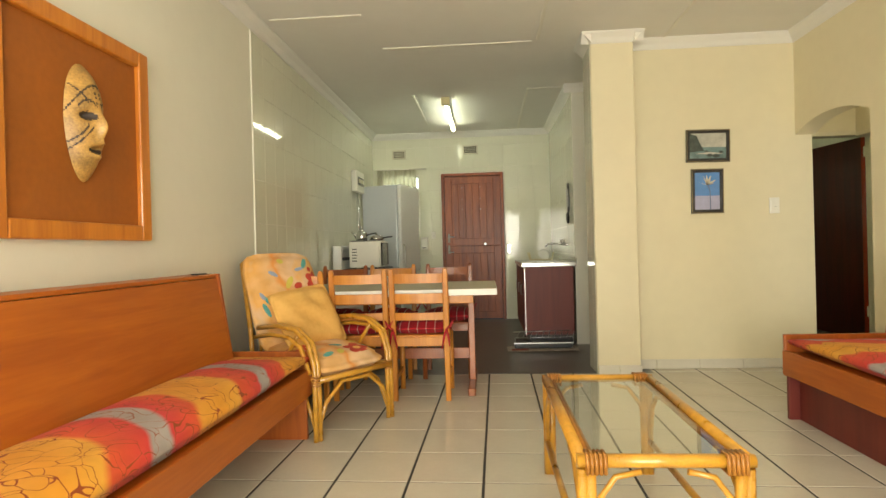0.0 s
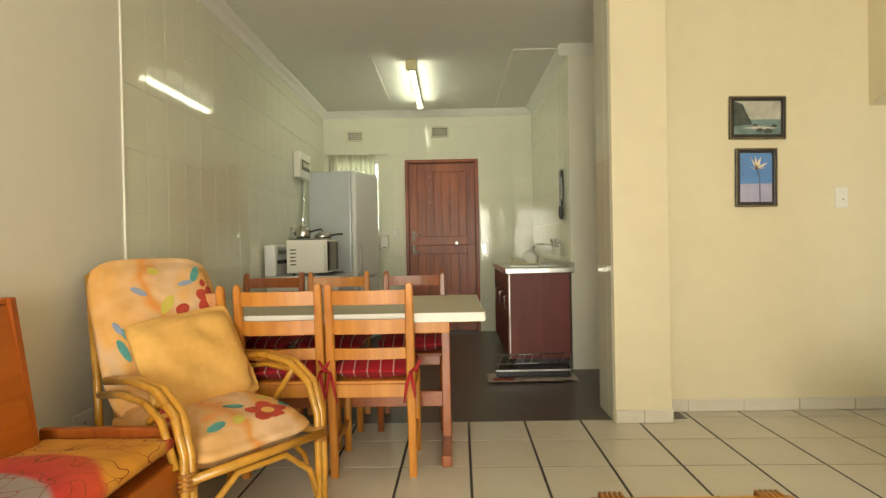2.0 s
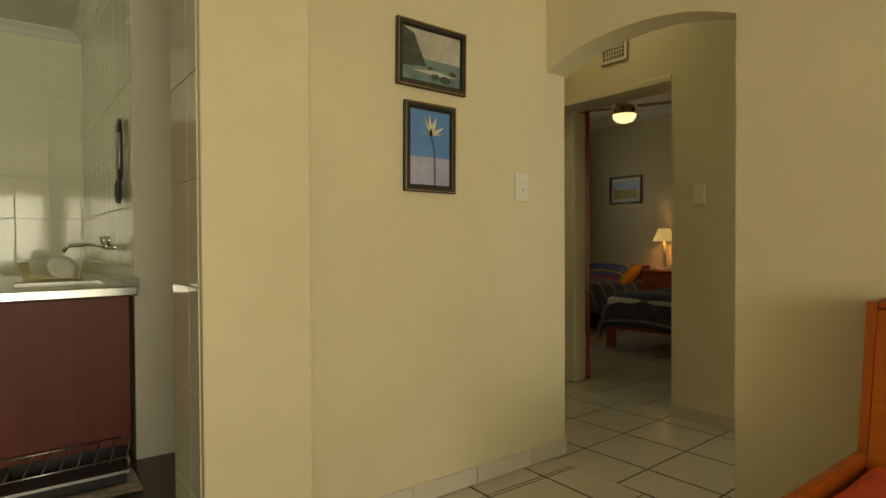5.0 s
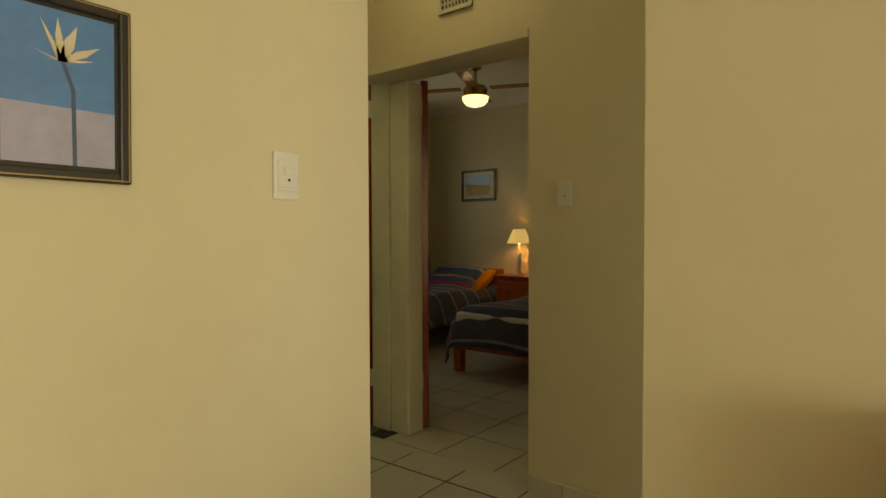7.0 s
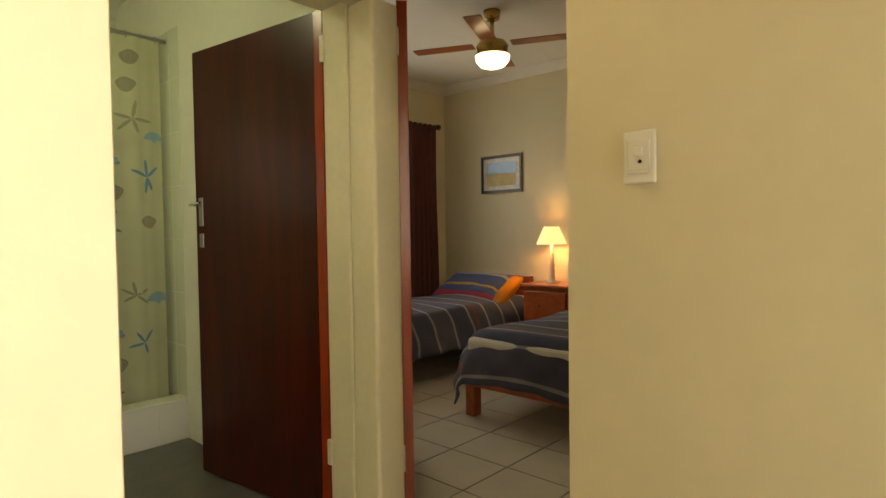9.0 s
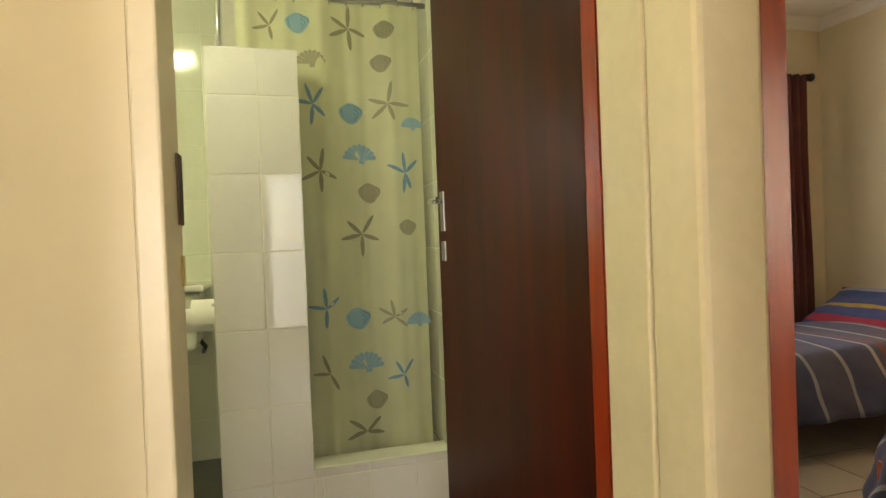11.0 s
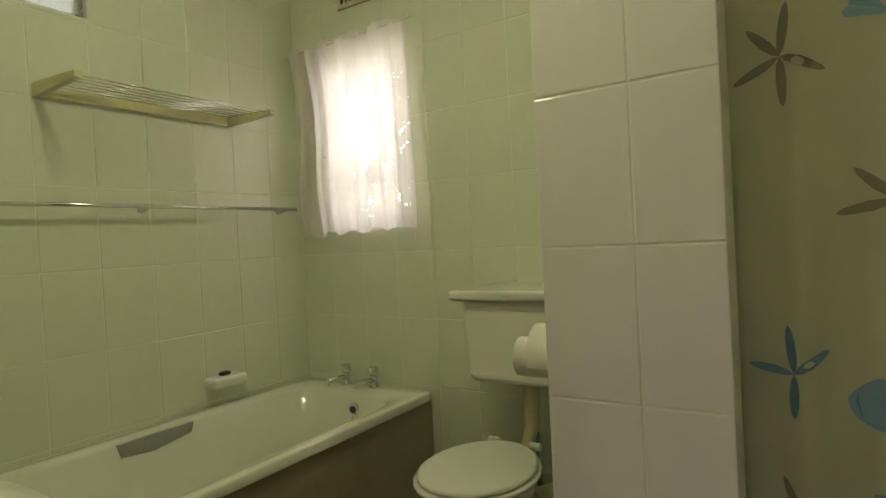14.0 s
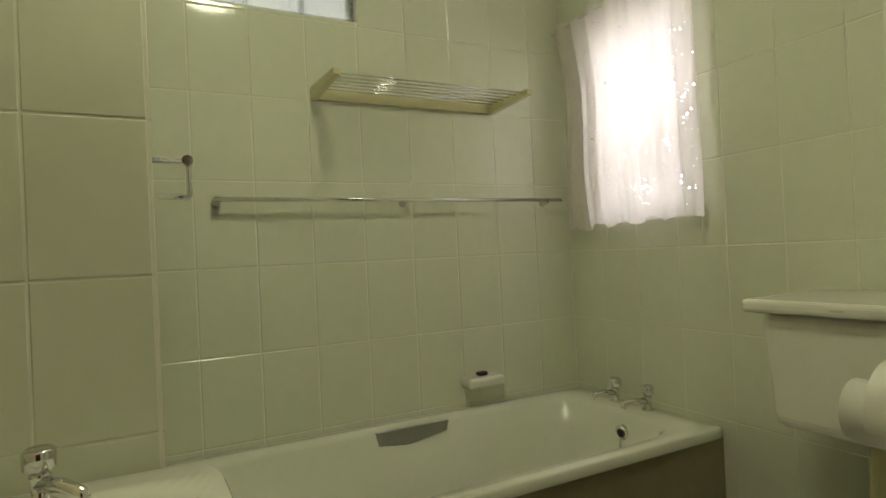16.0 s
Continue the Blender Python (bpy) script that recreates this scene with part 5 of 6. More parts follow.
def picture(name, y, x0, x1, z0, z1, label, tilt=0.0):
    p = thing(name, label, "picture", ((x0 + x1) / 2, y, (z0 + z1) / 2), 0)
    p.matrix_basis = pose((x0 + x1) / 2, y, (z0 + z1) / 2, 0, tilt, 0)
    w, h, t = (x1 - x0) / 2, (z1 - z0) / 2, 0.022
    for a in ((-w, -w + t, -h, h), (w - t, w, -h, h), (-w + t, w - t, -h, -h + t), (-w + t, w - t, h - t, h)):
        bx("frame_member", PICB, p, a[0], a[1], -0.02, -0.001, a[2], a[3], bevel=0.004)
    for a in ((-w + 0.004, -w + 0.007, -h + 0.004, h - 0.004), (w - 0.007, w - 0.004, -h + 0.004, h - 0.004), (-w + 0.007, w - 0.007, -h + 0.004, -h + 0.007), (-w + 0.007, w - 0.007, h - 0.007, h - 0.004)):
        bx("gilt_line", PICG, p, a[0], a[1], -0.0215, -0.0202, a[2], a[3], bevel=0)
    bx("mount", PICB, p, -w + t, w - t, -0.008, -0.002, -h + t, h - t, bevel=0)
    return p, w - t - 0.008, h - t - 0.008


def art(p, name, pts, material, depth):
    bm = bmesh.new()
    bm.faces.new([bm.verts.new((x, -0.010 - depth, z)) for x, z in pts])
    return part(name, bm, material, p)


SEA = mat("print_sea", (0.17, 0.27, 0.27), 0.3, vary=0.25, scale=14, coat=0.5)
SKYP = mat("print_cloud", (0.50, 0.50, 0.44), 0.3, vary=0.22, scale=12, coat=0.5)
ROCK = mat("print_rock", (0.06, 0.085, 0.075), 0.3, vary=0.3, scale=30, coat=0.5)
FOAM = mat("print_foam", (0.62, 0.60, 0.54), 0.3, vary=0.2, scale=30, coat=0.5)
BLUEP = mat("print_blue", (0.10, 0.27, 0.62), 0.25, vary=0.1, scale=5, coat=0.5)
LILAC = mat("print_lilac", (0.42, 0.42, 0.60), 0.25, vary=0.1, scale=5, coat=0.5)
PETW = mat("print_petal", (0.78, 0.70, 0.52), 0.3, vary=0.1, scale=20, coat=0.5)
STEMP = mat("print_stem", (0.08, 0.13, 0.24), 0.3, vary=0.1, scale=20, coat=0.5)
p, w, h = picture("seascape_picture", 5.069, 1.93, 2.27, 1.645, 1.905, "black framed print of surf breaking on rocks", 1.0)
art(p, "sky_print", [(-w, -h * 0.1), (w, -h * 0.1), (w, h), (-w, h)], SKYP, 0.0)
art(p, "sea_print", [(-w, -h), (w, -h), (w, -h * 0.1), (-w, -h * 0.1)], SEA, 0.0)
art(p, "cliff_print", [(-w, -h * 0.5), (-w * 0.2, -h * 0.4), (-w * 0.35, 0), (-w * 0.5, h * 0.4), (-w * 0.62, h * 0.8), (-w, h)], ROCK, 0.001)
art(p, "foam_print", [(-w * 0.7, -h * 0.62), (w * 0.1, -h * 0.5), (w * 0.9, -h * 0.62), (w * 0.2, -h * 0.72)], FOAM, 0.002)
for a, b, r in ((0.1, -0.75, 0.12), (0.45, -0.8, 0.16), (0.72, -0.5, 0.1), (-0.1, -0.45, 0.08)):
    art(p, "rock_print", [(w * (a + r * 1.3 * math.cos(k * 0.7)), h * (b + r * math.sin(k * 0.7))) for k in range(9)], ROCK, 0.003)
p, w, h = picture("flower_picture", 5.069, 1.962, 2.213, 1.238, 1.592, "black framed print of a crane flower on blue", 0.6)
art(p, "sky_print", [(-w, -h * 0.25), (w, -h * 0.25), (w, h), (-w, h)], BLUEP, 0.0)
art(p, "haze_print", [(-w, -h), (w, -h), (w, -h * 0.25), (-w, -h * 0.25)], LILAC, 0.0)
art(p, "stem_print", [(w * 0.20, -h), (w * 0.28, -h), (w * 0.26, h * 0.0), (w * 0.06, h * 0.36), (w * 0.0, h * 0.34), (w * 0.18, -h * 0.02)], STEMP, 0.001)
for ax, az in ((-0.75, 0.5), (-0.35, 0.86), (-0.05, 0.9), (0.3, 0.84), (0.72, 0.62), (0.6, 0.42), (-0.6, 0.36)):
    art(p, "petal_print", [(-0.05 * w, h * 0.34), (w * (ax * 0.5 - 0.07), h * (0.34 + (az - 0.34) * 0.6)), (w * ax, h * az), (w * (ax * 0.5 + 0.09), h * (0.34 + (az - 0.34) * 0.4)), (0.08 * w, h * 0.34)], PETW, 0.002)


def switch(name, m, w, h, label, sock=False):
    s = thing(name, label, "light switch" if not sock else "socket")
    s.matrix_basis = m
    bx("plate", PLAST, s, -w / 2, w / 2, -0.010, -0.0005, -h / 2, h / 2, bevel=0.004)
    bx("inner_plate", PLAST, s, -w * 0.34, w * 0.34, -0.0125, -0.0102, -h * 0.32, h * 0.32, bevel=0.002)
    bx("rocker", PLAST, s, -w * 0.14, w * 0.14, -0.017, -0.0127, h * 0.02, h * 0.18, bevel=0.002)
    tb("pin", BLACK, s, [(0.004, -0.0127, -h * 0.09), (0.004, -0.0145, -h * 0.09)], 0.004, 8)
    bx("seam", VENTL, s, -w * 0.34, w * 0.34, -0.0129, -0.0126, -h * 0.25, -h * 0.24, bevel=0)
    return s


switch("light_switch", pose(2.60, 5.069, 1.285), 0.078, 0.125, "white plastic light switch on the cream wall")
switch("light_switch", pose(3.858, 4.91, 1.295, 0, 0, -90), 0.07, 0.11, "old cream light switch in the passage")
switch("wall_socket", pose(LX + 0.001, 3.85, 0.36, 0, 0, 90), 0.12, 0.075, "white wall socket low on the wall", True)
switch("light_switch", pose(-0.42, 8.411, 1.2), 0.06, 0.1, "white light switch beside the entrance door")

# ---- bathroom door and bedroom door ----


def flush_door(name, m, width, side, label, levers=True):
    """A plain door leaf from its hinge at the origin along +x, its thickness along +y."""
    d = thing(name, label, "door")
    d.matrix_basis = m
    bx("leaf", DOORD, d, 0.004, width, 0.0, 0.04, 0.012, 2.0, bevel=0.002)
    bx("hinge_edge", DOORE, d, -0.0005, 0.0035, 0.0005, 0.0395, 0.012, 2.0, bevel=0)
    for z in (0.29, 1.85):
        h = bx("hinge", FRAMEP, d, -0.012, 0.012, side * 0.02 + 0.012, side * 0.02 + 0.030, z - 0.05, z + 0.05, bevel=0.003)
    for y, q in ((-0.004, -1), (0.044, 1)) if levers else ():
        bx("lock_plate", CHROMED, d, width - 0.06, width - 0.028, min(y, y - q * 0.004), max(y, y - q * 0.004), 1.185, 1.318, bevel=0.001)
        bx("lock_plate", CHROMED, d, width - 0.06, width - 0.028, min(y, y - q * 0.004), max(y, y - q * 0.004), 1.085, 1.15, bevel=0.001)
        tb("door_handle", CHROME, d, [(width - 0.012, y + q * 0.034, 1.283), (width - 0.044, y + q * 0.042, 1.286), (width - 0.095, y + q * 0.036, 1.292)], [0.005, 0.008, 0.006], 8)
        tb("spindle", CHROME, d, [(width - 0.044, y, 1.285), (width - 0.044, y + q * 0.042, 1.285)], 0.008, 8)
    return d


ang = math.degrees(math.atan2(7.07 - 6.235, 3.915 - 4.02))
bathroom_door = flush_door("bathroom_door", pose(4.06, 6.238, 0, 0, 0, ang), 0.885, 1, "dark mahogany flush door standing open")
# strip on the leaf face; its bright colour imitates the lit hinge edge
bx("hinge_strip", DOORE, bathroom_door, 0.004, 0.05, 0.0402, 0.0425, 0.012, 2.0, bevel=0, label="red varnished strip on the leaf, coloured as the lit hinge edge")
flush_door("bedroom_door", pose(4.19, 5.945, 0, 0, 0, 46), 0.76, 1, "dark mahogany flush door, open into the bedroom", False)

# ---- bathroom ----
# low wall of the shower and its step
SY = 7.63
bm = bmesh.new()
box(bm, 3.12, 3.475, SY, 7.75, 0.003, 1.952)
box(bm, 3.12, 3.22, 7.75, 8.569, 0.003, 1.952)
shower_wall = solid("wall_shower", bm, WGROUT, "low white tiled shower wall", "wall")
bm = bmesh.new()
box(bm, 3.476, 4.069, SY, 7.742, 0.003, 0.222)
step = solid("shower_step", bm, WGROUT, "tiled shower threshold", "step")
bx("coping", ACRYL, step, 3.477, 4.069, SY - 0.008, 7.748, 0.2225, 0.234, bevel=0.004)
rail = thing("shower_rail", "dark metal shower curtain rail", "rail")
tb("rod", CHROMED, rail, [(3.17, 7.80, 2.245), (4.068, 7.80, 2.245)], 0.012, 10)
tb("post", CHROMED, rail, [(3.17, 7.70, 1.953), (3.17, 7.74, 2.12), (3.17, 7.80, 2.245)], 0.009, 8)


def fold(x):
    return 0.022 * math.sin(x * 17) + 0.010 * math.sin(x * 41 + 1.0) + 0.004 * math.sin(x * 83)


CB, CT = 0.205, 2.235


def on_cloth(x, z, off=0.004):
    return (x, 7.80 + fold(x) * (1.15 - 0.4 * (z - CB) / (CT - CB)) - off, z)


sc = thing("shower_curtain", "sheer cream shower curtain printed with starfish and shells", "curtain", (-0.03, 0, 0))
bm = bmesh.new()
nx, nz = 120, 12
g = [[bm.verts.new(on_cloth(3.262 + 0.795 * i / nx, CB + (CT - CB) * j / nz, 0)) for i in range(nx + 1)] for j in range(nz + 1)]
for j in range(nz):
    for i in range(nx):
        q = bm.faces.new((g[j][i], g[j][i + 1], g[j + 1][i + 1], g[j + 1][i]))
        q.smooth = True
part("cloth", bm, CURT, sc)
for k in range(11):
    x = 3.28 + 0.076 * k
    tb("curtain_ring", CHROMED, sc, [(x + 0.0 * q, 7.80 + 0.018 * math.cos(q * math.tau / 10), 2.243 + 0.02 * math.sin(q * math.tau / 10)) for q in range(11)], 0.0025, 5)


def starfish(x, z, r, angles, material):
    """A five-armed starfish with slender leaf-shaped arms."""
    bm = bmesh.new()
    heart = bm.verts.new(on_cloth(x, z, 0.005))
    for n, deg in enumerate(angles):
        a = math.radians(deg)
        rr = r * (1.0, 0.86, 0.93, 0.8, 0.97)[n % 5]
        prof = ((0.0, 0.0), (0.15, 0.06), (0.42, 0.09), (0.7, 0.08), (0.9, 0.05), (1.0, 0.0))
        up = [(d, w) for d, w in prof]
        dn = [(d, -w) for d, w in prof[-2:0:-1]]
        pts = [(x + rr * d * math.cos(a) - r * w * math.sin(a), z + rr * d * math.sin(a) + r * w * math.cos(a)) for d, w in up[1:] + dn]
        pts = [p for p in pts if CB < p[1] < CT and p[0] < 4.055]
        if len(pts) > 2:
            bm.faces.new([heart] + [bm.verts.new(on_cloth(*p, 0.005 + 0.0003 * n)) for p in pts])
    part("starfish_print", bm, material, sc)


def shell(x, z, r, fill, line, scallop=True):
    bm = bmesh.new()
    if scallop:
        foot = bm.verts.new(on_cloth(x + r * 0.25, z - r * 0.7))
        for k in range(9):
            a0, a1 = math.radians(8 + 18.2 * k), math.radians(8 + 18.2 * k + 16.8)
            bx_, bz_ = x + r * 0.25, z - r * 0.8
            m = (a0 + a1) / 2
            pts = [(bx_ + 1.42 * r * math.cos(a0) - 0.2 * r, bz_ + 1.42 * r * math.sin(a0)), (bx_ + 1.55 * r * math.cos(m) - 0.2 * r, bz_ + 1.55 * r * math.sin(m)), (bx_ + 1.42 * r * math.cos(a1) - 0.2 * r, bz_ + 1.42 * r * math.sin(a1))]
            bm.faces.new([foot] + [bm.verts.new(on_cloth(*p)) for p in pts])
        bm.faces.new([foot] + [bm.verts.new(on_cloth(x + r * (0.25 + u), z - r * v)) for u, v in ((-0.3, 0.74), (-0.22, 0.98), (0.2, 0.98), (0.3, 0.74))])
        part("shell_print", bm, fill, sc)
        return
    pts = [(x + r * (1.02 + 0.10 * math.sin(3 * a)) * math.cos(a), z + r * (0.86 + 0.08 * math.sin(4 * a + 1)) * math.sin(a)) for a in [k * math.tau / 18 for k in range(18)]]
    bm.faces.new([bm.verts.new(on_cloth(*p)) for p in pts])
    sp = part("shell_print", bm, fill, sc)
    bm = bmesh.new()
    rows = []
    for q in range(49):
        a = q * 0.36
        rr = r * (0.98 - 0.85 * q / 48 + 0.07 * math.sin(q * 1.9))
        rows.append([bm.verts.new(on_cloth(x + (rr - d) * math.cos(a), z + 0.82 * (rr - d) * math.sin(a), 0.006)) for d in (0, r * 0.10)])
    for A, B in zip(rows, rows[1:]):
        bm.faces.new((A[0], B[0], B[1], A[1]))
    part("shell_ridges_print", bm, line, sp)


for x, z, r, turn, mm in ((3.571, 1.775, 0.108, (108, 57, 165, -49, -96), STARB), (3.905, 1.785, 0.115, (80, 164, 223, -71, -5), STARL), (3.592, 1.48, 0.112, (82, 130, 204, -25, -88), STARG),
                          (3.972, 1.47, 0.108, (95, 45, 155, -71, -96), STARB), (3.767, 1.195, 0.118, (57, 136, 192, -19, -90), STARG), (3.595, 0.872, 0.105, (95, 172, -92, 40), STARB),
                          (3.90, 0.815, 0.09, (150, 30, -40, 210, 100), STARL), (3.60, 0.584, 0.10, (110, 182, -63), STARG), (3.93, 0.552, 0.09, (55, 120, 200, -75), STARB),
                          (3.757, 0.30, 0.115, (143, 40, 195, -12), STARG), (3.74, 2.12, 0.115, (88, 150, 205, -20, -85), STARG), (3.40, 2.12, 0.09, (60, 130, 200, -80), STARG)):
    starfish(x, z, r * 0.9, turn, mm)
for x, z, r, fill, line, fan in ((3.738, 1.74, 0.052, STARC, STARB, False), (3.767, 1.565, 0.052, STARC, STARB, True), (3.808, 1.382, 0.05, STARL, STARG, False), (3.736, 0.815, 0.055, STARC, STARB, False),
                                 (3.762, 0.622, 0.055, STARC, STARB, True), (3.808, 0.437, 0.048, STARL, STARG, False), (4.008, 0.80, 0.04, STARC, STARB, True), (3.90, 2.12, 0.045, STARL, STARG, False),
                                 (3.88, 1.97, 0.045, STARL, STARG, False), (3.52, 2.13, 0.05, STARC, STARB, False), (3.565, 1.98, 0.045, STARL, STARG, True), (4.01, 1.70, 0.035, STARC, STARB, True), (3.975, 1.22, 0.04, STARL, STARG, False)):
    shell(x, z, r, fill, line, fan)

# bath
bt = thing("bathtub", "white acrylic bathtub with olive side panel", "bathtub")
bx0, bx1, by0, by1, zr = 1.402, 2.165, 6.842, 8.566, 0.50
bm = bmesh.new()
NB = 40


def oval(cx, cy, rx, ry, z, p):
    out = []
    for k in range(NB):
        a = k * math.tau / NB
        c, s = math.cos(a), math.sin(a)
        out.append(bm.verts.new((cx + rx * math.copysign(abs(c) ** (2 / p), c), cy + ry * math.copysign(abs(s) ** (2 / p), s), z)))
    return out


bcx, bcy = (bx0 + bx1) / 2, (by0 + by1) / 2
rw, rl = (bx1 - bx0) / 2, (by1 - by0) / 2
loops = [oval(bcx, bcy, rw, rl, zr - 0.035, 40), oval(bcx, bcy, rw, rl, zr - 0.006, 40), oval(bcx, bcy, rw - 0.008, rl - 0.008, zr, 40), oval(bcx, bcy - 0.02, rw - 0.055, rl - 0.10, zr - 0.002, 7),
         oval(bcx, bcy - 0.02, rw - 0.07, rl - 0.115, zr - 0.02, 6), oval(bcx, bcy - 0.01, rw - 0.10, rl - 0.16, zr - 0.25, 5), oval(bcx, bcy, rw - 0.15, rl - 0.25, zr - 0.37, 4), oval(bcx, bcy, 0.02, 0.02, zr - 0.375, 2)]
for A, B in zip(loops, loops[1:]):
    for k in range(NB):
        q = bm.faces.new((A[k], A[(k + 1) % NB], B[(k + 1) % NB], B[k]))
        q.smooth = True
bm.faces.new(loops[-1])
part("tub", bm, ACRYL, bt)
bx("side_panel", PANEL, bt, bx1 - 0.03, bx1 - 0.012, by0, by1, 0.004, zr - 0.037, bevel=0.002, label="dark brown side panel")
bm = bmesh.new()
for s, x in ((1, bx0 + 0.058), (-1, bx1 - 0.060)):
    yy = 7.70 if s == 1 else 7.63
    prof2 = [(yy - 0.15, zr - 0.012), (yy + 0.15, zr - 0.012), (yy + 0.14, zr - 0.05), (yy - 0.02, zr - 0.075), (yy - 0.14, zr - 0.06)]
    bm2 = bmesh.new()
    P = [[bm2.verts.new((x + s * d, y, z)) for y, z in prof2] for d in (0.004, 0.022)]
    for k in range(5):
        bm2.faces.new((P[0][k], P[0][(k + 1) % 5], P[1][(k + 1) % 5], P[1][k]))
    bm2.faces.new(P[0])
    bm2.faces.new(P[1][::-1])
    part("grip", bm2, CHROMED, bt, "grey recessed hand grip")
bm.free()
tb("overflow", CHROME, bt, [(1.825, 8.440, 0.425), (1.825, 8.412, 0.420)], 0.028, 16)
tb("overflow_centre", BLACK, bt, [(1.825, 8.411, 0.420), (1.825, 8.408, 0.4195)], 0.017, 12)
tb("plug_chain", CHROMED, bt, [(1.825, 8.407, 0.40), (1.826, 8.404, 0.36)], 0.004, 6)


def pillar_tap(name, x, y, z, dx, dy, label):
    t = thing(name, label, "tap", group="pillar taps")
    L = math.hypot(dx, dy)
    ux, uy = dx / L, dy / L
    bm = bmesh.new()
    turned(bm, [(0.024, 0), (0.024, 0.006), (0.015, 0.012), (0.014, 0.045), (0.017, 0.05), (0.012, 0.058)], (x, y, z), 16)
    part("body", bm, CHROME, t)
    bm = bmesh.new()
    turned(bm, [(0.014, 0.058), (0.024, 0.062), (0.025, 0.09), (0.019, 0.096), (0.016, 0.094)], (x, y, z), 10)
    part("knob", bm, CHROME, t)
    tb("spout", CHROME, t, [(x, y, z + 0.035), (x + ux * 0.05, y + uy * 0.05, z + 0.040), (x + ux * 0.095, y + uy * 0.095, z + 0.032), (x + ux * 0.10, y + uy * 0.10, z + 0.014)], [0.014, 0.012, 0.011, 0.011], 10)
    return t


pillar_tap("bath_tap", 1.70, 8.515, zr, -0.35, -1, "chrome pillar tap on the bath rim")
pillar_tap("bath_tap", 1.87, 8.515, zr, -0.35, -1, "chrome pillar tap on the bath rim")

# toilet
to = thing("toilet", "white ceramic toilet with low cistern, lid closed", "toilet", (-0.078, 0, 0))
tcx = 2.80
bm = bmesh.new()
box(bm, 2.60, 3.06, 8.235, 8.562, 0.655, 0.945, 0.03, 4)
for v in bm.verts:
    f_ = (v.co.z - 0.655) / 0.29
    v.co.x = tcx + 0.03 + (v.co.x - tcx - 0.03) * (0.88 + 0.12 * f_)
part("cistern", bm, CERAM, to)
bx("cistern_lid", CERAM, to, 2.575, 3.085, 8.205, 8.564, 0.947, 0.982, bevel=0.012, seg=3)
bx("maker_mark", VENTL, to, 2.80, 2.83, 8.2035, 8.2048, 0.962, 0.967, bevel=0)
bm = bmesh.new()
secs = [(0.0, 8.14, 0.105, 0.15), (0.06, 8.14, 0.10, 0.145), (0.16, 8.13, 0.095, 0.13), (0.26, 8.10, 0.13, 0.17), (0.34, 8.08, 0.165, 0.205), (0.385, 8.075, 0.18, 0.222), (0.398, 8.075, 0.175, 0.217)]
NT = 28
loops = [[bm.verts.new((2.75 + w * math.cos(k * math.tau / NT), c + d * math.sin(k * math.tau / NT), z + 0.003)) for k in range(NT)] for z, c, w, d in secs]
for A, B in zip(loops, loops[1:]):
    for k in range(NT):
        q = bm.faces.new((A[k], A[(k + 1) % NT], B[(k + 1) % NT], B[k]))
        q.smooth = True
bm.faces.new(loops[0][::-1])
bm.faces.new(loops[-1])
part("bowl", bm, CERAM, to)
for nm, z0, z1, e in (("seat", 0.403, 0.420, 0.0), ("lid", 0.421, 0.438, -0.012)):
    bm = bmesh.new()
    loops = [[bm.verts.new((2.75 + (0.195 + e + q) * math.cos(k * math.tau / NT) * (1 - 0.06 * math.sin(k * math.tau / NT)), 8.078 + (0.242 + e + q) * math.sin(k * math.tau / NT), z)) for k in range(NT)] for z, q in ((z0, -0.006), (z0 + 0.004, 0), (z1 - 0.004, 0), (z1, -0.008))]
    for A, B in zip(loops, loops[1:]):
        for k in range(NT):
            q = bm.faces.new((A[k], A[(k + 1) % NT], B[(k + 1) % NT], B[k]))
            q.smooth = True
    bm.faces.new(loops[0][::-1])
    bm.faces.new(loops[-1])
    part(nm, bm, CERAM, to)
for x in (2.68, 2.84):
    tb("seat_hinge", CERAM, to, [(x - 0.02, 8.31, 0.43), (x + 0.02, 8.31, 0.43)], 0.014, 8)
tb("flush_pipe", CREAMP, to, [(2.80, 8.40, 0.70), (2.80, 8.40, 0.62), (2.80, 8.38, 0.48), (2.79, 8.33, 0.38)], 0.024, 12)
tb("pipe_collar", CREAMP, to, [(2.80, 8.40, 0.62), (2.80, 8.40, 0.66)], 0.034, 12)
tb("soil_pipe", CREAMP, to, [(2.82, 8.30, 0.22), (2.86, 8.45, 0.20), (2.88, 8.56, 0.19)], 0.055, 14)
tb("inlet_pipe", BLACK, to, [(3.02, 8.45, 0.69), (3.05, 8.48, 0.64), (3.03, 8.55, 0.60)], 0.012, 8)
tbx = thing("toilet_brush", "blue handled toilet brush behind the toilet", "brush")
tb("handle", STARB, tbx, [(2.70, 8.47, 0.12), (2.70, 8.47, 0.42)], 0.008, 8)
tb("holder", PLAST, tbx, [(2.70, 8.47, 0.003), (2.70, 8.47, 0.13)], 0.035, 12)
rh = thing("toilet_roll_holder", "white wall toilet roll holder with a paper roll", "toilet roll", (-0.03, 0, 0))
tb("roll", PLAST, rh, [(2.99, 7.83, 0.855), (3.12, 7.83, 0.855)], 0.05, 20, "white paper roll")
bm = bmesh.new()
for k in range(36):
    a0, a1 = math.radians(-20 + 6 * k), math.radians(-14 + 6 * k)
    v = [bm.verts.new((x, 7.83 + r * math.cos(a), 0.865 + r * math.sin(a))) for a in (a0, a1) for r in (0.072, 0.077) for x in (3.04, 3.14)]
    for q in ((0, 1, 3, 2), (4, 6, 7, 5), (0, 4, 5, 1), (2, 3, 7, 6)):
        bm.faces.new([v[i] for i in q])
bmesh.ops.remove_doubles(bm, verts=bm.verts, dist=1e-4)
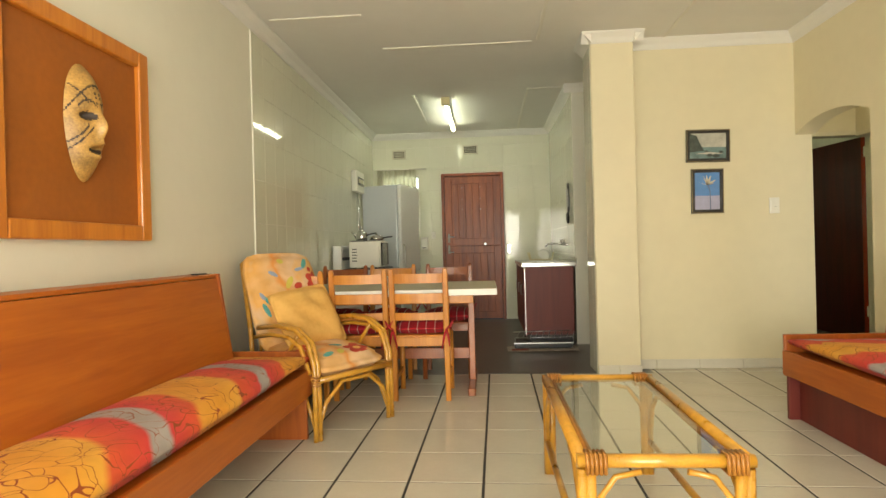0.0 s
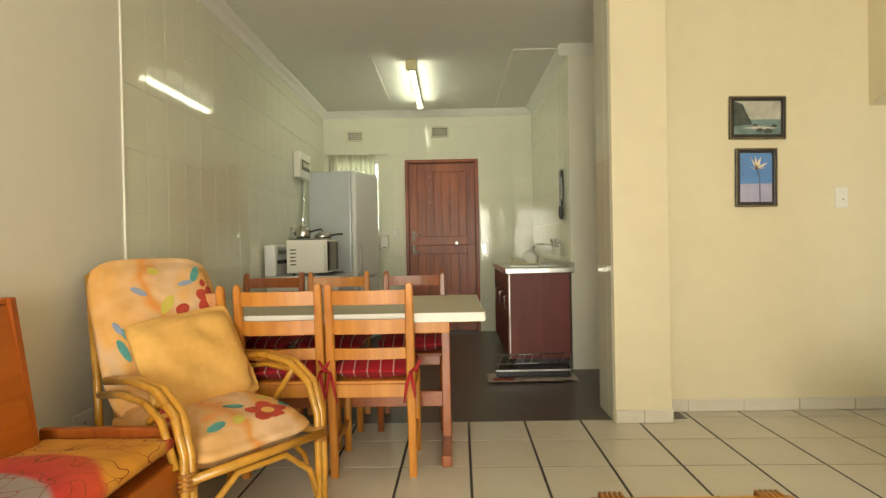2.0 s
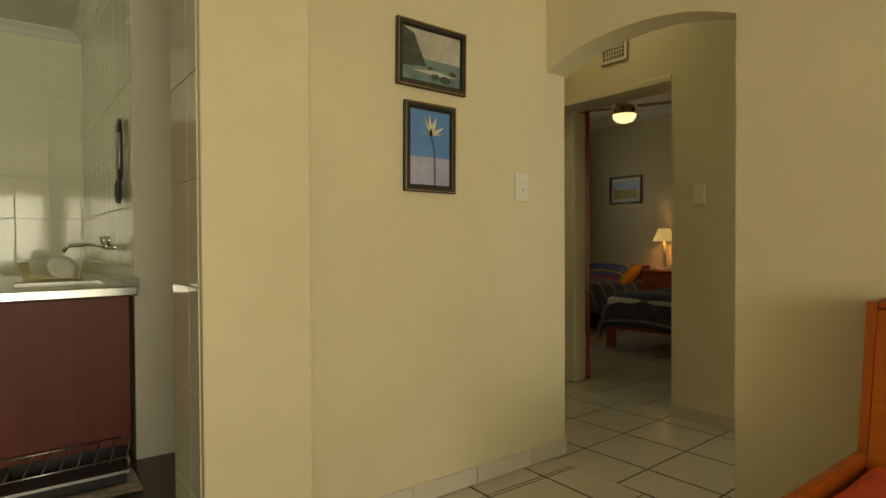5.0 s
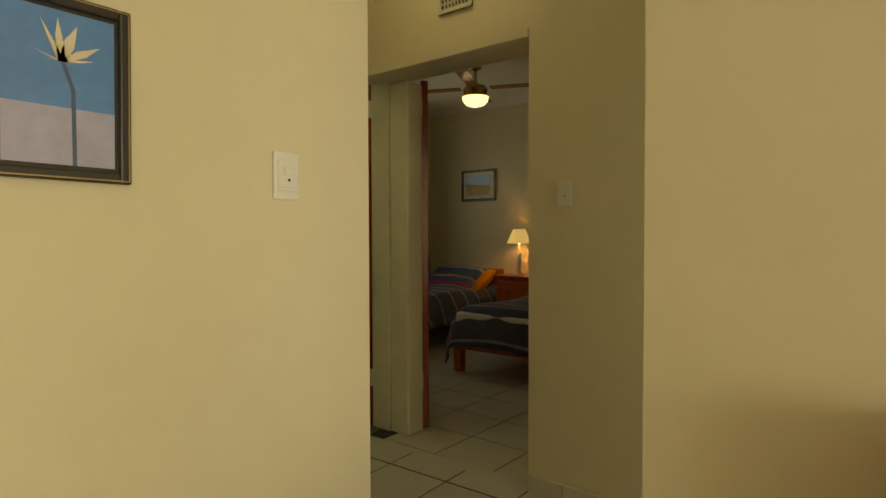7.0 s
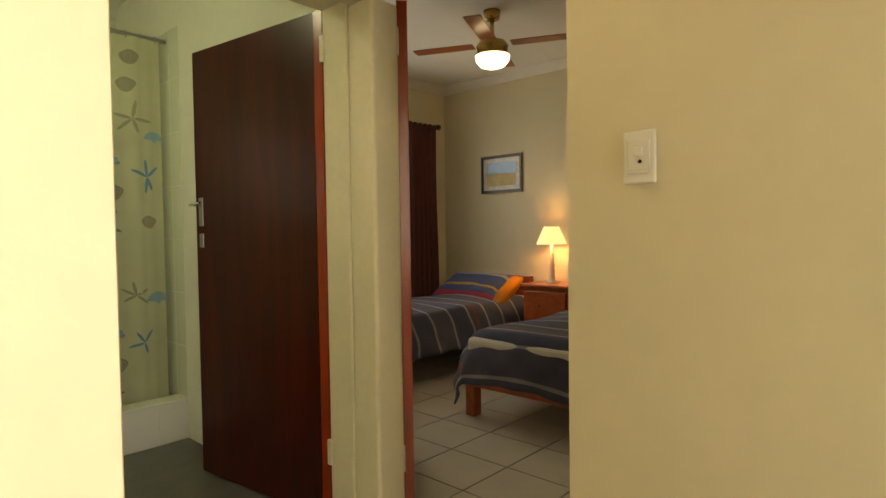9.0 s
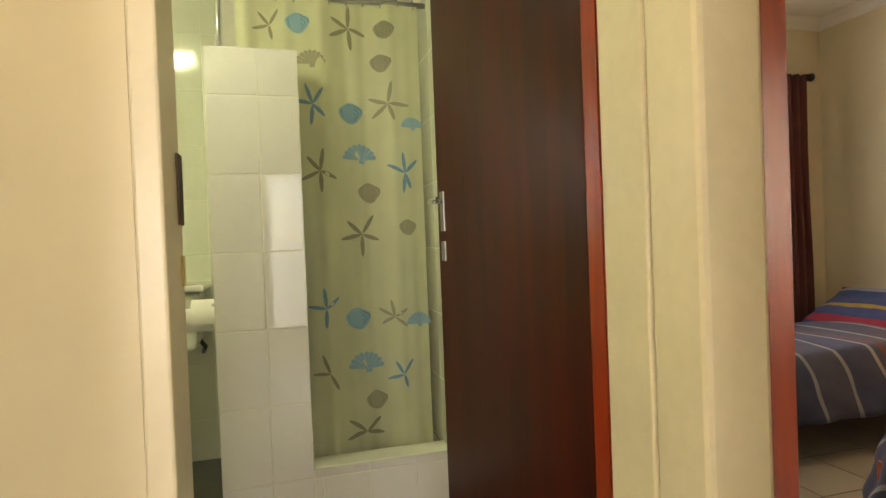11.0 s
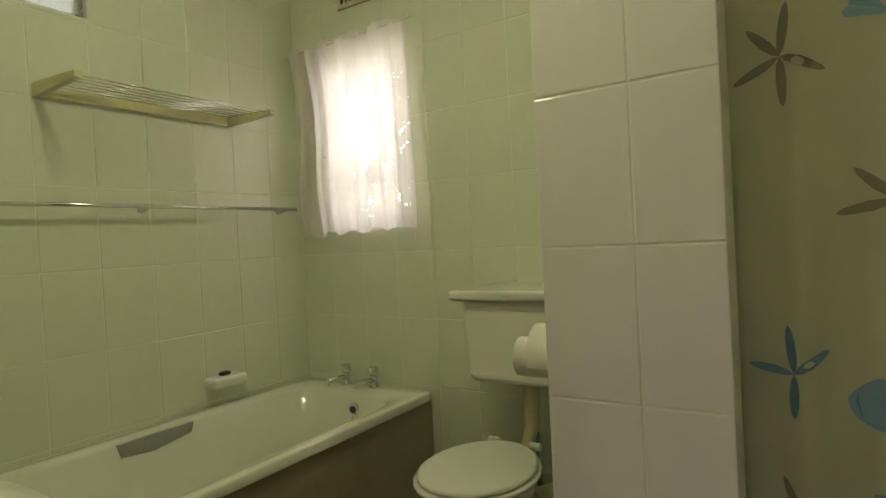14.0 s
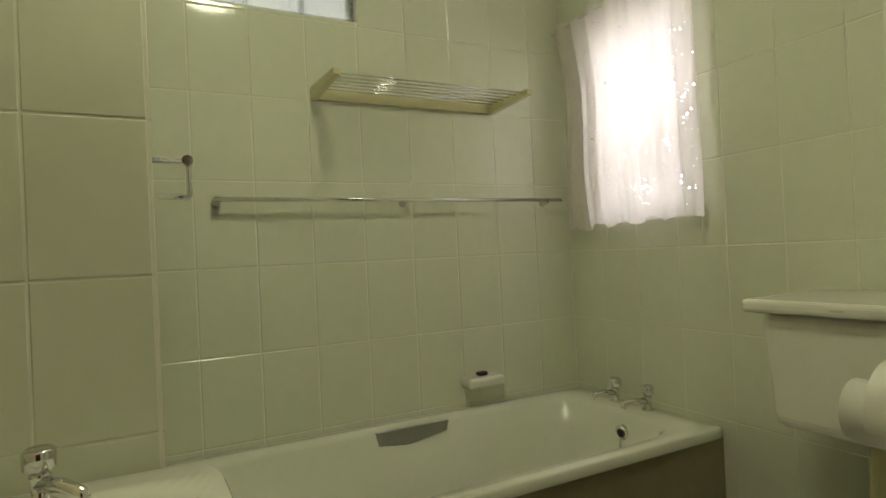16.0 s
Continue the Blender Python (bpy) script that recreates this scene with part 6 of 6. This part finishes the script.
part("cover", bm, PLAST, rh, "white plastic cover")
bx("bracket", PLAST, rh, 3.122, 3.146, 7.77, 7.89, 0.82, 0.93, bevel=0.004)

# basin beside the door
bs = thing("wash_basin", "white ceramic wash basin on the tiled wall", "basin")
bm = bmesh.new()
NB = 32
wx, wy = 2.555, 6.66


def bo(rx, ry, z, p, ox=0):
    return [bm.verts.new((wx + ox + rx * math.copysign(abs(math.cos(k * math.tau / NB)) ** (2 / p), math.cos(k * math.tau / NB)), wy + ry * math.copysign(abs(math.sin(k * math.tau / NB)) ** (2 / p), math.sin(k * math.tau / NB)), z)) for k in range(NB)]


RZ = 0.76
loops = [bo(0.16, 0.16, RZ - 0.18, 4), bo(0.25, 0.24, RZ - 0.10, 5), bo(0.285, 0.268, RZ - 0.035, 6), bo(0.290, 0.275, RZ - 0.01, 7), bo(0.284, 0.269, RZ, 7), bo(0.19, 0.215, RZ - 0.004, 3.4, 0.05), bo(0.18, 0.205, RZ - 0.025, 3, 0.05), bo(0.11, 0.13, RZ - 0.10, 2.3, 0.05), bo(0.02, 0.02, RZ - 0.12, 2, 0.05)]
for A, B in zip(loops, loops[1:]):
    for k in range(NB):
        q = bm.faces.new((A[k], A[(k + 1) % NB], B[(k + 1) % NB], B[k]))
        q.smooth = True
bm.faces.new(loops[0][::-1])
bm.faces.new(loops[-1])
part("bowl", bm, CERAM, bs)
bm = bmesh.new()
turned(bm, [(0.09, 0.003), (0.08, 0.05), (0.07, 0.40), (0.09, 0.60)], (2.52, 6.66, 0), 16)
part("pedestal", bm, CERAM, bs)
pillar_tap("basin_tap", 2.345, 6.46, 0.758, 1, 0.1, "chrome pillar tap on the basin")
pillar_tap("basin_tap", 2.345, 6.655, 0.758, 1, 0.9, "chrome pillar tap on the basin")

# shelf rack, rails, soap dish
sh = thing("towel_shelf", "yellowed plastic towel shelf with wire bars", "shelf")
for y, s in ((7.392, 1), (8.152, -1)):
    bm = bmesh.new()
    pr = [(0.001, 1.722), (0.001, 1.764), (0.02, 1.768), (0.30, 1.752), (0.30, 1.732), (0.03, 1.722)]
    P = [[bm.verts.new((1.403 + a, y + d, z)) for a, z in pr] for d in (-0.012, 0.012)]
    for k in range(6):
        bm.faces.new((P[0][k], P[0][(k + 1) % 6], P[1][(k + 1) % 6], P[1][k]))
    bm.faces.new(P[0])
    bm.faces.new(P[1][::-1])
    part("bracket", bm, CREAMP, sh)
bx("rear_bar", CREAMP, sh, 1.404, 1.422, 7.405, 8.139, 1.724, 1.762, bevel=0.003)
for k in range(6):
    tb("wire", CHROME, sh, [(1.45 + 0.044 * k, 7.405, 1.756 - 0.002 * k), (1.45 + 0.044 * k, 8.139, 1.756 - 0.002 * k)], 0.0035, 6)
tr_ = thing("towel_rail", "long chrome towel rail on the tiled wall", "towel rail")
tb("rod", CHROME, tr_, [(1.455, 7.03, 1.353), (1.455, 8.48, 1.353)], 0.008, 10)
for y in (7.04, 7.73, 8.41):
    tb("bracket", CHROME, tr_, [(1.404, y, 1.343), (1.455, y, 1.353)], [0.016, 0.011], 10)
hk = thing("towel_holder", "chrome swing towel holder on the end wall", "towel holder")
tb("arm", CHROME, hk, [(1.75, 6.840, 1.428), (1.75, 6.935, 1.428), (1.75, 6.938, 1.42), (1.75, 6.938, 1.334), (1.75, 6.935, 1.326), (1.75, 6.86, 1.330)], 0.008, 8)
tb("collar", CHROME, hk, [(1.75, 6.840, 1.428), (1.75, 6.848, 1.428)], 0.022, 12)
tb("knuckle", CHROME, hk, [(1.735, 6.935, 1.428), (1.765, 6.935, 1.428)], 0.015, 10)
sd = thing("soap_dish", "white ceramic soap dish with a dark soap", "soap dish")
bx("dish", CERAM, sd, 1.403, 1.49, 7.95, 8.12, 0.585, 0.63, bevel=0.015, seg=3)
bx("soap", MASKD, sd, 1.43, 1.46, 8.01, 8.055, 0.631, 0.647, bevel=0.006)

# bathroom lace curtain
lc = thing("lace_curtain", "white lace curtain over the bathroom window", "curtain")
tb("wire", WHITE, lc, [(1.41, 8.508, 2.115), (2.20, 8.508, 2.125)], 0.004, 6)
bm = bmesh.new()
nx, nz = 60, 8
g = [[bm.verts.new((1.445 + 0.035 * (1 - j / nz) - 0.02 * math.sin(j * 0.9) * (1 - i / nx) + (0.715 - 0.04 * (1 - j / nz)) * i / nx, 8.508 + 0.013 * math.sin(i * 0.75 + 0.3 * j) + 0.006 * math.sin(i * 1.9 + j * 0.6), 1.215 + 0.022 * i / nx + 0.012 * math.sin(i * 0.5) * (1 - j / nz) + (0.91 + 0.012 * math.sin(i * 0.42)) * j / nz)) for i in range(nx + 1)] for j in range(nz + 1)]
for j in range(nz):
    for i in range(nx):
        q = bm.faces.new((g[j][i], g[j][i + 1], g[j + 1][i + 1], g[j + 1][i]))
        q.smooth = True
part("cloth", bm, LACE, lc)

# row of glass blocks between bathroom and kitchen
for k in range(3):
    gb = tagged(new("glass_block", None), "clear rippled glass block high in the wall", "glass block", "glass blocks")
    bx("block", FROST, gb, 1.332, 1.397, 6.974 + 0.2 * k, 7.170 + 0.2 * k, 2.044, 2.221, bevel=0.006)


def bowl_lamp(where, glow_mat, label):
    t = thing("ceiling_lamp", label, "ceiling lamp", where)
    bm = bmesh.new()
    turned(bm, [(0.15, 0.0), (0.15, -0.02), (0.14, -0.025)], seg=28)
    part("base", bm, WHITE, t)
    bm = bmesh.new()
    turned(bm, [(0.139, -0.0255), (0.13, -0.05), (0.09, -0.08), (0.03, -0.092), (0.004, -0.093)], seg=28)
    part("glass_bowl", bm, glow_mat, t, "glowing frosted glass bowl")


bowl_lamp((2.66, 7.20, H - 0.001), BATHL, "round frosted bathroom ceiling lamp, lit")
# the second bowl is an added fill, out of view above the passage
bowl_lamp((3.40, 5.45, H - 0.001), PASSFILL, "round glowing bowl, added unseen on the ceiling to brighten the passage")

# ---- bedroom ----


def bed(x0, x1, y0, y1, label, seed):
    b = thing("bed", label, "bed", group="beds")
    for x in (x0 + 0.05, x1 - 0.06):
        for y in (y0 + 0.05, y1 - 0.05):
            bx("leg", BEDW, b, x - 0.035, x + 0.035, y - 0.035, y + 0.035, 0.001, 0.26, bevel=0.005)
    for y in (y0 + 0.012, y1 - 0.012):
        bx("side_rail", BEDW, b, x0, x1, y - 0.012, y + 0.012, 0.20, 0.33)
    bx("foot_rail", BEDW, b, x0 - 0.02, x0 + 0.005, y0, y1, 0.20, 0.33)
    bx("headboard", BEDW, b, x1 - 0.03, x1, y0 - 0.03, y1 + 0.03, 0.20, 0.72, bevel=0.012)
    bx("mattress", PLAST, b, x0 + 0.01, x1 - 0.04, y0 + 0.03, y1 - 0.03, 0.335, 0.49, bevel=0.03, seg=3)
    # blanket hanging over the foot and both sides
    bm = bmesh.new()
    la, lb, over = (x1 - x0) / 2 - 0.10, (y1 - y0) / 2 - 0.07, 0.42
    nu, nv = 70, 50
    g = []
    for i in range(nu + 1):
        row = []
        for j in range(nv + 1):
            p, r = -la - over + (2 * la + over + 0.06) * i / nu, -(lb + over) + 2 * (lb + over) * j / nv
            dx, dy = min(0.0, p + la), (max(0.0, abs(r) - lb)) * (1 if r > 0 else -1)
            d = math.hypot(dx, dy)
            rip = 1 + 0.35 * math.sin(p * 21 + seed) * math.sin(r * 23 + 1)
            k = 0.62 - 0.25 * d / over + 0.10 * (rip - 1)
            z = 0.525 - 0.95 * d * d / (d + 0.13) + 0.012 * math.sin(p * 7 + seed) * math.cos(r * 6)
            if abs(r) < lb:
                z += 0.02 * (1 - (r / lb) ** 2)
            row.append(bm.verts.new((max(p, -la) + dx * k, max(-lb, min(lb, r)) + dy * k, z)))
        g.append(row)
    for i in range(nu):
        for j in range(nv):
            q = bm.faces.new((g[i][j], g[i + 1][j], g[i + 1][j + 1], g[i][j + 1]))
            q.smooth = True
    uvl = bm.loops.layers.uv.new("cloth")
    place = {g[i][j]: ((2 * la + over) * i / nu, 2 * (lb + over) * j / nv) for i in range(nu + 1) for j in range(nv + 1)}
    for q in bm.faces:
        for lp in q.loops:
            lp[uvl].uv = place[lp.vert]
    m = part("blanket", bm, BEDC, b, "dark blue blanket with grey and red stripes")
    m.location = ((x0 + x1) / 2, (y0 + y1) / 2, 0)
    m.modifiers.new("thickness", "SOLIDIFY").thickness = 0.012
    bm = bmesh.new()
    soft(bm, 0.42, y1 - y0 - 0.12, 0.12, 0.03, 10, seed + 3, wrinkle=0.012)
    p = part("pillow", bm, PILLC, b, "blue striped pillow")
    p.matrix_basis = pose(x1 - 0.27, (y0 + y1) / 2 + 0.03, 0.60, 0, -28, 0)
    bm = bmesh.new()
    soft(bm, 0.42, 0.07, 0.10, 0.02, 8, seed + 5)
    e = part("pillow_edge", bm, PILLO, b, "orange pillow border")
    e.matrix_basis = pose(x1 - 0.27, y0 + 0.07, 0.60, 0, -28, 0)
    return b


bed(5.25, 7.19, 7.42, 8.32, "single bed with red pine frame and blue striped blanket", 4)
bed(5.37, 7.19, 5.80, 6.72, "single bed with blue striped blanket, foot towards the door", 9)
bd = thing("bedside_cabinet", "red pine bedside cabinet", "bedside cabinet")
bx("body", BEDW, bd, 6.83, 7.19, 6.82, 7.26, 0.05, 0.655)
bx("top", BEDW, bd, 6.80, 7.195, 6.80, 7.28, 0.656, 0.68, bevel=0.006)
for z in (0.10, 0.38):
    d = bx("drawer", BEDW, bd, 6.812, 6.829, 6.84, 7.24, z, z + 0.24)
    tb("handle", BRASS, d, [(6.81, 7.09, z + 0.12), (6.79, 7.09, z + 0.12)], 0.014, 10)
for x in (6.86, 7.16):
    for y in (6.85, 7.23):
        bx("foot", BEDW, bd, x - 0.02, x + 0.02, y - 0.02, y + 0.02, 0.001, 0.05)
bl = thing("bedside_lamp", "lit bedside lamp with a warm shade and turned glass stem", "lamp", (7.0, 7.08, 0.68))
bm = bmesh.new()
turned(bm, [(0.06, 0), (0.06, 0.012), (0.02, 0.025), (0.03, 0.05), (0.018, 0.075), (0.03, 0.10), (0.018, 0.125), (0.03, 0.15), (0.018, 0.19), (0.03, 0.22), (0.012, 0.26), (0.012, 0.36)], seg=16)
part("stem", bm, CERAM, bl)
bm = bmesh.new()
NBL = 24
A = [[bm.verts.new((r * math.cos(k * math.tau / NBL), r * math.sin(k * math.tau / NBL), z)) for k in range(NBL)] for r, z in ((0.13, 0.34), (0.065, 0.49))]
for k in range(NBL):
    q = bm.faces.new((A[0][k], A[0][(k + 1) % NBL], A[1][(k + 1) % NBL], A[1][k]))
    q.smooth = True
part("shade", bm, SHADE, bl, "glowing cream shade")
fan = thing("ceiling_fan", "ceiling fan with wooden blades and a lit glass bowl", "ceiling fan", (5.85, 6.82, 0))
tb("rod", BRASS, fan, [(0, 0, H - 0.001), (0, 0, 2.40)], 0.014, 10)
bm = bmesh.new()
turned(bm, [(0.06, H - 0.001), (0.05, H - 0.06), (0.02, H - 0.07)], seg=20)
part("ceiling_rose", bm, BRASS, fan)
bm = bmesh.new()
turned(bm, [(0.03, 2.44), (0.09, 2.43), (0.11, 2.40), (0.10, 2.355), (0.12, 2.345), (0.12, 2.335)], seg=24)
part("motor", bm, BRASS, fan)
bm = bmesh.new()
turned(bm, [(0.118, 2.334), (0.112, 2.30), (0.085, 2.268), (0.04, 2.252), (0.005, 2.248)], seg=24)
part("glass_bowl", bm, FANGL, fan, "glowing frosted glass bowl")
for k in range(4):
    bm = bmesh.new()
    box(bm, 0.13, 0.56, -0.055, 0.055, 2.41, 2.416, 0.002, 1)
    o = part("blade", bm, PINED, fan)
    o.matrix_basis = pose(0, 0, 0, 0, 0, 25 + 90 * k) @ pose(0, 0, 0, 0, 0, 0)
bp, w, h = picture("bedroom_picture", 0, -0.245, 0.245, -0.183, 0.183, "black framed landscape print in blue and yellow")
bp.matrix_basis = pose(7.199, 7.755, 1.69, 0, 0, -90)
art(bp, "white_mount_print", [(-w, -h), (w, -h), (w, h), (-w, h)], FOAM, 0.0)
art(bp, "sky_print", [(-w * 0.8, 0), (w * 0.8, 0), (w * 0.8, h * 0.75), (-w * 0.8, h * 0.75)], BLUEP, 0.001)
art(bp, "field_print", [(-w * 0.8, -h * 0.75), (w * 0.8, -h * 0.75), (w * 0.8, -0.002), (-w * 0.8, 0.01)], mat("print_yellow", (0.5, 0.36, 0.05), 0.3, vary=0.2, scale=12), 0.001)
dp = thing("bedroom_drape", "maroon drape hanging beside the bedroom window", "curtain")
tb("rod", BLACK, dp, [(4.75, 8.41, 2.20), (6.98, 8.41, 2.20)], 0.012, 8)
tb("finial", BLACK, dp, [(6.98, 8.41, 2.20), (7.02, 8.41, 2.20)], [0.022, 0.03], 10)
for xa, xb in ((6.55, 6.93), (4.8, 5.1)):
    bm = bmesh.new()
    nx, nz = 40, 8
    g = [[bm.verts.new((xa + (xb - xa) * i / nx + 0.02 * (1 - j / nz), 8.40 + 0.028 * math.sin(i * 0.9) + 0.006 * math.sin(j + i), 0.15 + 2.06 * j / nz)) for i in range(nx + 1)] for j in range(nz + 1)]
    for j in range(nz):
        for i in range(nx):
            q = bm.faces.new((g[j][i], g[j][i + 1], g[j + 1][i + 1], g[j + 1][i]))
            q.smooth = True
    part("cloth", bm, DRAPE, dp)

# ---- tiles and skirting, last ----
def spun(x, y, deg):
    return Matrix.Translation((x, y, -0.0025)) @ pose(0, 0, 0, 0, 0, deg) @ Matrix.Translation((-x, -y, 0))


TX, TY = 0.328, 0.36
living, hall = spun(0.972, 4.60, -0.9), Matrix.Translation((0, 0, 0.0012)) @ spun(3.03, 5.055, 2.2)
tiled(floor, living, LX - 0.12, RX + 0.04, 0.42, 4.98, TX, TY, 0.972 - TX * 20, 4.60 - TY * 20, FTILE, 0.012, 0.0027, gap_v=0.008, jit=0.0003, name="floor_tile")
tiled(floor, living, 1.40, RX + 0.04, 4.98, 5.15, TX, TY, 0.972 - TX * 20, 4.60 - TY * 20, FTILE, 0.012, 0.0027, gap_v=0.008, name="floor_tile")
tiled(floor, hall, RX + 0.02, 3.95, 3.32, 6.12, 0.345, 0.345, 3.03 - 0.345 * 20, 5.055 - 0.345 * 20, FTILE, 0.012, 0.0027, gap_v=0.008, jit=0.0003, name="floor_tile")
# tiles farther off lie in one piece
bm = bmesh.new()
for x0, x1, y0, y1 in ((LX, RX, -1.65, 0.37), (3.86, 7.2, 4.32, 8.5)):
    i = math.floor((x0 - 0.972) / TX)
    while 0.972 + i * TX < x1:
        j = math.floor((y0 - 4.60) / TY)
        while 4.60 + j * TY < y1:
            a, b, c, d = max(x0, 0.972 + i * TX) + 0.004, min(x1, 0.972 + (i + 1) * TX) - 0.004, max(y0, 4.60 + j * TY) + 0.004, min(y1, 4.60 + (j + 1) * TY) - 0.004
            if b - a > 0.01 and d - c > 0.01 and not (c > 6.0 and a < 4.2):
                v = [bm.verts.new(q) for q in ((a, c, 0), (b, c, 0), (b, d, 0), (a, d, 0), (a, c, -0.006), (b, c, -0.006), (b, d, -0.006), (a, d, -0.006))]
                for q in ((0, 1, 2, 3), (0, 4, 5, 1), (1, 5, 6, 2), (2, 6, 7, 3), (3, 7, 4, 0)):
                    bm.faces.new([v[k] for k in q])
            j += 1
        i += 1
far = part("floor_tiles_far", bm, FTILE, floor)
far["kind"] = "stuff"


def along(o, u, v):
    """The matrix that carries (u, v, out) to the world, from an origin and two directions."""
    u, v = Vector(u), Vector(v)
    n = u.cross(v)
    return Matrix.Translation(o) @ Matrix((u, v, n)).transposed().to_4x4()


# skirting tiles: one tile high, joints on the floor grid
tiled(pic_wall, along((0, 5.07, 0), (1, 0, 0), (0, 0, 1)), 1.49, 2.898, 0.001, 0.078, 0.335, 0.078, 1.66, 0.001, SKIRT, 0.004, 0.009, name="skirting_tile")
tiled(column, along((0, 4.86, 0), (1, 0, 0), (0, 0, 1)), 1.166, 1.492, 0.001, 0.078, 0.335, 0.078, 1.325, 0.001, SKIRT, 0.004, 0.009, name="skirting_tile")
tiled(column, along((1.487, 0, 0), (0, 1, 0), (0, 0, 1)), 4.86, 5.06, 0.001, 0.078, TX, 0.078, 4.86, 0.001, SKIRT, 0.004, 0.009, name="skirting_tile")
tiled(wall_e, along((3.86, 0, 0), (0, -1, 0), (0, 0, 1)), -5.09, -3.33, 0.001, 0.078, TY, 0.078, -4.917, 0.001, SKIRT, 0.004, 0.009, name="skirting_tile")
tiled(pic_wall, along((2.90, 0, 0), (0, 1, 0), (0, 0, 1)), 5.062, 5.20, 0.001, 0.078, TX, 0.078, 5.062, 0.001, SKIRT, 0.004, 0.009, name="skirting_tile")

# kitchen wall tiles
KW, KH = 0.205, 0.305
tiled(wall_w, along((LX, 0, 0), (0, 1, 0), (0, 0, 1)), 4.20, 8.42, 0.002, H - 0.08, KW, KH, 4.20, 0.002, WTILE, 0.003, 0.0035, jit=0.00012)
bm = bmesh.new()
box(bm, LX + 0.0002, LX + 0.009, 4.188, 4.199, 0.0, H - 0.079)
solid("trim_tile_edge", bm, WHITE, "white tile edge strip", "trim")
tiled(wall_nk, along((0, 8.42, 0), (1, 0, 0), (0, 0, 1)), LX, 1.22, 0.002, H - 0.08, KW, KH, 0.58, 0.002, WTILE, 0.003, 0.0035, [(-0.312, 0.588, 0, 2.073), (-1.14, -0.60, 1.2, 2.06)], jit=0.00012)
tiled(wall_kp, along((1.22, 0, 0), (0, -1, 0), (0, 0, 1)), -6.835, -6.272, 0.002, H - 0.08, KW, KH, -8.41, 0.002, WTILE, 0.003, 0.0035, jit=0.00012)
tiled(wall_kr, along((1.22, 0, 0), (0, -1, 0), (0, 0, 1)), -8.41, -6.837, 0.002, H - 0.08, KW, KH, -8.41, 0.002, WTILE, 0.003, 0.0035, jit=0.00012)
tiled(column, along((1.163, 0, 0), (0, -1, 0), (0, 0, 1)), -5.195, -4.885, 0.002, H - 0.08, 0.205, KH, -5.195, 0.002, WTILE, 0.003, 0.0035, jit=0.00012)

# bathroom wall tiles
BW, BH, BZ = 0.2, 0.3, 0.222
tiled(wall_bw, along((1.40, 0, 0), (0, 1, 0), (0, 0, 1)), 6.84, 8.568, 0.50, H - 0.08, BW, BH, 6.971, BZ, BTILE, 0.0035, 0.0016, [(6.97, 7.576, 2.04, 2.225)], jit=0.00012)
tiled(wall_bn, along((0, 8.57, 0), (1, 0, 0), (0, 0, 1)), 1.402, 3.118, 0.003, H - 0.08, BW, BH, 1.402, BZ, BTILE, 0.0035, 0.0016, [(1.64, 2.11, 1.235, 2.04)], jit=0.00012)
tiled(nib, along((2.25, 0, 0), (0, 1, 0), (0, 0, 1)), 6.225, 6.838, 0.003, H - 0.05, BW, BH, 6.634, BZ, BTILE, 0.0035, 0.0016, jit=0.00012)
tiled(nib, along((0, 6.838, 0), (-1, 0, 0), (0, 0, 1)), -2.25, -1.402, 0.50, H - 0.05, BW, BH, -2.25, BZ, BTILE, 0.0035, 0.0016, jit=0.00012)
tiled(shower_wall, along((0, SY, 0), (1, 0, 0), (0, 0, 1)), 3.117, 3.478, 0.004, 1.955, 0.198, 0.315, 3.117, 0.19, PTILE, 0.0035, 0.0016, jit=0.00012)
tiled(step, along((0, SY, 0), (1, 0, 0), (0, 0, 1)), 3.48, 4.068, 0.004, 0.221, 0.198, 0.315, 3.513, 0.19, PTILE, 0.0035, 0.0016)
tiled(shower_wall, along((0, 0, 1.952), (1, 0, 0), (0, 1, 0)), 3.117, 3.478, 7.628, 7.75, 0.198, 0.2, 3.117, 7.628, PTILE, 0.003, 0.005)
tiled(wall_be, along((4.07, 0, 0), (0, -1, 0), (0, 0, 1)), -8.56, -7.63, 0.2, 2.3, 0.2, BH, -8.56, BZ, BTILE, 0.0035, 0.0016)
